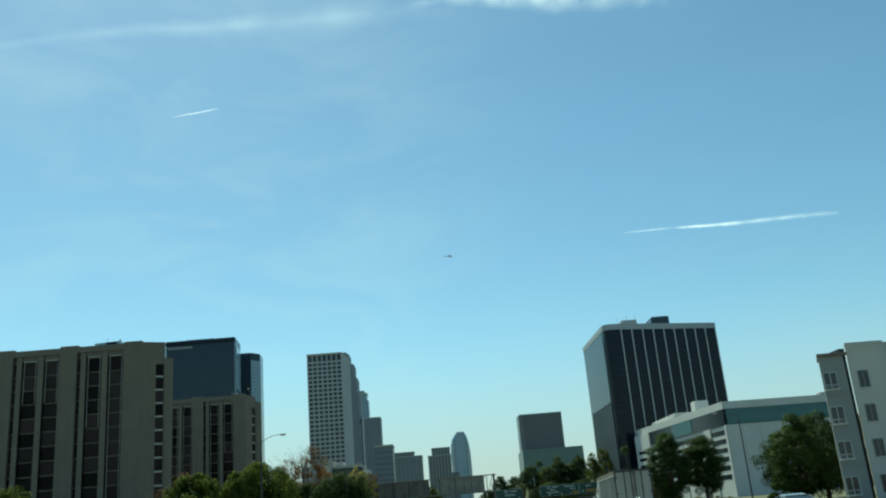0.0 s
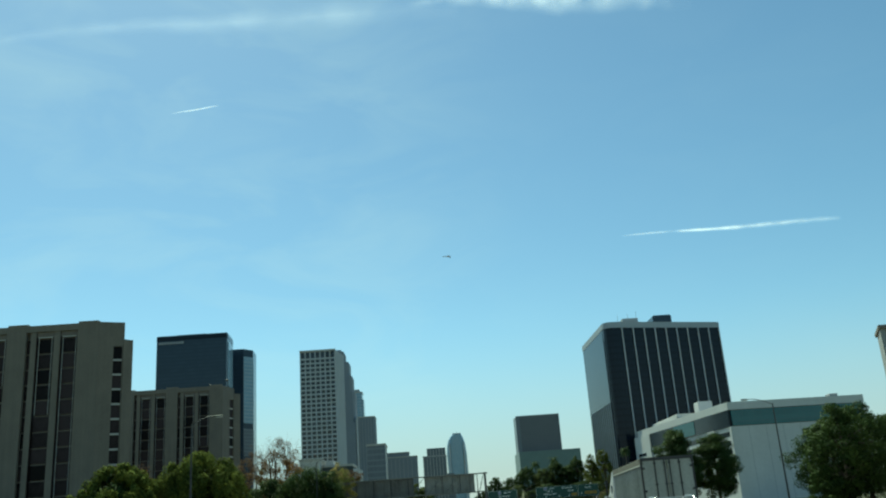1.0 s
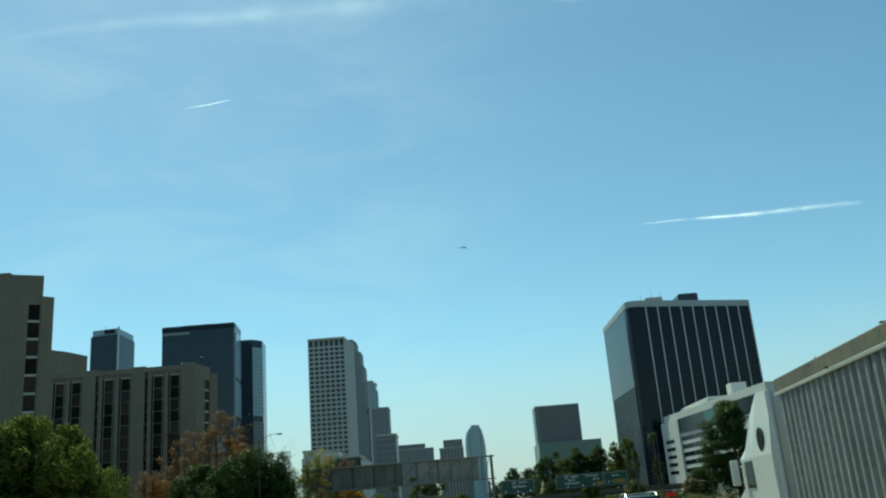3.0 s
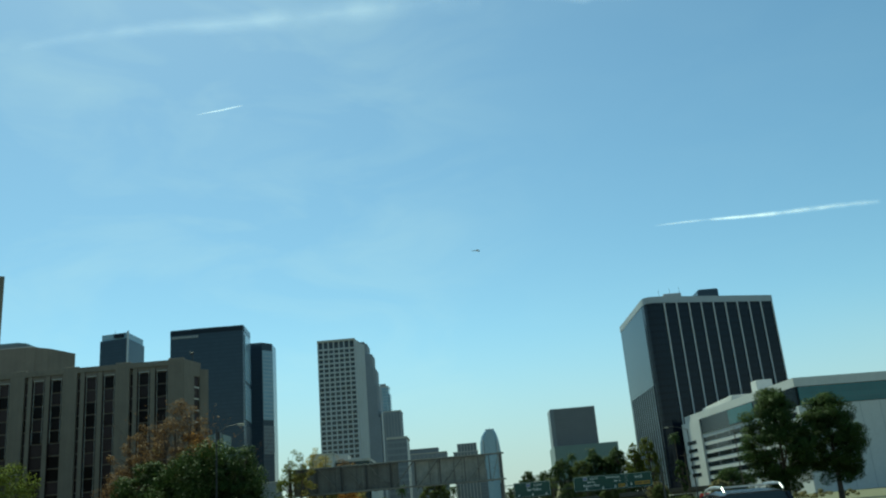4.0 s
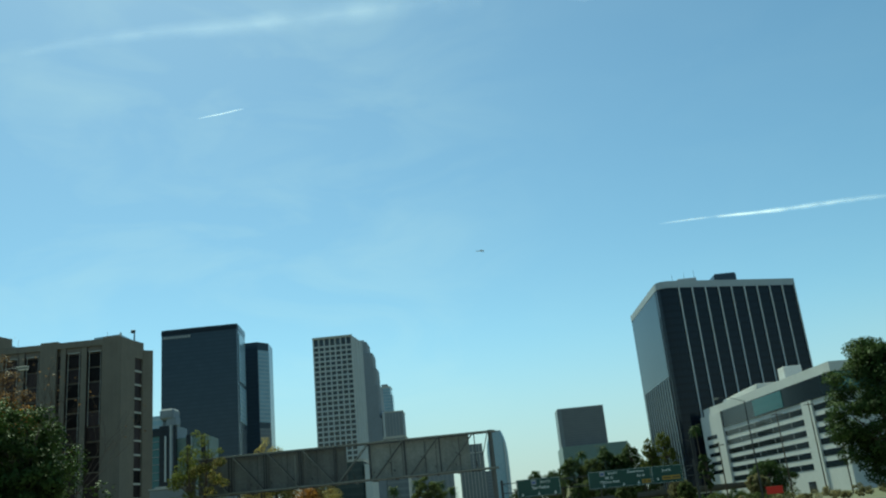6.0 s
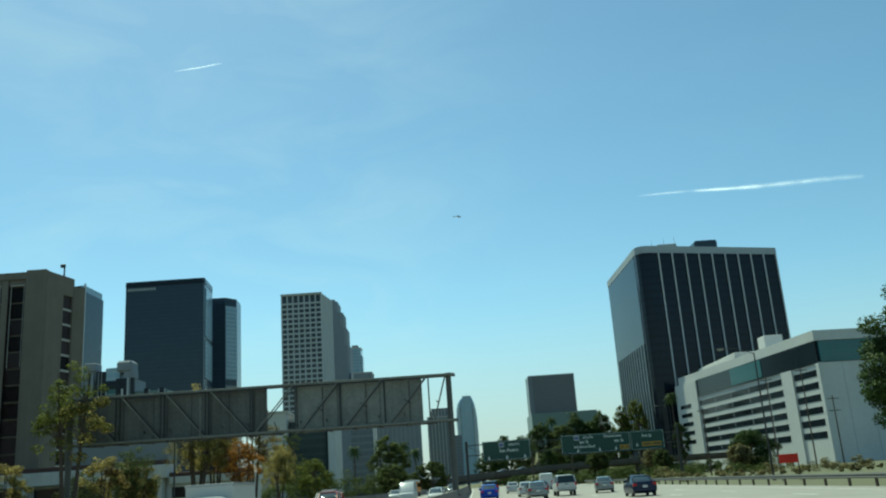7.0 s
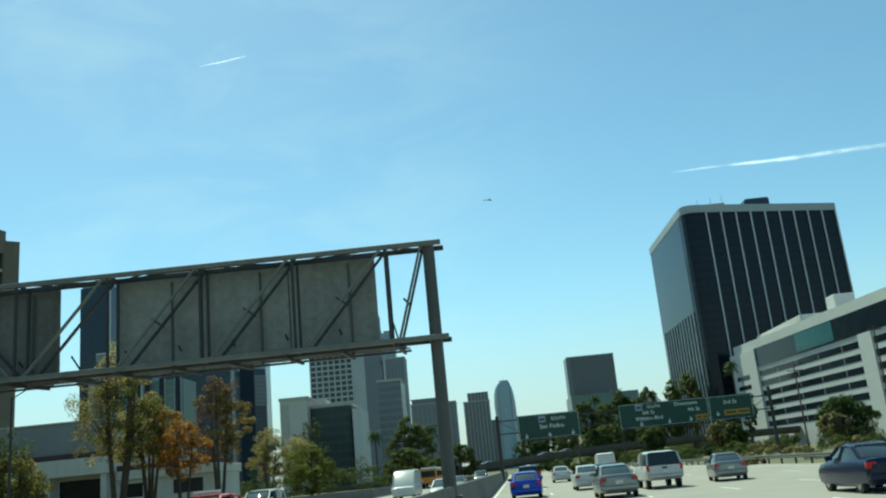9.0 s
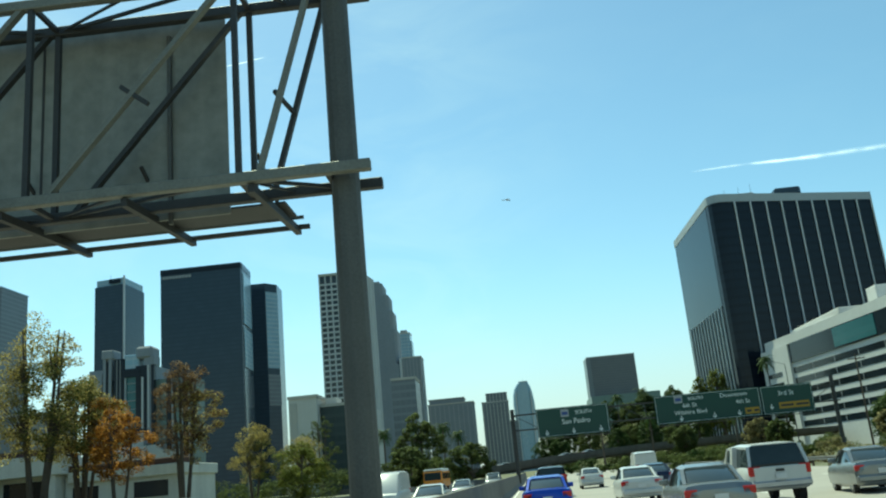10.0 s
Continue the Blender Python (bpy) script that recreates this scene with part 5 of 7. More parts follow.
# ---------------------------------------------------------------- trees and planting


def leaf_cloud(rng, centres, radii, per, size, squash=0.75):
    """Many small leaf quads gathered in clumps."""
    n = len(centres) * per
    c = np.repeat(np.asarray(centres), per, axis=0)
    r = np.repeat(np.asarray(radii), per)
    d = rng.normal(size=(n, 3))
    d /= np.linalg.norm(d, axis=1, keepdims=True)
    off = d * (r * rng.uniform(0.35, 1.08, n) ** 0.6)[:, None]
    off[:, 2] *= squash
    p = c + off
    u = rng.normal(size=(n, 3))
    u[:, 2] *= 0.5
    u /= np.linalg.norm(u, axis=1, keepdims=True)
    w = d * 0.7 + rng.normal(size=(n, 3)) * 0.6
    v = np.cross(u, w)
    v /= np.linalg.norm(v, axis=1, keepdims=True) + 1e-9
    s = size * rng.uniform(0.6, 1.35, n)[:, None]
    quad = np.stack([p - u * s * 0.5, p + v * s * 0.32, p + u * s * 0.5, p - v * s * 0.32], axis=1).reshape(-1, 3)
    faces = np.arange(n * 4).reshape(-1, 4).tolist()
    nrm = off / (r[:, None] + 1e-6)
    nrm[:, 2] = nrm[:, 2] / squash + 0.15
    return quad, faces, np.repeat(nrm, 4, axis=0), np.repeat(p, 4, axis=0)


def foliage(name, cloud, middle_point, material, parent=None, mass=0.35):
    """Leaf mesh whose shading follows the rounded mass that the leaves fill."""
    quad, faces, nrm, p = cloud
    ob = from_numpy(name, quad, faces, material, parent)
    n_ = nrm + (0.0 if middle_point is None else mass) * (p - np.asarray(middle_point if middle_point is not None else (0, 0, 0))) / 3.0
    n_ /= np.linalg.norm(n_, axis=1, keepdims=True) + 1e-9
    ob.data.polygons.foreach_set("use_smooth", [True] * len(ob.data.polygons))
    ob.data.normals_split_custom_set_from_vertices(n_.tolist())
    return ob


def tree(x, y, top, crown_r, crown_low, leaf, label, seed, clumps=70, per=90, size=0.26, clump_r=0.28, stems=1, airy=0.0, second=None, name="tree", lean=0.0, z=0.0, squash=0.75, mass=0.35, tufts=False):
    """Tapered trunk with limbs and a crown of leaf clumps with gaps and an uneven outline."""
    rng = np.random.default_rng(seed)
    per, size = (int(per * 2.3), size * 0.62) if airy else (int(per * 1.5), size * 0.8)
    t = thing(name, x, y, z, label, "tree")
    ch, cz = (top - crown_low) / 2, (top + crown_low) / 2
    cen, rad = [], []
    while len(cen) < clumps:
        d = rng.normal(size=3)
        d /= np.linalg.norm(d)
        k = rng.uniform(0.86, 1.04) if tufts else rng.uniform(0.25 if airy else 0.5, 1.0) ** 0.6
        wob = 1 + 0.28 * math.sin(3 * math.atan2(d[1], d[0]) + seed) * (1 - abs(d[2])) + rng.uniform(-0.18, 0.12)
        taper = 1.0 - 0.25 * max(0, d[2]) if not airy else 1.0 - 0.3 * d[2]
        p = np.array([d[0] * crown_r * k * wob * taper + lean * d[2], d[1] * crown_r * k * wob * taper, cz + d[2] * ch * k * (1 + rng.uniform(-0.12, 0.06))])
        cr = crown_r * clump_r * rng.uniform(0.7, 1.25)
        p[2] = min(p[2], top - cr * 0.6)
        cen.append(p)
        rad.append(cr)
    cen = np.array(cen)
    heart = (0, 0, cz - ch * 0.3)
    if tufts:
        # leafy heart that closes the gaps between the outer tufts, its dark colour painting inner shade
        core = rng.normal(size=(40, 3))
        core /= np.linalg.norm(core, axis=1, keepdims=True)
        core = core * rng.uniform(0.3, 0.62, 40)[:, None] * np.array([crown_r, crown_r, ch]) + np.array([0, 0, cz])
        tagged(foliage("inner_crown", leaf_cloud(rng, core, [crown_r * 0.3] * 40, 260, size * 1.6, 0.9), None, LEAF_DARK, t, 0.0), "inner leaves coloured dark as crown shade")
    tag = foliage("crown", leaf_cloud(rng, cen, rad, per, size, squash), heart, leaf, t, mass)
    tagged(tag, "crown of many small leaves")
    if second is not None:
        pick = cen[(cen[:, 0] > crown_r * 0.1) & (cen[:, 2] < cz + ch * 0.35)]
        tagged(foliage("crown", leaf_cloud(rng, pick, [crown_r * clump_r * 1.05] * len(pick), per, size), heart, second, t), "second tint of turning leaves")
    bm = nb()
    r0 = (0.021 if airy else 0.03) * top * (0.7 if stems > 1 else 1)
    forks = []
    for s in range(stems):
        a_ = 2 * math.pi * s / stems + rng.uniform(0, 1)
        b0 = Vector((math.cos(a_) * 0.25 * (stems > 1), math.sin(a_) * 0.25 * (stems > 1), -0.05))
        spread = crown_r * (0.28 if stems > 1 else 0.05)
        mid = Vector((math.cos(a_) * spread, math.sin(a_) * spread, crown_low + ch * 0.35))
        tip = Vector((math.cos(a_) * spread * 1.6, math.sin(a_) * spread * 1.6, cz + ch * 0.75))
        rod(bm, b0, mid, r0, r0 * 0.65, 8)
        rod(bm, mid, tip, r0 * 0.65, r0 * 0.15, 7)
        forks += [mid, (mid + tip) / 2]
    for i in rng.choice(len(cen), size=min(len(cen), 80 if airy else 24), replace=False):
        c = Vector(cen[i].tolist())
        fk = min(forks, key=lambda q_: (q_ - c).length + (3 if q_.z > c.z else 0))
        elbow = fk.lerp(c, 0.5) + Vector((0, 0, 0.12 * crown_r))
        th = 0.2 if airy else 0.3
        rod(bm, fk, elbow, r0 * th, r0 * th * 0.65, 5)
        rod(bm, elbow, c, r0 * th * 0.65, r0 * 0.05, 5)
    part("trunk", bm, BARK, t)
    return t


def bare_tree(x, y, top, spread, seed):
    """Slender leafless tree: upright stems that fork into thin twigs, with a few dead leaves."""
    rng = random.Random(seed)
    t = thing("tree", x, y, 0, "slender leafless tree with thin upright twigs", "tree")
    bm, tips = nb(), []

    def grow(p, d, length, r, depth):
        q = p + d * length
        rod(bm, p, q, r, r * 0.7, 5)
        if depth == 0:
            tips.append(q)
            return
        for _ in range(3 if depth > 1 else 2):
            nd = (d + Vector((rng.uniform(-0.5, 0.5), rng.uniform(-0.5, 0.5), rng.uniform(0.0, 0.35)))).normalized()
            grow(q if rng.random() < 0.6 else p.lerp(q, 0.65), nd, length * rng.uniform(0.6, 0.8), r * 0.62, depth - 1)
    for k in range(3):
        a_ = 2.1 * k + rng.random()
        lean = Vector((math.cos(a_) * spread * 0.14, math.sin(a_) * spread * 0.14, 1)).normalized()
        grow(Vector((0, 0, -0.05)), lean, top * 0.42, 0.075, 4)
    high = max(q.z for q in tips)
    bmesh.ops.scale(bm, verts=bm.verts, vec=(1, 1, top / high))
    part("trunk", bm, BARK, t)
    cen = [(q.x, q.y, q.z * top / high) for q in tips]
    tagged(foliage("crown", leaf_cloud(np.random.default_rng(seed), cen, [0.35] * len(cen), 1, 0.2), None, LEAF_BROWN, t), "a few dry brown leaves")
    return t


def palm(x, y, top, label, seed, r=2.6, shaggy=False, z=0.0):
    rng = np.random.default_rng(seed)
    t = thing("palm_tree", x, y, z, label, "palm tree", group="palms")
    bm = nb()
    for k in range(6):
        rod(bm, (0.1 * math.sin(k * 0.4), 0, top * 0.9 * k / 6 - 0.05), (0.1 * math.sin((k + 1) * 0.4), 0, top * 0.9 * (k + 1) / 6), 0.27 - 0.015 * k, 0.255 - 0.015 * k, 8)
    part("trunk", bm, BARK, t)
    vs, fs = [], []
    for k in range(46):
        a_, up = rng.uniform(0, 2 * math.pi), rng.uniform(-0.6, 1.2)
        ln = r * rng.uniform(0.75, 1.1)
        d = np.array([math.cos(a_), math.sin(a_), 0])
        side = np.array([-math.sin(a_), math.cos(a_), 0])
        for s in range(5):
            for lr in (-1, 1):
                for j in range(2):
                    f0, f1 = (s + j * 0.5) / 5, (s + j * 0.5 + 0.45) / 5
                    pt = lambda f: np.array([0, 0, top * 0.9]) + d * ln * f + np.array([0, 0, ln * (up * f - 0.95 * f * f)])
                    w = ln * 0.2 * (1 - abs(2 * f0 - 0.7) * 0.5)
                    b = len(vs)
                    vs += [pt(f0), pt(f1), pt(f1) + side * lr * w + np.array([0, 0, -w * 0.55])]
                    fs.append((b, b + 1, b + 2))
    tagged(from_numpy("fronds", np.array(vs), fs, LEAF_OLIVE if shaggy else LEAF_DARK, t), "drooping fan of fronds")


def shrubs(name, spots, leaf, label, seed, per=90, size=0.3):
    """A mass of low planting."""
    rng = np.random.default_rng(seed)
    per, size = int(per * 2.2), size * 0.62
    cen, rad = [], []
    for x, y, r, h in spots:
        for k in range(max(5, int(r * 5))):
            a_, q = rng.uniform(0, 2 * math.pi), math.sqrt(rng.uniform(0, 1))
            cen.append((x + math.cos(a_) * r * q, y + math.sin(a_) * r * q, h * rng.uniform(0.15, 0.9) * (1 - 0.45 * q * q)))
            rad.append(min(r, h) * rng.uniform(0.22, 0.42))
    ob = foliage(name, leaf_cloud(rng, cen, rad, per, size), None, leaf)
    return tagged(ob, label, "shrubs", kind="stuff")


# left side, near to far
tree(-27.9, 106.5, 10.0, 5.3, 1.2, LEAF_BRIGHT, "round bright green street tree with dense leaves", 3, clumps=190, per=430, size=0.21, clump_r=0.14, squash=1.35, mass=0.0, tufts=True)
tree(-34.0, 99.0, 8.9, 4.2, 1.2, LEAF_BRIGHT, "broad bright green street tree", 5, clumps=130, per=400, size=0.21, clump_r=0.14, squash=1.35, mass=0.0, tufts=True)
tree(-54.3, 95.0, 9.4, 3.4, 0.8, LEAF_BRIGHT, "small bright green street tree", 8, clumps=70, per=180, size=0.15, clump_r=0.24)
tree(-30.9, 127.0, 8.3, 3.6, 0.8, LEAF_BRIGHT, "small bright green street tree", 9, clumps=80, per=180, size=0.16, clump_r=0.22)
tree(-42.0, 126.0, 11.4, 5.0, 2.8, LEAF_BROWN, "brown half-bare autumn tree", 11, clumps=60, per=55, size=0.26, airy=1, stems=3)
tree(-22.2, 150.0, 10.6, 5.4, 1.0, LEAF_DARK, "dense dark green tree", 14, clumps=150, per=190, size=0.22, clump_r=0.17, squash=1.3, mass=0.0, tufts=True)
tree(-28.2, 160.0, 17.0, 4.6, 4.0, LEAF_BROWN, "tall thin brown and orange autumn tree", 17, clumps=150, per=55, size=0.24, clump_r=0.16, airy=1, stems=4, second=LEAF_ORANGE)
tree(-33.4, 163.0, 15.6, 3.8, 4.0, LEAF_BROWN, "tall thin brown autumn tree", 18, clumps=100, per=50, size=0.24, clump_r=0.17, airy=1, stems=4, second=LEAF_YELLOW)
tree(-28.5, 151.0, 9.6, 3.6, 1.0, LEAF_DARK, "dense dark green tree", 15, clumps=80, per=200, size=0.24, clump_r=0.26)
tree(-18.9, 148.0, 10.2, 2.4, 0.8, LEAF_DARK, "narrow upright dark green tree", 16, clumps=80, per=160, size=0.22, clump_r=0.28)
tree(-20.3, 183.0, 12.4, 2.6, 5.0, LEAF_LIME, "slender half-bare yellow-green tree", 20, clumps=60, per=45, size=0.26, clump_r=0.22, airy=1, stems=2, second=LEAF_YELLOW)
tree(-27.0, 240.0, 17.6, 4.3, 5.0, LEAF_YELLOW, "tall half-bare yellow-green tree with upright stems", 23, clumps=190, per=46, size=0.27, clump_r=0.17, airy=1, stems=5, second=LEAF_OLIVE)
tree(-26.2, 246.0, 13.7, 3.5, 4.6, LEAF_YELLOW, "yellow and orange autumn tree with upright stems", 24, clumps=120, per=46, size=0.27, clump_r=0.18, airy=1, stems=5, second=LEAF_ORANGE)
tree(-21.3, 242.0, 9.9, 2.5, 3.4, LEAF_ORANGE, "bright orange autumn tree", 25, clumps=90, per=46, size=0.27, clump_r=0.2, airy=1, stems=3)
tree(-25.3, 267.0, 18.0, 3.6, 5.8, LEAF_BROWN, "tall oval brown and yellow autumn tree", 26, clumps=130, per=46, size=0.27, clump_r=0.18, airy=1, stems=3, second=LEAF_YELLOW)
tree(-27.0, 299.0, 12.2, 3.3, 3.4, LEAF_YELLOW, "olive and yellow autumn tree", 27, clumps=100, per=46, size=0.27, clump_r=0.2, airy=1, stems=3, second=LEAF_OLIVE)
# next four trees: lighter leaves, a pale veil of light put into their colour
tree(-20.0, 298.0, 8.6, 3.9, 0.6, LEAF_LIME, "round green tree by the freeway", 28, clumps=90, per=110, size=0.26, clump_r=0.2)
tree(-3.5, 290.0, 6.2, 3.2, 0.6, LEAF_OLIVE, "round olive green tree by the freeway", 29, clumps=80, per=90, size=0.36, clump_r=0.2)
tree(3.0, 325.0, 7.2, 4.0, 0.6, LEAF_OLIVE, "round olive green tree by the freeway", 30, clumps=80, per=90, size=0.42, clump_r=0.2)
tree(-9.0, 362.0, 15.8, 5.0, 1.5, LEAF_OLIVE, "tall olive green tree", 31, clumps=110, per=90, size=0.48, clump_r=0.2)
tree(-52.0, 205.0, 14.0, 4.5, 4.0, LEAF_BROWN, "brown and orange autumn tree with thin stems", 33, clumps=70, per=60, size=0.34, airy=1, stems=4, second=LEAF_ORANGE)
tree(-64.0, 520.0, 31.0, 8.0, 8.0, LEAF_OLIVE, "tall half-bare tree among towers", 36, clumps=60, per=45, size=0.6, airy=1, stems=4, clump_r=0.14)
tree(-60.0, 470.0, 20.0, 8.0, 4.0, LEAF_YELLOW, "broad yellow autumn tree", 37, clumps=90, per=70, size=0.55, airy=1, stems=4)
tree(-33.0, 222.0, 8.0, 2.8, 2.5, LEAF_YELLOW, "yellow and brown autumn tree", 91, clumps=45, per=45, size=0.27, airy=1, stems=4, clump_r=0.2, second=LEAF_BROWN)
tree(-41.0, 236.0, 7.0, 2.8, 2.0, LEAF_OLIVE, "olive green half-bare tree", 92, clumps=42, per=45, size=0.28, airy=1, stems=4, clump_r=0.2)
tree(-52.0, 238.0, 8.6, 3.0, 2.5, LEAF_YELLOW, "yellow half-bare autumn tree", 93, clumps=42, per=45, size=0.28, airy=1, stems=4, clump_r=0.2, second=LEAF_OLIVE)
tree(-30.5, 226.0, 8.6, 3.2, 1.2, LEAF_OLIVE, "olive and yellow bushy tree before a pale building", 96, clumps=110, per=46, size=0.27, airy=1, stems=4, clump_r=0.2, second=LEAF_YELLOW)
tree(-36.0, 238.0, 8.0, 3.0, 1.2, LEAF_YELLOW, "yellow-green bushy tree before a pale building", 97, clumps=90, per=46, size=0.27, airy=1, stems=4, clump_r=0.2, second=LEAF_OLIVE)
for i, (x, y, h, r) in enumerate(((-26.6, 166.0, 17.9, 1.2), (-31.2, 167.0, 17.2, 1.5))):
    bare_tree(x, y, h, r, 310 + i)
# right side
for i, (x, y, h, r) in enumerate(((44.9, 112.0, 11.6, 4.4), (51.0, 119.5, 12.4, 5.0), (58.0, 124.0, 11.8, 5.2), (46.5, 118.5, 10.5, 4.4))):
    tree(x, y, h, r, 0.5, LEAF_DARK, "dense dark green roadside tree", 40 + 200 * i, clumps=170, per=110, size=0.28, clump_r=0.2)
shrubs("shrubs", [(40.5 + k * 1.1, 109.5 + k * 1.1, 1.8, 3.6 + 1.4 * math.sin(k * 2.3) ** 2) for k in range(8)], LEAF_DARK, "dark green undergrowth beneath roadside trees", 95, per=110)
tree(47.2, 190.5, 16.0, 4.6, 1.5, LEAF_DARK, "tall ragged dark green tree with dense leaves", 43, clumps=150, per=300, size=0.28, clump_r=0.25)
tree(55.5, 193.0, 15.0, 5.0, 1.5, LEAF_DARK, "tall ragged dark green tree with dense leaves", 44, clumps=150, per=280, size=0.28, clump_r=0.25)
tree(90.0, 433.0, 18.0, 2.8, 5.0, LEAF_DARK, "slim dark green tree before a white building", 48, clumps=70, per=80, size=0.45, clump_r=0.24)
tree(100.0, 548.0, 36.0, 6.5, 9.0, LEAF_LIME, "tall yellow-green tree before a black tower", 49, clumps=200, per=60, size=0.55, clump_r=0.16, squash=1.0)
tree(93.0, 550.0, 33.5, 5.0, 9.0, LEAF_LIME, "tall yellow-green tree before a black tower", 50, clumps=170, per=60, size=0.55, clump_r=0.17, squash=1.0)
tree(84.0, 345.0, 10.2, 6.2, 0.6, LEAF_DARK, "round dark green tree before a white building", 46, clumps=240, per=70, size=0.4, clump_r=0.14, squash=0.95)
for i, (x, y, h) in enumerate(((-7.9, 418, 17.6), (-4.0, 421, 15.0), (-16.5, 430, 19.5), (-24, 415, 17.0))):
    palm(x, y, h, "fan palm with a slim trunk", 60 + i)
for i, (x, y, h, r) in enumerate(((94.6, 458, 32.6, 2.9), (72.0, 420, 14.0, 2.6), (46.0, 400, 14.0, 2.6), (33.0, 395, 14.0, 2.6))):
    palm(x, y, h, "fan palm with a slim trunk", 70 + i, r, shaggy=i % 2 == 1)
for i, (x, y, h, r) in enumerate(((93, 640, 17, 4.4), (99, 642, 16, 4.2), (106, 645, 17, 4.0), (60, 640, 16, 4.0), (70, 648, 18, 4.2), (45, 640, 14, 4.0), (84, 652, 18, 4.0))):
    palm(x, y, h, "fan palm on a wooded hillside", 110 + i, r, i % 2 == 1, z=hill(x, y) - 0.5)
for i, (x, y, h, r, lf) in enumerate(((40, 634, 24, 7.0, LEAF_DARK), (50, 628, 20, 8.0, LEAF_DARK), (62, 634, 21, 8.5, LEAF_DARK), (73, 626, 18, 8.0, LEAF_OLIVE), (82, 632, 20, 7.5, LEAF_DARK), (89, 628, 19, 7.0, LEAF_DARK), (97, 634, 25, 8.0, LEAF_DARK), (110, 634, 23, 6.0, LEAF_DARK), (30, 620, 17, 8.0, LEAF_DARK), (68, 600, 15, 8.0, LEAF_OLIVE), (92, 600, 15, 8.0, LEAF_DARK))):
    tree(x, y, h, r, 1.5, lf, "broad green tree on a wooded hillside", 130 + i, clumps=190, per=55, size=0.7, clump_r=0.145, squash=1.0, z=hill(x, y) - 0.6)
shrubs("shrubs", [(29 + k * 5.6 + 2 * math.sin(k * 3.1), 300 + 7 * math.sin(k * 1.7), 2.4, 1.3 + 1.6 * math.sin(k * 2.3) ** 2) for k in range(9)], LEAF_OLIVE, "dusty olive shrubs on a roadside bank", 81)
shrubs("shrubs", [(37 + k * 4.6, 258 + 6 * math.sin(k), 2.0, 1.0 + 1.3 * math.sin(k * 1.3) ** 2) for k in range(10)], LEAF_DRY, "dry yellow-green roadside shrubs", 82)
shrubs("shrubs", [(33 + k * 5.0, 236 + 4 * math.sin(k * 2.1), 1.6, 0.8 + 0.8 * math.sin(k * 1.1) ** 2) for k in range(9)], LEAF_DRY, "low dusty roadside weeds", 89, per=90, size=0.26)
shrubs("shrubs", [(24 + k * 6.1, 330 + 9 * math.sin(k * 2.1), 3.0, 1.6 + 2.2 * math.sin(k * 1.1) ** 2) for k in range(11)], LEAF_OLIVE, "olive green bushes on a roadside bank", 88, per=110, size=0.36)
shrubs("shrubs", [(22 + k * 6.6, 392 + 8 * math.sin(k * 1.3), 3.4, 1.8 + 2.4 * math.sin(k * 1.7) ** 2) for k in range(11)], LEAF_DARK, "dark green bushes below a ramp", 87, per=110, size=0.45)
shrubs("shrubs", [(30 + k * 8.2, 500 + 14 * math.sin(k * 1.9), 5.0, 5.5 + 4 * math.sin(k * 1.7) ** 2) for k in range(9)], LEAF_OLIVE, "olive bushes on a rise beyond a ramp", 83, per=110, size=0.5)
for i, (x, y, h, r, lf) in enumerate(((27, 470, 12, 3.6, LEAF_DARK), (38, 486, 15, 4.2, LEAF_OLIVE), (47, 478, 13, 4.0, LEAF_DARK), (60, 492, 16, 4.6, LEAF_DARK), (69, 500, 13, 4.4, LEAF_OLIVE), (80, 505, 17, 5.0, LEAF_DARK), (56, 410, 9.5, 3.6, LEAF_OLIVE), (70, 390, 9.0, 3.4, LEAF_DRY), (63, 352, 7.0, 2.6, LEAF_OLIVE), (76, 330, 6.5, 2.8, LEAF_DRY))):
    tree(x, y, h, r, h * 0.22, lf, "ragged green tree on a freeway bank", 150 + i, clumps=150, per=50, size=0.45, clump_r=0.17, squash=1.0)
# leaf colour lightened here too, to paint in the veil
shrubs("shrubs", [(-16 - 0.6 * k, 205 + k * 9, 1.8, 0.9 + 0.8 * math.sin(k * 2.1) ** 2) for k in range(9)], LEAF_OLIVE, "olive green shrubs along the freeway edge", 84)
shrubs("shrubs", [(-24 - k * 4.2, 241 + math.sin(k * 1.9), 1.5, 0.7 + 0.7 * math.sin(k * 2.1) ** 2) for k in range(12)], LEAF_OLIVE, "low green hedge before a pale building", 94)
shrubs("shrubs", [(-27 - (k % 3) * 3, 108 + k * 6.5, 2.6, 3.0 + 1.5 * math.sin(k * 1.4) ** 2) for k in range(11)], LEAF_DARK, "dark green shrubs along the freeway edge", 85)
# veil over these bushes likewise put into a lighter leaf colour
shrubs("shrubs", [(-5 - k * 6.5, 345 + 7 * math.sin(k * 1.5), 4.5, 6.0 + 3 * math.sin(k * 1.2) ** 2) for k in range(8)], LEAF_OLIVE, "olive green bushes below the towers", 86, size=0.42)

# ---------------------------------------------------------------- vehicles


def loft(bm, rings, caps=True):
    vr = [[bm.verts.new(p) for p in ring] for ring in rings]
    k = len(rings[0])
    for r, s in zip(vr, vr[1:]):
        for i in range(k):
            bm.faces.new((r[i], r[(i + 1) % k], s[(i + 1) % k], s[i]))
    if caps:
        bm.faces.new(vr[0][::-1])
        bm.faces.new(vr[-1])
    bmesh.ops.recalc_face_normals(bm, faces=bm.faces)
    return bm


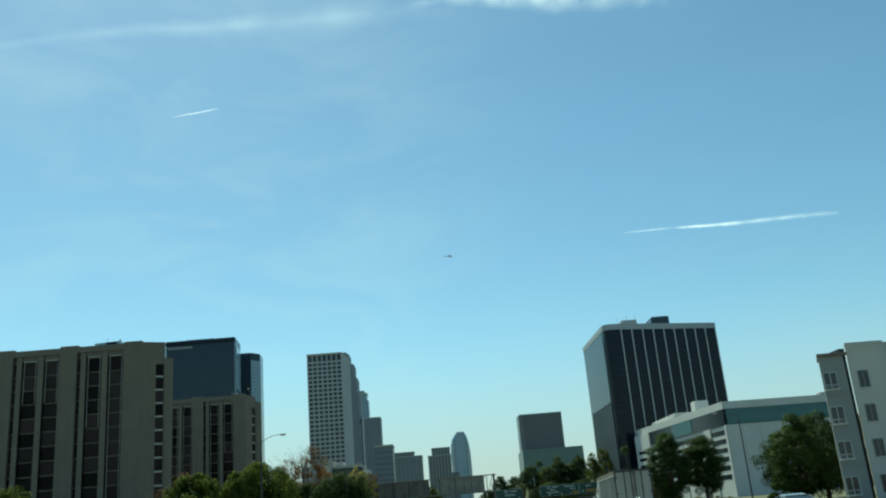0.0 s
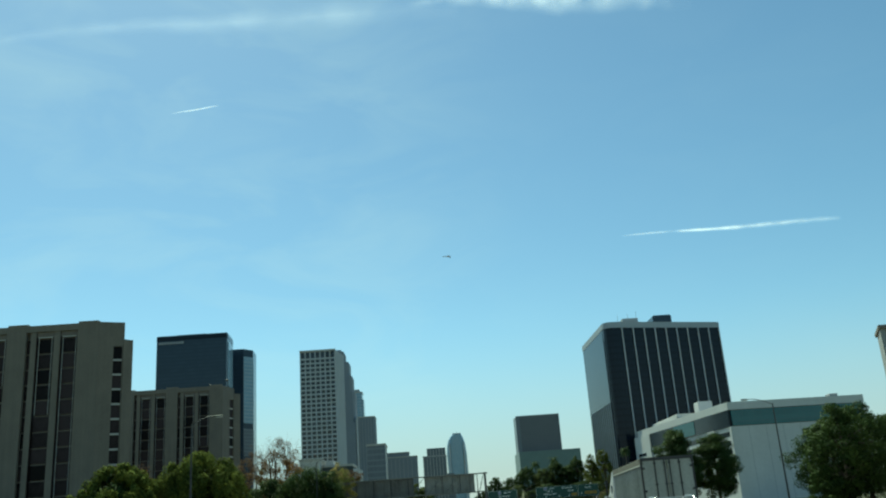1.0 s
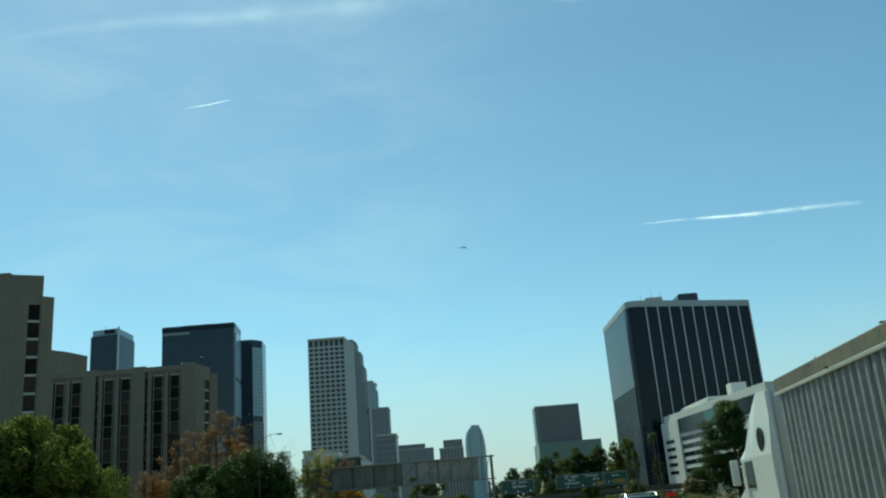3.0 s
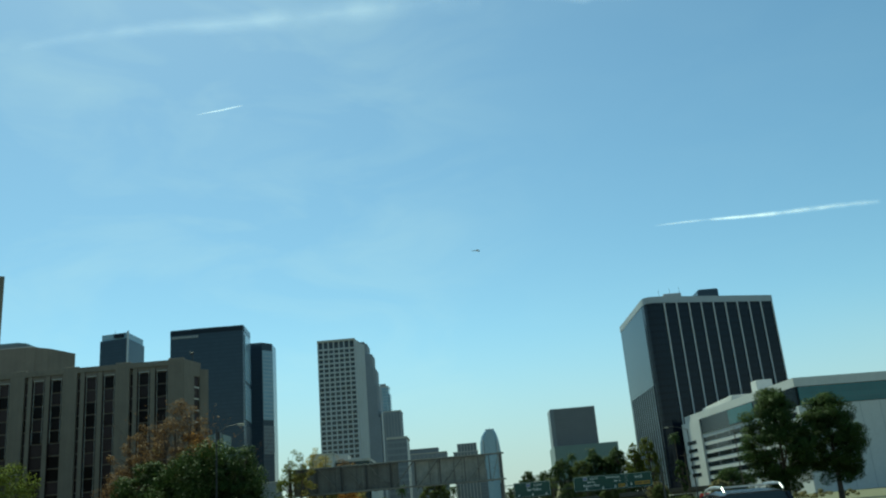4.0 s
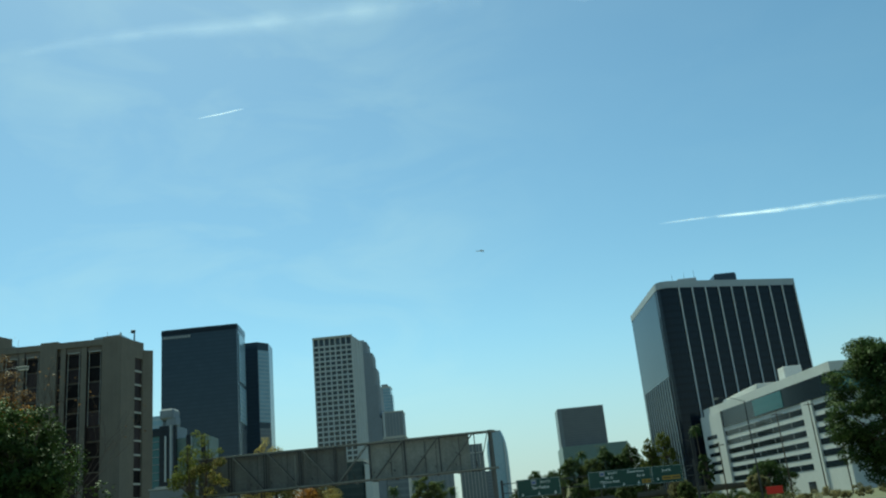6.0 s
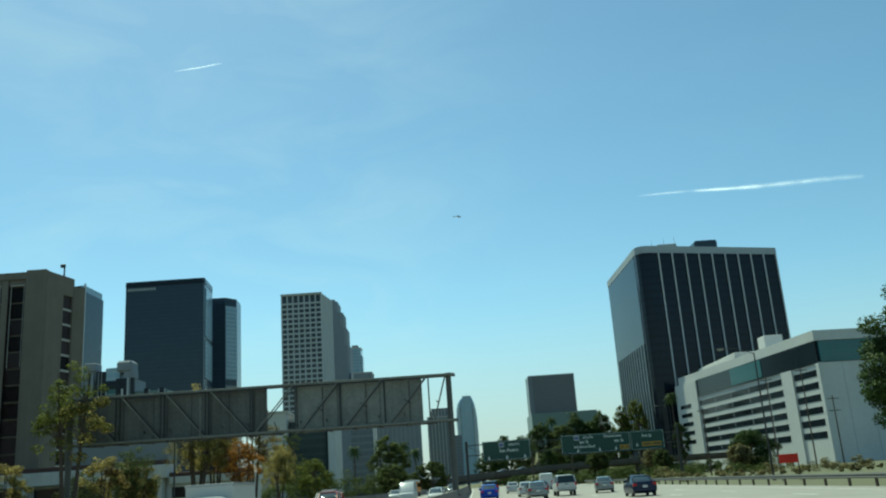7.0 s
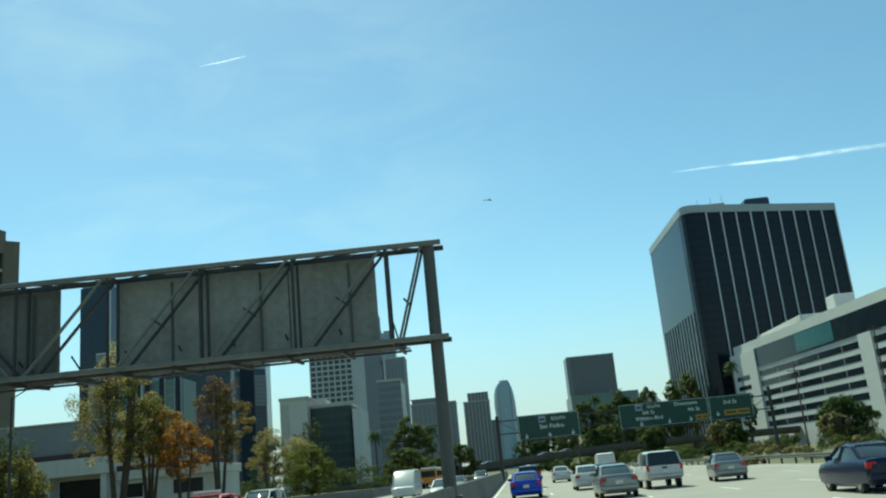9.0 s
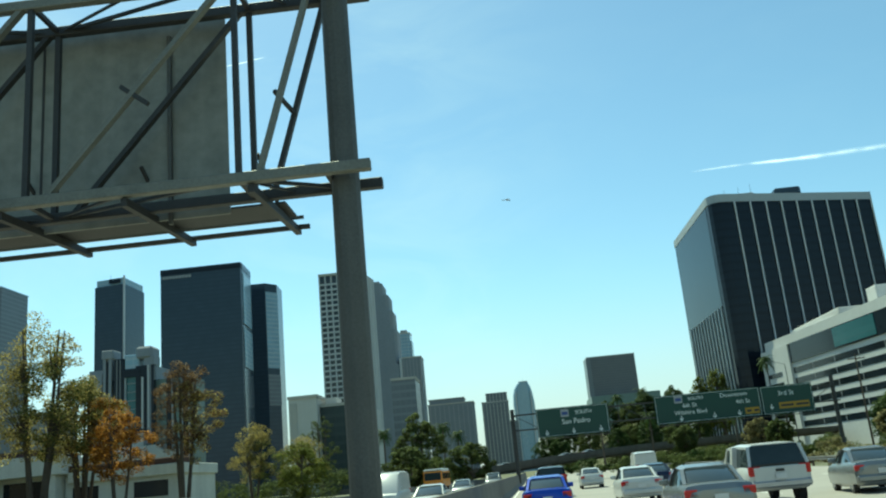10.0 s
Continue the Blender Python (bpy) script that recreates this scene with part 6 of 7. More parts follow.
def body_ring(y, hw, zb, zt):
    m_ = (zb + zt) / 2
    pts = [(0.86 * hw, zb), (0.98 * hw, zb + 0.1), (hw, m_), (0.985 * hw, zt - 0.14), (0.9 * hw, zt - 0.02), (0.5 * hw, zt + 0.015)]
    return [(x, y, z) for x, z in pts] + [(-x, y, z) for x, z in pts[::-1]]


def cabin_ring(y, hb, ht, zb, zt):
    pts = [(hb, zb), (hb * 0.55 + ht * 0.45, zb * 0.55 + zt * 0.45), (ht, zt - 0.05), (ht * 0.8, zt)]
    return [(x, y, z) for x, z in pts] + [(-x, y, z) for x, z in pts[::-1]]


SHAPES = {
    "sedan": dict(body=[(0, 0.74, 0.38, 0.86), (0.1, 0.84, 0.26, 0.99), (0.8, 0.90, 0.2, 1.02), (2.3, 0.91, 0.18, 0.98), (3.4, 0.90, 0.18, 0.96), (4.2, 0.86, 0.2, 0.86), (4.55, 0.78, 0.26, 0.76), (4.68, 0.70, 0.36, 0.64)],
                  cabin=[(0.75, 0.70, 0.66, 0.98, 1.02), (1.45, 0.78, 0.60, 0.97, 1.38), (2.2, 0.80, 0.62, 0.96, 1.45), (2.75, 0.79, 0.60, 0.95, 1.40), (3.65, 0.74, 0.70, 0.94, 0.98)], roof=(1.4, 2.85), wheels=(0.85, 3.6), r=0.32, tail=(0.72, 0.9)),
    "suv": dict(body=[(0, 0.80, 0.42, 1.0), (0.08, 0.90, 0.34, 1.1), (0.8, 0.94, 0.28, 1.14), (2.4, 0.95, 0.26, 1.12), (3.5, 0.94, 0.26, 1.1), (4.3, 0.90, 0.28, 1.04), (4.6, 0.84, 0.34, 0.92), (4.72, 0.76, 0.44, 0.78)],
                cabin=[(0.02, 0.84, 0.82, 1.08, 1.12), (0.38, 0.86, 0.70, 1.1, 1.72), (1.6, 0.88, 0.72, 1.1, 1.80), (2.7, 0.87, 0.70, 1.08, 1.76), (3.6, 0.82, 0.76, 1.06, 1.1)], roof=(0.32, 2.8), wheels=(0.9, 3.75), r=0.37, tail=(0.95, 1.3)),
    "pickup": dict(body=[(0, 0.86, 0.55, 1.12), (0.1, 0.92, 0.48, 1.2), (0.8, 0.95, 0.42, 1.22), (2.6, 0.96, 0.4, 1.2), (4.0, 0.95, 0.4, 1.18), (4.9, 0.93, 0.42, 1.12), (5.3, 0.88, 0.48, 1.02), (5.42, 0.8, 0.56, 0.9)],
                   cabin=[(0.05, 0.86, 0.84, 1.18, 1.22), (0.32, 0.87, 0.76, 1.18, 1.80), (2.0, 0.88, 0.77, 1.18, 1.86), (3.3, 0.88, 0.74, 1.16, 1.82), (4.15, 0.82, 0.76, 1.12, 1.18)], roof=(0.26, 3.4), wheels=(1.1, 4.35), r=0.40, tail=(0.9, 1.18)),
    "van": dict(body=[(0, 0.92, 0.4, 1.2), (0.06, 0.98, 0.32, 1.3), (1.5, 1.0, 0.3, 1.3), (4.0, 1.0, 0.3, 1.25), (4.9, 0.97, 0.32, 1.15), (5.3, 0.9, 0.36, 1.0), (5.4, 0.8, 0.45, 0.85)],
                cabin=[(0.03, 0.95, 0.90, 1.28, 2.25), (1.0, 0.96, 0.86, 1.28, 2.38), (3.4, 0.96, 0.86, 1.26, 2.38), (4.1, 0.93, 0.84, 1.22, 2.2), (5.0, 0.86, 0.8, 1.08, 1.12)], roof=(0.02, 3.9), wheels=(1.0, 4.4), r=0.36, tail=(0.9, 1.3)),
}


def vehicle(name, kind, x, y, rz, body_paint, label, category, group="", rack=False, beacon=False):
    """Road vehicle, its tail at the base, facing +y before it is turned."""
    s = SHAPES[kind]
    t = thing(name, x, y, 0, label, category, group=group, rz=rz)
    part("body", loft(nb(), [body_ring(*r) for r in s["body"]]), body_paint, t, smooth=True)
    closed = kind == "van"
    cab = part("cabin", loft(nb(), [cabin_ring(*r) for r in s["cabin"]]), body_paint if closed else CAR_GLASS, t, "" if closed else "tinted glass cabin", smooth=True)
    y0, y1 = s["roof"]
    rows = [r for r in s["cabin"] if y0 <= r[0] + 0.1 and r[0] - 0.1 <= y1]
    part("roof", loft(nb(), [[(ht * 1.02 * a_, yy, zt + b_) for a_, b_ in ((1, -0.1), (1, -0.03), (0.8, 0.025), (-0.8, 0.025), (-1, -0.03), (-1, -0.1))] for yy, hb, ht, zb, zt in rows]), body_paint, t)
    cabin = s["cabin"]
    for sg in (-1, 1):
        for i, w in ((0, 0.09), (len(cabin) - 2, 0.07)):
            a_, b_ = cabin[i], cabin[i + 1]
            lo_, hi_ = (a_, b_) if i == 0 else (b_, a_)
            part("pillar", bar(nb(), (sg * lo_[1] * 0.985, lo_[0], lo_[3]), (sg * hi_[2] * 1.0, hi_[0], hi_[4] - 0.04), w), body_paint, t)
        mid = cabin[2]
        if not closed:
            part("pillar", bar(nb(), (sg * mid[1] * 1.0, mid[0] + 0.1, mid[3]), (sg * mid[2] * 1.01, mid[0] - 0.02, mid[4] - 0.05), 0.08), body_paint if kind != "sedan" else TRIM_BLACK, t)
        part("mirror", box(nb(), min(sg * 0.78, sg * 1.02), max(sg * 0.78, sg * 1.02), s["wheels"][1] - 0.75, s["wheels"][1] - 0.6, cabin[2][3] + 0.02, cabin[2][3] + 0.18, bevel=0.03), body_paint, t)
        hw = s["body"][1][1]
        za, zb = s["tail"]
        part("tail_light", box(nb(), min(sg * hw * 0.62, sg * hw * 0.99), max(sg * hw * 0.62, sg * hw * 0.99), -0.03 if kind != "sedan" else 0.0, 0.14, za, zb, bevel=0.02), TAIL_RED, t, "red tail lamp")
        ln = s["body"][-1][0]
        hf = s["body"][-2][1]
        part("headlight", box(nb(), min(sg * hf * 0.55, sg * hf * 0.98), max(sg * hf * 0.55, sg * hf * 0.98), ln - 0.22, ln - 0.02, s["body"][-1][3] - 0.1, s["body"][-1][3] + 0.06, bevel=0.02), HEAD_LENS, t, "clear headlamp")
        for wy in s["wheels"]:
            r = s["r"]
            w_ = part("wheel", rod(nb(), (sg * 0.66, wy, r), (sg * 0.93 * s["body"][2][1], wy, r), r, seg=20), TYRE, t, "black tyre")
            rim = nb()
            rod(rim, (sg * 0.8, wy, r), (sg * (0.93 * s["body"][2][1] + 0.01), wy, r), r * 0.62, seg=16)
            part("rim", rim, RIM, w_)
    hw = s["body"][1][1]
    part("bumper", box(nb(), -hw * 0.97, hw * 0.97, -0.08, 0.12, s["body"][0][2] - 0.02, s["body"][0][2] + 0.2, bevel=0.05), body_paint if kind == "sedan" else RIM, t)
    part("licence_plate", box(nb(), -0.16, 0.16, -0.1, -0.075, s["body"][0][2] + 0.24, s["body"][0][2] + 0.39), PLATE, t)
    if not closed:
        a_, b_ = cabin[0], cabin[1]
        part("rear_window_trim", bar(nb(), (-a_[1] * 0.9, a_[0] - 0.01, a_[3] + 0.03), (a_[1] * 0.9, a_[0] - 0.01, a_[3] + 0.03), 0.06), body_paint if kind != "pickup" else TRIM_BLACK, t)
    if kind == "pickup":
        part("tailgate", box(nb(), -0.78, 0.78, -0.035, 0.03, 0.68, 1.16, bevel=0.02), body_paint, t)
        part("tailgate_handle", box(nb(), -0.13, 0.13, -0.055, -0.03, 1.0, 1.08, bevel=0.01), TRIM_BLACK, t)
        for sg in (-1, 1):
            part("pillar", bar(nb(), (sg * 0.87, 1.9, 1.18), (sg * 0.78, 1.9, 1.8), 0.3), body_paint, t)
    if rack:
        for sg in (-1, 1):
            rail = nb()
            line = [(sg * 0.64, yy, zz) for yy, zz in ((0.42, 1.76), (0.62, 1.88), (1.2, 1.915), (1.9, 1.915), (2.5, 1.87), (2.72, 1.77))]
            for a_, b_ in zip(line, line[1:]):
                rod(rail, a_, b_, 0.028, 0.028, 8)
            part("roof_rail", rail, RIM, t, "arched metal roof rail")
        for yy in (0.75, 2.2):
            part("crossbar", bar(nb(), (-0.64, yy, 1.89), (0.64, yy, 1.89), 0.04, 0.03), RIM, t)
    if beacon:
        part("light_bar", box(nb(), -0.55, 0.55, 2.2, 2.45, 1.84, 1.98, bevel=0.03), HEAD_LENS, t, "white roof light bar")
    return t


PAINT_WHITE = paint("white_car_paint", (0.56, 0.56, 0.54), 0.0)
PAINT_SILVER = paint("silver_car_paint", (0.27, 0.28, 0.28), 0.6)
PAINT_BLUE = paint("bright_blue_car_paint", (0.01, 0.05, 0.42), 0.2)
PAINT_NAVY = paint("dark_blue_car_paint", (0.012, 0.018, 0.05), 0.3)
PAINT_BLACK = paint("black_car_paint", (0.012, 0.012, 0.014), 0.2)
PAINT_RED = paint("red_vehicle_paint", (0.35, 0.02, 0.015), 0.0)
PAINT_ORANGE = paint("orange_bus_paint", (0.60, 0.22, 0.02), 0.0)

vehicle("suv", "suv", 5.6, 39.2, -4.5, PAINT_WHITE, "white sport utility vehicle with roof rails", "car", rack=True)
vehicle("sedan", "sedan", 12.6, 33.0, -5, PAINT_SILVER, "silver sedan in an outer freeway lane", "car")
vehicle("suv", "suv", 9.4, 83.0, -3.6, PAINT_BLACK, "black sport utility vehicle with roof rails", "car", rack=True)
vehicle("pickup_truck", "pickup", 17.7, 200.5, -2, PAINT_WHITE, "white pickup truck with a canopy and dark glass", "pickup truck")
vehicle("sedan", "sedan", 10.8, 204.0, -2, PAINT_BLUE, "bright blue sedan in the fast lane", "car")
vehicle("sedan", "sedan", 14.5, 194.5, -2, PAINT_SILVER, "silver-green sedan with a wide rear window", "car")
vehicle("sedan", "sedan", 14.9, 210.0, -2, PAINT_WHITE, "white sedan with a sunlit roof", "car")
vehicle("coupe", "sedan", 21.5, 202.5, -8, PAINT_SILVER, "silver coupe turning off to an exit lane", "car")
vehicle("sedan", "sedan", 20.7, 181.5, -2, PAINT_NAVY, "dark blue sedan in an outer lane", "car")
vehicle("suv", "suv", 12.0, 226.0, -2, PAINT_BLACK, "black sport utility vehicle in traffic", "car")
vehicle("sedan", "sedan", 17.6, 222.0, -2, PAINT_NAVY, "dark sedan with red tail lamps", "car")
vehicle("sedan", "sedan", 15.6, 240.0, -2, PAINT_WHITE, "white sedan in distant traffic", "car")
vehicle("van", "van", 21.5, 252.0, -2, PAINT_WHITE, "white delivery van in distant traffic", "van")
vehicle("sedan", "sedan", 12.4, 252.0, -2, PAINT_SILVER, "silver sedan in distant traffic", "car")
# on the ramp
for vx, vy, vz in ((6.5, 422.4, 3.0), (24.0, 430.0, 4.2), (31.0, 433.2, 4.55)):
    vehicle("sedan", "sedan", vx, vy, -66, PAINT_WHITE, "white sedan on a connector ramp", "car").location.z = vz
# oncoming
vehicle("suv", "suv", -2.6, 193.5, 178, PAINT_RED, "red sport utility vehicle with a white light bar", "car", beacon=True)
vehicle("van", "van", 2.0, 232.0, 178, PAINT_WHITE, "white delivery van in oncoming traffic", "van")
vehicle("sedan", "sedan", 5.6, 221.0, 178, PAINT_WHITE, "white sedan in oncoming traffic", "car")
vehicle("sedan", "sedan", 5.6, 251.0, 178, PAINT_SILVER, "silver sedan in oncoming traffic", "car")
vehicle("sedan", "sedan", -1.2, 258.0, 178, PAINT_WHITE, "white sedan in oncoming traffic", "car")
vehicle("pickup_truck", "pickup", -5.8, 215.0, 178, PAINT_WHITE, "white pickup truck with a canopy", "pickup truck")
vehicle("suv", "suv", 7.6, 282.0, 178, PAINT_SILVER, "silver sport utility vehicle in oncoming traffic", "car")


def box_truck(x, y, rz):
    t = thing("box_truck", x, y, 0, "white box truck with a plain cargo body", "truck", rz=rz)
    part("cargo_box", box(nb(), -1.15, 1.15, 0, 4.2, 0.8, 2.45, bevel=0.03), PAINT_WHITE, t)
    part("box_rail", box(nb(), -1.18, 1.18, -0.03, 4.23, 2.38, 2.5, bevel=0.01), RIM, t)
    part("cab", loft(nb(), [body_ring(4.25, 0.95, 0.5, 1.9), body_ring(5.2, 0.95, 0.5, 1.85), body_ring(5.6, 0.92, 0.5, 1.35), body_ring(6.1, 0.85, 0.5, 1.2)]), PAINT_WHITE, t)
    part("windscreen", prism(nb(), [(-0.8, 5.3), (0.8, 5.3), (0.8, 5.55), (-0.8, 5.55)], 1.32, 1.78), CAR_GLASS, t)
    part("chassis", box(nb(), -0.5, 0.5, 0.1, 5.8, 0.45, 0.8), TRIM_BLACK, t)
    for sg in (-1, 1):
        for wy in (1.1, 5.2):
            w_ = part("wheel", rod(nb(), (sg * 0.6, wy, 0.4), (sg * 0.98, wy, 0.4), 0.4, seg=18), TYRE, t)
            part("rim", rod(nb(), (sg * 0.9, wy, 0.4), (sg * 0.99, wy, 0.4), 0.24, seg=14), RIM, w_)


box_truck(-4.2, 165.5, 178)


def school_bus(x, y, rz):
    t = thing("bus", x, y, 0, "orange bus with white roof", "bus", rz=rz)
    part("body", box(nb(), -1.2, 1.2, 0, 10, 0.7, 2.7, bevel=0.12), PAINT_ORANGE, t)
    part("roof", box(nb(), -1.12, 1.12, 0.1, 9.9, 2.7, 2.98, bevel=0.1), PAINT_WHITE, t)
    part("windscreen", box(nb(), -1.05, 1.05, 9.95, 10.03, 1.6, 2.5, bevel=0.02), CAR_GLASS, t)
    for sg in (-1, 1):
        for k in range(8):
            part("window", box(nb(), min(sg * 1.19, sg * 1.215), max(sg * 1.19, sg * 1.215), 0.6 + k * 1.12, 1.5 + k * 1.12, 1.7, 2.4), CAR_GLASS, t)
        for wy in (2.0, 8.2):
            w_ = part("wheel", rod(nb(), (sg * 0.8, wy, 0.48), (sg * 1.18, wy, 0.48), 0.48, seg=18), TYRE, t)
            part("rim", rod(nb(), (sg * 1.1, wy, 0.48), (sg * 1.19, wy, 0.48), 0.28, seg=14), RIM, w_)
        part("headlight", box(nb(), sg * 0.9 - 0.15, sg * 0.9 + 0.15, 9.98, 10.04, 1.0, 1.2), HEAD_LENS, t)


school_bus(0.2, 295.0, 178)


def semi_truck(x, y, rz):
    """High-sided trailer with ribbed walls and a load of cut greenery, drawn by a white sleeper cab."""
    t = thing("semi_trailer_truck", x, y, 0, "semi truck with ribbed aluminium trailer full of greenery", "truck", rz=rz)
    W, L, zb, zt = 1.225, 11.4, 1.05, 3.8
    for sg in (-1, 1):
        bm = nb()
        n = 34
        pts, pitch = [], (L - 0.24) / n
        for k in range(n):
            yy = 0.12 + pitch * k
            pts += [(sg * (W - d_), yy + pitch * f_) for d_, f_ in ((0.09, 0.0), (0.09, 0.42), (0.0, 0.54), (0.0, 0.88))]
        inner = [(sg * (W - 0.13), p_[1]) for p_ in pts[::-1]]
        prism(bm, pts + inner, zb, zt - 0.3)
        side = part("side_wall", bm, TRAILER_SKIN, t, "ribbed aluminium side wall")
        for k in (1, 6, 10, 15, 19, 24, 29):
            yy = 0.12 + pitch * (k + 0.2)
            part("panel_joint", box(nb(), min(sg * (W - 0.1), sg * (W - 0.025)), max(sg * (W - 0.1), sg * (W - 0.025)), yy - 0.045, yy + 0.045, zb, zt - 0.3), STEEL_DARK, side, "dark panel joint")
        part("top_rail", box(nb(), min(sg * (W + 0.03), sg * (W - 0.14)), max(sg * (W + 0.03), sg * (W - 0.14)), 0, L, zt - 0.3, zt, bevel=0.02), RAIL_GRIME, t, "grimy brown top rail")
        part("rail_lip", box(nb(), min(sg * (W + 0.05), sg * W), max(sg * (W + 0.05), sg * W), 0, L, zt - 0.34, zt - 0.27, bevel=0.01), TRAILER_DOOR, t, "pale lip below the top rail")
        part("bottom_rail", box(nb(), min(sg * (W + 0.02), sg * (W - 0.14)), max(sg * (W + 0.02), sg * (W - 0.14)), 0, L, zb - 0.12, zb, bevel=0.02), STEEL_DARK, t)
    part("floor", box(nb(), -W + 0.1, W - 0.1, 0.1, L - 0.1, zb - 0.1, zb + 0.05), STEEL_DARK, t)
    part("front_wall", box(nb(), -W + 0.1, W - 0.1, L - 0.12, L - 0.04, zb, zt), TRAILER_SKIN, t)
    for sg in (-1, 1):
        d = part("rear_door", box(nb(), min(sg * 0.02, sg * (W - 0.06)), max(sg * 0.02, sg * (W - 0.06)), 0.0, 0.07, zb, zt - 0.06, bevel=0.01), TRAILER_DOOR, t, "scuffed white rear door")
        for xx in (0.12, 0.58):
            part("lock_rod", rod(nb(), (sg * xx, -0.035, zb + 0.05), (sg * xx, -0.035, zt - 0.1), 0.03, seg=8), STEEL_DARK, d)
            for zz in (zb + 0.55, zb + 1.5, zt - 0.28):
                part("rod_bracket", box(nb(), sg * xx - 0.06, sg * xx + 0.06, -0.07, 0.01, zz, zz + 0.07, bevel=0.008), STEEL_DARK, d)
        for zz in (zb + 0.3, zb + 1.2, zt - 0.5):
            part("hinge", box(nb(), min(sg * (W - 0.16), sg * (W - 0.02)), max(sg * (W - 0.16), sg * (W - 0.02)), -0.04, 0.02, zz, zz + 0.1), STEEL_DARK, d)
        part("corner_post", box(nb(), min(sg * (W - 0.06), sg * (W + 0.02)), max(sg * (W - 0.06), sg * (W + 0.02)), -0.02, 0.14, zb - 0.1, zt, bevel=0.01), STEEL_DARK, t)
        part("tail_light", box(nb(), sg * 0.95 - 0.12, sg * 0.95 + 0.12, -0.03, 0.03, zb - 0.28, zb - 0.16), TAIL_RED, t)
    part("door_header", box(nb(), -W, W, -0.03, 0.12, zt - 0.11, zt + 0.04), STEEL_DARK, t)
    part("placard", box(nb(), 0.86, 1.12, -0.012, -0.002, 1.35, 1.65), SIGN_YELLOW, t, "faded orange placard")
    part("bumper", box(nb(), -1.15, 1.15, -0.05, 0.08, 0.5, 0.62), STEEL_DARK, t)
    rng = np.random.default_rng(99)
    cen = [(rng.uniform(-W + 0.25, W - 0.25), rng.uniform(0.3, L - 0.6), zt - 0.2 + 0.14 * rng.uniform(-0.5, 0.9)) for _ in range(170)]
    tagged(foliage("load", leaf_cloud(rng, cen, [0.32] * len(cen), 50, 0.13, 0.5), None, LEAF_OLIVE, t), "cut green branches heaped in the trailer")
    part("chassis_beam", box(nb(), -0.5, 0.5, 0.4, L + 3.6, 0.7, 0.95), TRIM_BLACK, t)
    for wy in (1.3, 2.6, L + 0.4, L + 1.7, L + 4.3):
        for sg in (-1, 1):
            w_ = part("wheel", rod(nb(), (sg * 0.7, wy, 0.5), (sg * 1.24, wy, 0.5), 0.5, seg=20), TYRE, t)
            part("rim", rod(nb(), (sg * 1.15, wy, 0.5), (sg * 1.25, wy, 0.5), 0.28, seg=14), RIM, w_)
    y0 = L + 1.3
    cab = part("cab", loft(nb(), [[(sx * wx, y0 + yy, z) for sx, wx, z in ((1, 1.18, 0.8), (1, 1.2, 2.4), (1, 1.05, zz), (-1, 1.05, zz), (-1, 1.2, 2.4), (-1, 1.18, 0.8))] for yy, zz in ((0, 3.75), (1.0, 3.8), (1.8, 3.4), (2.5, 2.75), (2.9, 2.45))]), PAINT_WHITE, t, "white sleeper cab with a sloped roof fairing")
    part("hood", loft(nb(), [[(sx * 1.0, y0 + yy, z) for sx, z in ((1, 0.8), (1, zz), (-1, zz), (-1, 0.8))] for yy, zz in ((2.9, 1.9), (3.6, 1.75), (4.4, 1.5))]), PAINT_WHITE, t)
    for sg in (-1, 1):
        oval = nb()
        rod(oval, (sg * 1.16, y0 + 0.75, 2.75), (sg * 1.2, y0 + 0.75, 2.75), 0.26, seg=16)
        part("sleeper_window", oval, CAR_GLASS, cab)
        part("side_window", box(nb(), min(sg * 1.16, sg * 1.215), max(sg * 1.16, sg * 1.215), y0 + 1.75, y0 + 2.5, 1.7, 2.35, bevel=0.02), CAR_GLASS, cab)
        part("exhaust_pipe", rod(nb(), (sg * 1.1, y0 - 0.25, 0.9), (sg * 1.1, y0 - 0.25, 3.7), 0.08, seg=10), RIM, t)
        part("mirror", box(nb(), min(sg * 1.3, sg * 1.48), max(sg * 1.3, sg * 1.48), y0 + 2.75, y0 + 2.85, 1.8, 2.4, bevel=0.02), PAINT_WHITE, t)
        part("mirror_arm", bar(nb(), (sg * 1.15, y0 + 2.8, 2.3), (sg * 1.4, y0 + 2.8, 2.3), 0.04), TRIM_BLACK, t)
        part("fuel_tank", rod(nb(), (sg * 0.95, y0 + 0.3, 0.75), (sg * 0.95, y0 + 2.0, 0.75), 0.3, seg=14), RIM, t)
    part("windscreen", box(nb(), -1.0, 1.0, y0 + 2.86, y0 + 2.93, 1.95, 2.4, bevel=0.02), CAR_GLASS, cab)


semi_truck(8.62, 51.6, -4.6)

# ---------------------------------------------------------------- sky: contrails and an airliner


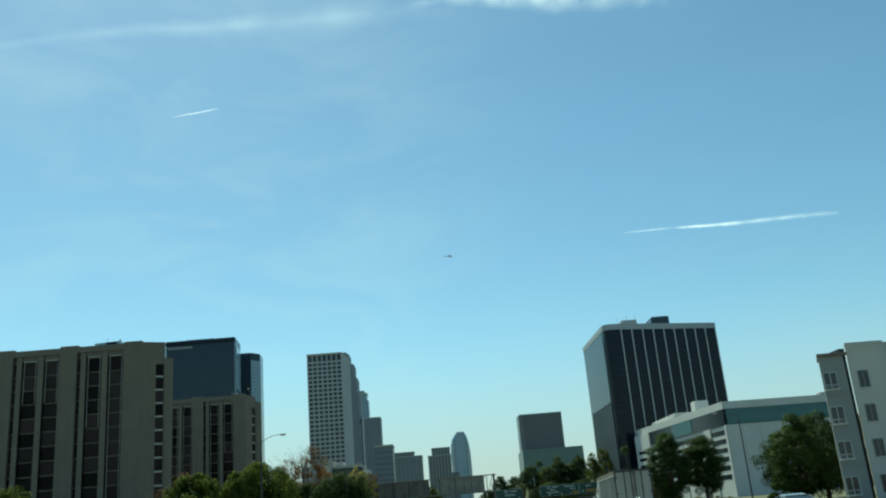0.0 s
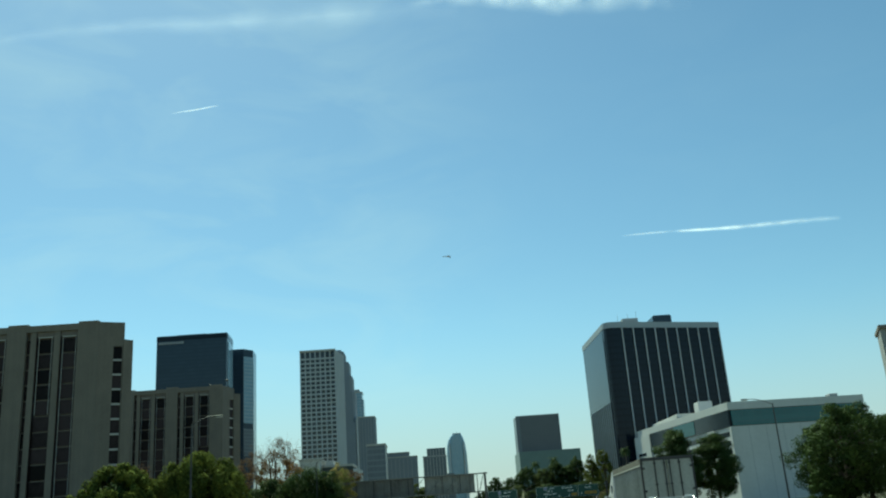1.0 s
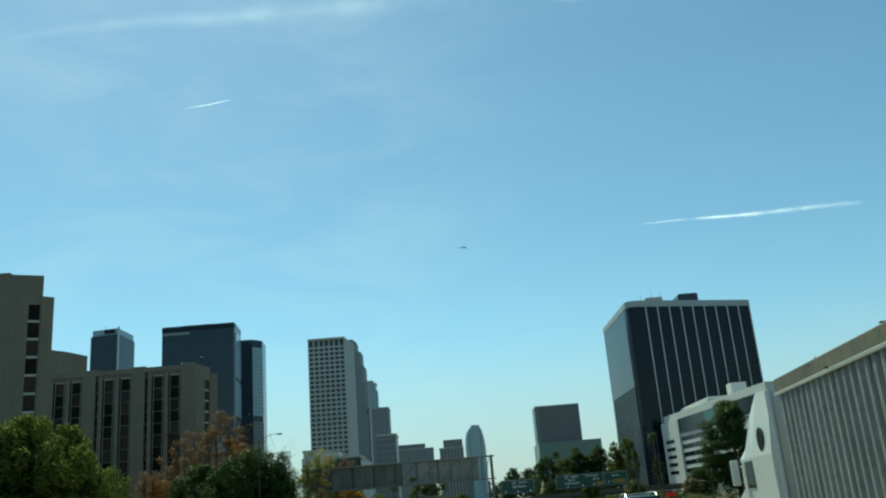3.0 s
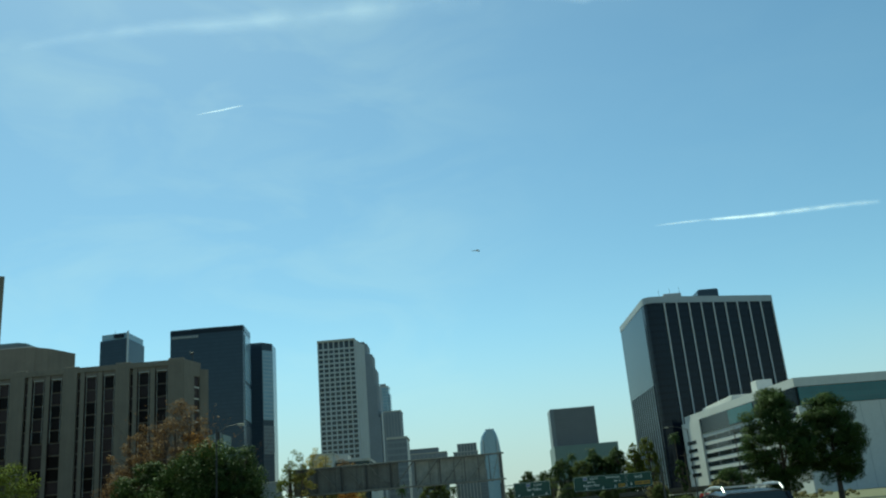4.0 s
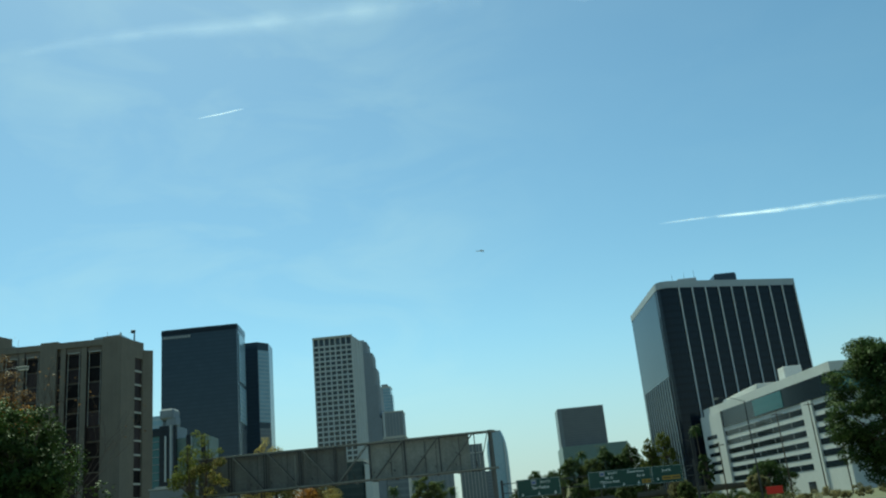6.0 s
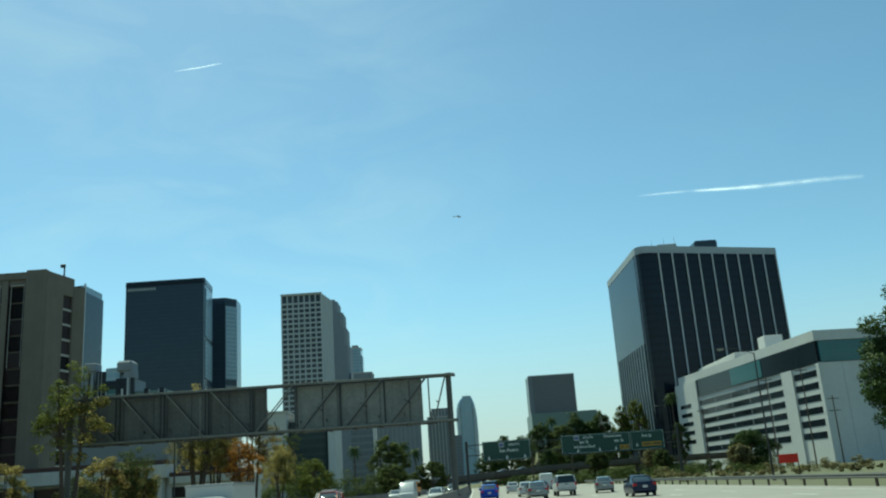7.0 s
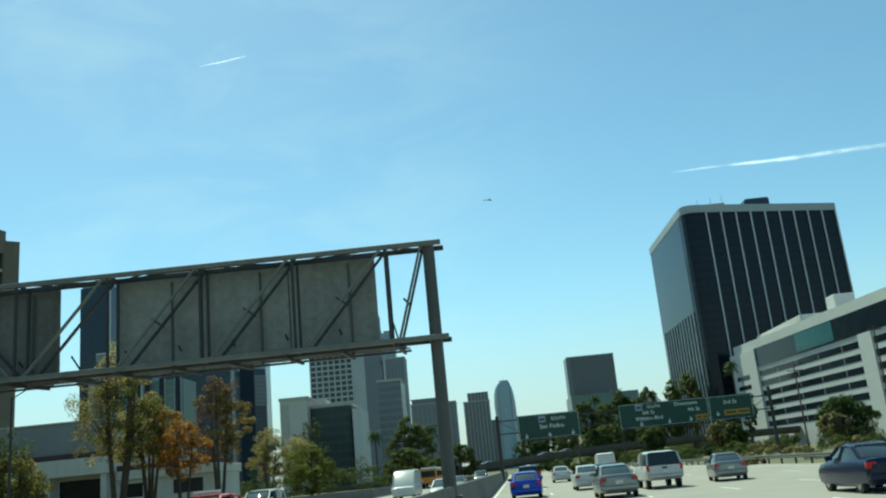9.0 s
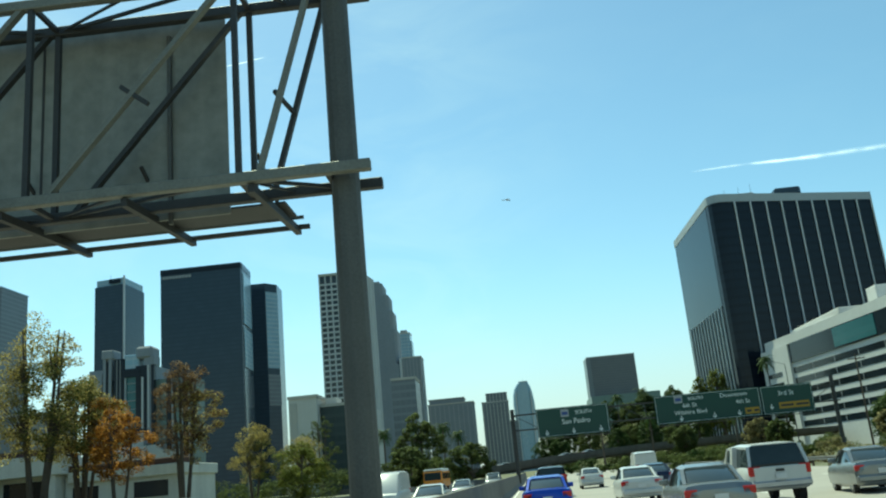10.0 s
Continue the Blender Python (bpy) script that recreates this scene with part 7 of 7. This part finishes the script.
def ribbon(name, a_, b_, dist, width, material, label, sag=0.0, n=24):
    """Ice-vapour trail between two sky directions, facing the viewer, slightly wavering."""
    rng = random.Random(7)
    eye = Vector((5, 90, 1.7))
    A, B = eye + Vector(a_).normalized() * dist, eye + Vector(b_).normalized() * dist
    vs, fs, uv = [], [], []
    for k in range(n + 1):
        s = k / n
        p = A.lerp(B, s)
        across = (B - A).cross(p - eye).normalized()
        w = width * (0.35 + 0.65 * min(1, s * 1.6)) * (1 + 0.12 * rng.uniform(-1, 1))
        p = p + across * (sag * math.sin(s * math.pi) + width * 0.1 * math.sin(s * 9))
        vs += [p - across * w / 2, p + across * w / 2]
        uv += [(s, 0.0), (s, 1.0)]
    for k in range(n):
        fs.append((2 * k, 2 * k + 2, 2 * k + 3, 2 * k + 1))
    me = bpy.data.meshes.new(name)
    me.from_pydata(vs, [], fs)
    lay = me.uv_layers.new(name="UVMap")
    for lp in me.loops:
        lay.data[lp.index].uv = uv[lp.vertex_index]
    me.materials.append(material)
    ob = new(name, me)
    ob.visible_shadow = False
    return tagged(ob, label, "contrail", kind="stuff")


ribbon("contrail", (0.2295, 0.9265, 0.2958), (0.447, 0.851, 0.2767), 4500, 30, VAPOUR_THIN, "straight white aircraft contrail in a blue sky")
ribbon("contrail", (-0.266, 0.8537, 0.4468), (-0.216, 0.862, 0.4577), 4500, 9, VAPOUR_THIN, "short thin white aircraft contrail")
ribbon("contrail", (0.0, 0.8335, 0.5530), (0.31, 0.796, 0.5200), 4600, 170, VAPOUR_WIDE, "broad spreading white contrail", 20)
ribbon("contrail", (-0.42, 0.762, 0.492), (0.06, 0.836, 0.543), 4600, 150, VAPOUR_FAINT, "faint spreading old contrail", 30)


def airliner():
    m = look(Vector((0.03, 0.957, 0.288)) * 3600, (-3000, 3300, 1036))
    t = thing("airliner", 0, 0, 0, "small distant airliner in flight", "airplane")
    t.matrix_basis = m
    part("fuselage", rod(rod(nb(), (0, 0, -16), (0, 0, 14), 1.5, 1.5, 10), (0, 0, -16), (0, 0, -20), 1.5, 0.3, 10), PAINT_WHITE, t)
    for sg in (-1, 1):
        part("wing", prism(nb(), [(0, -4), (sg * 16, 6), (sg * 16, 8.5), (0, 4)], -0.2, 0.2), PAINT_SILVER, t).rotation_euler = (radians(90), 0, 0)
    part("tail_fin", prism(nb(), [(0, 9), (0.01, 14), (0.4, 14), (0.4, 9)], 1, 6), PAINT_SILVER, t).rotation_euler = (radians(90), 0, 0)


airliner()
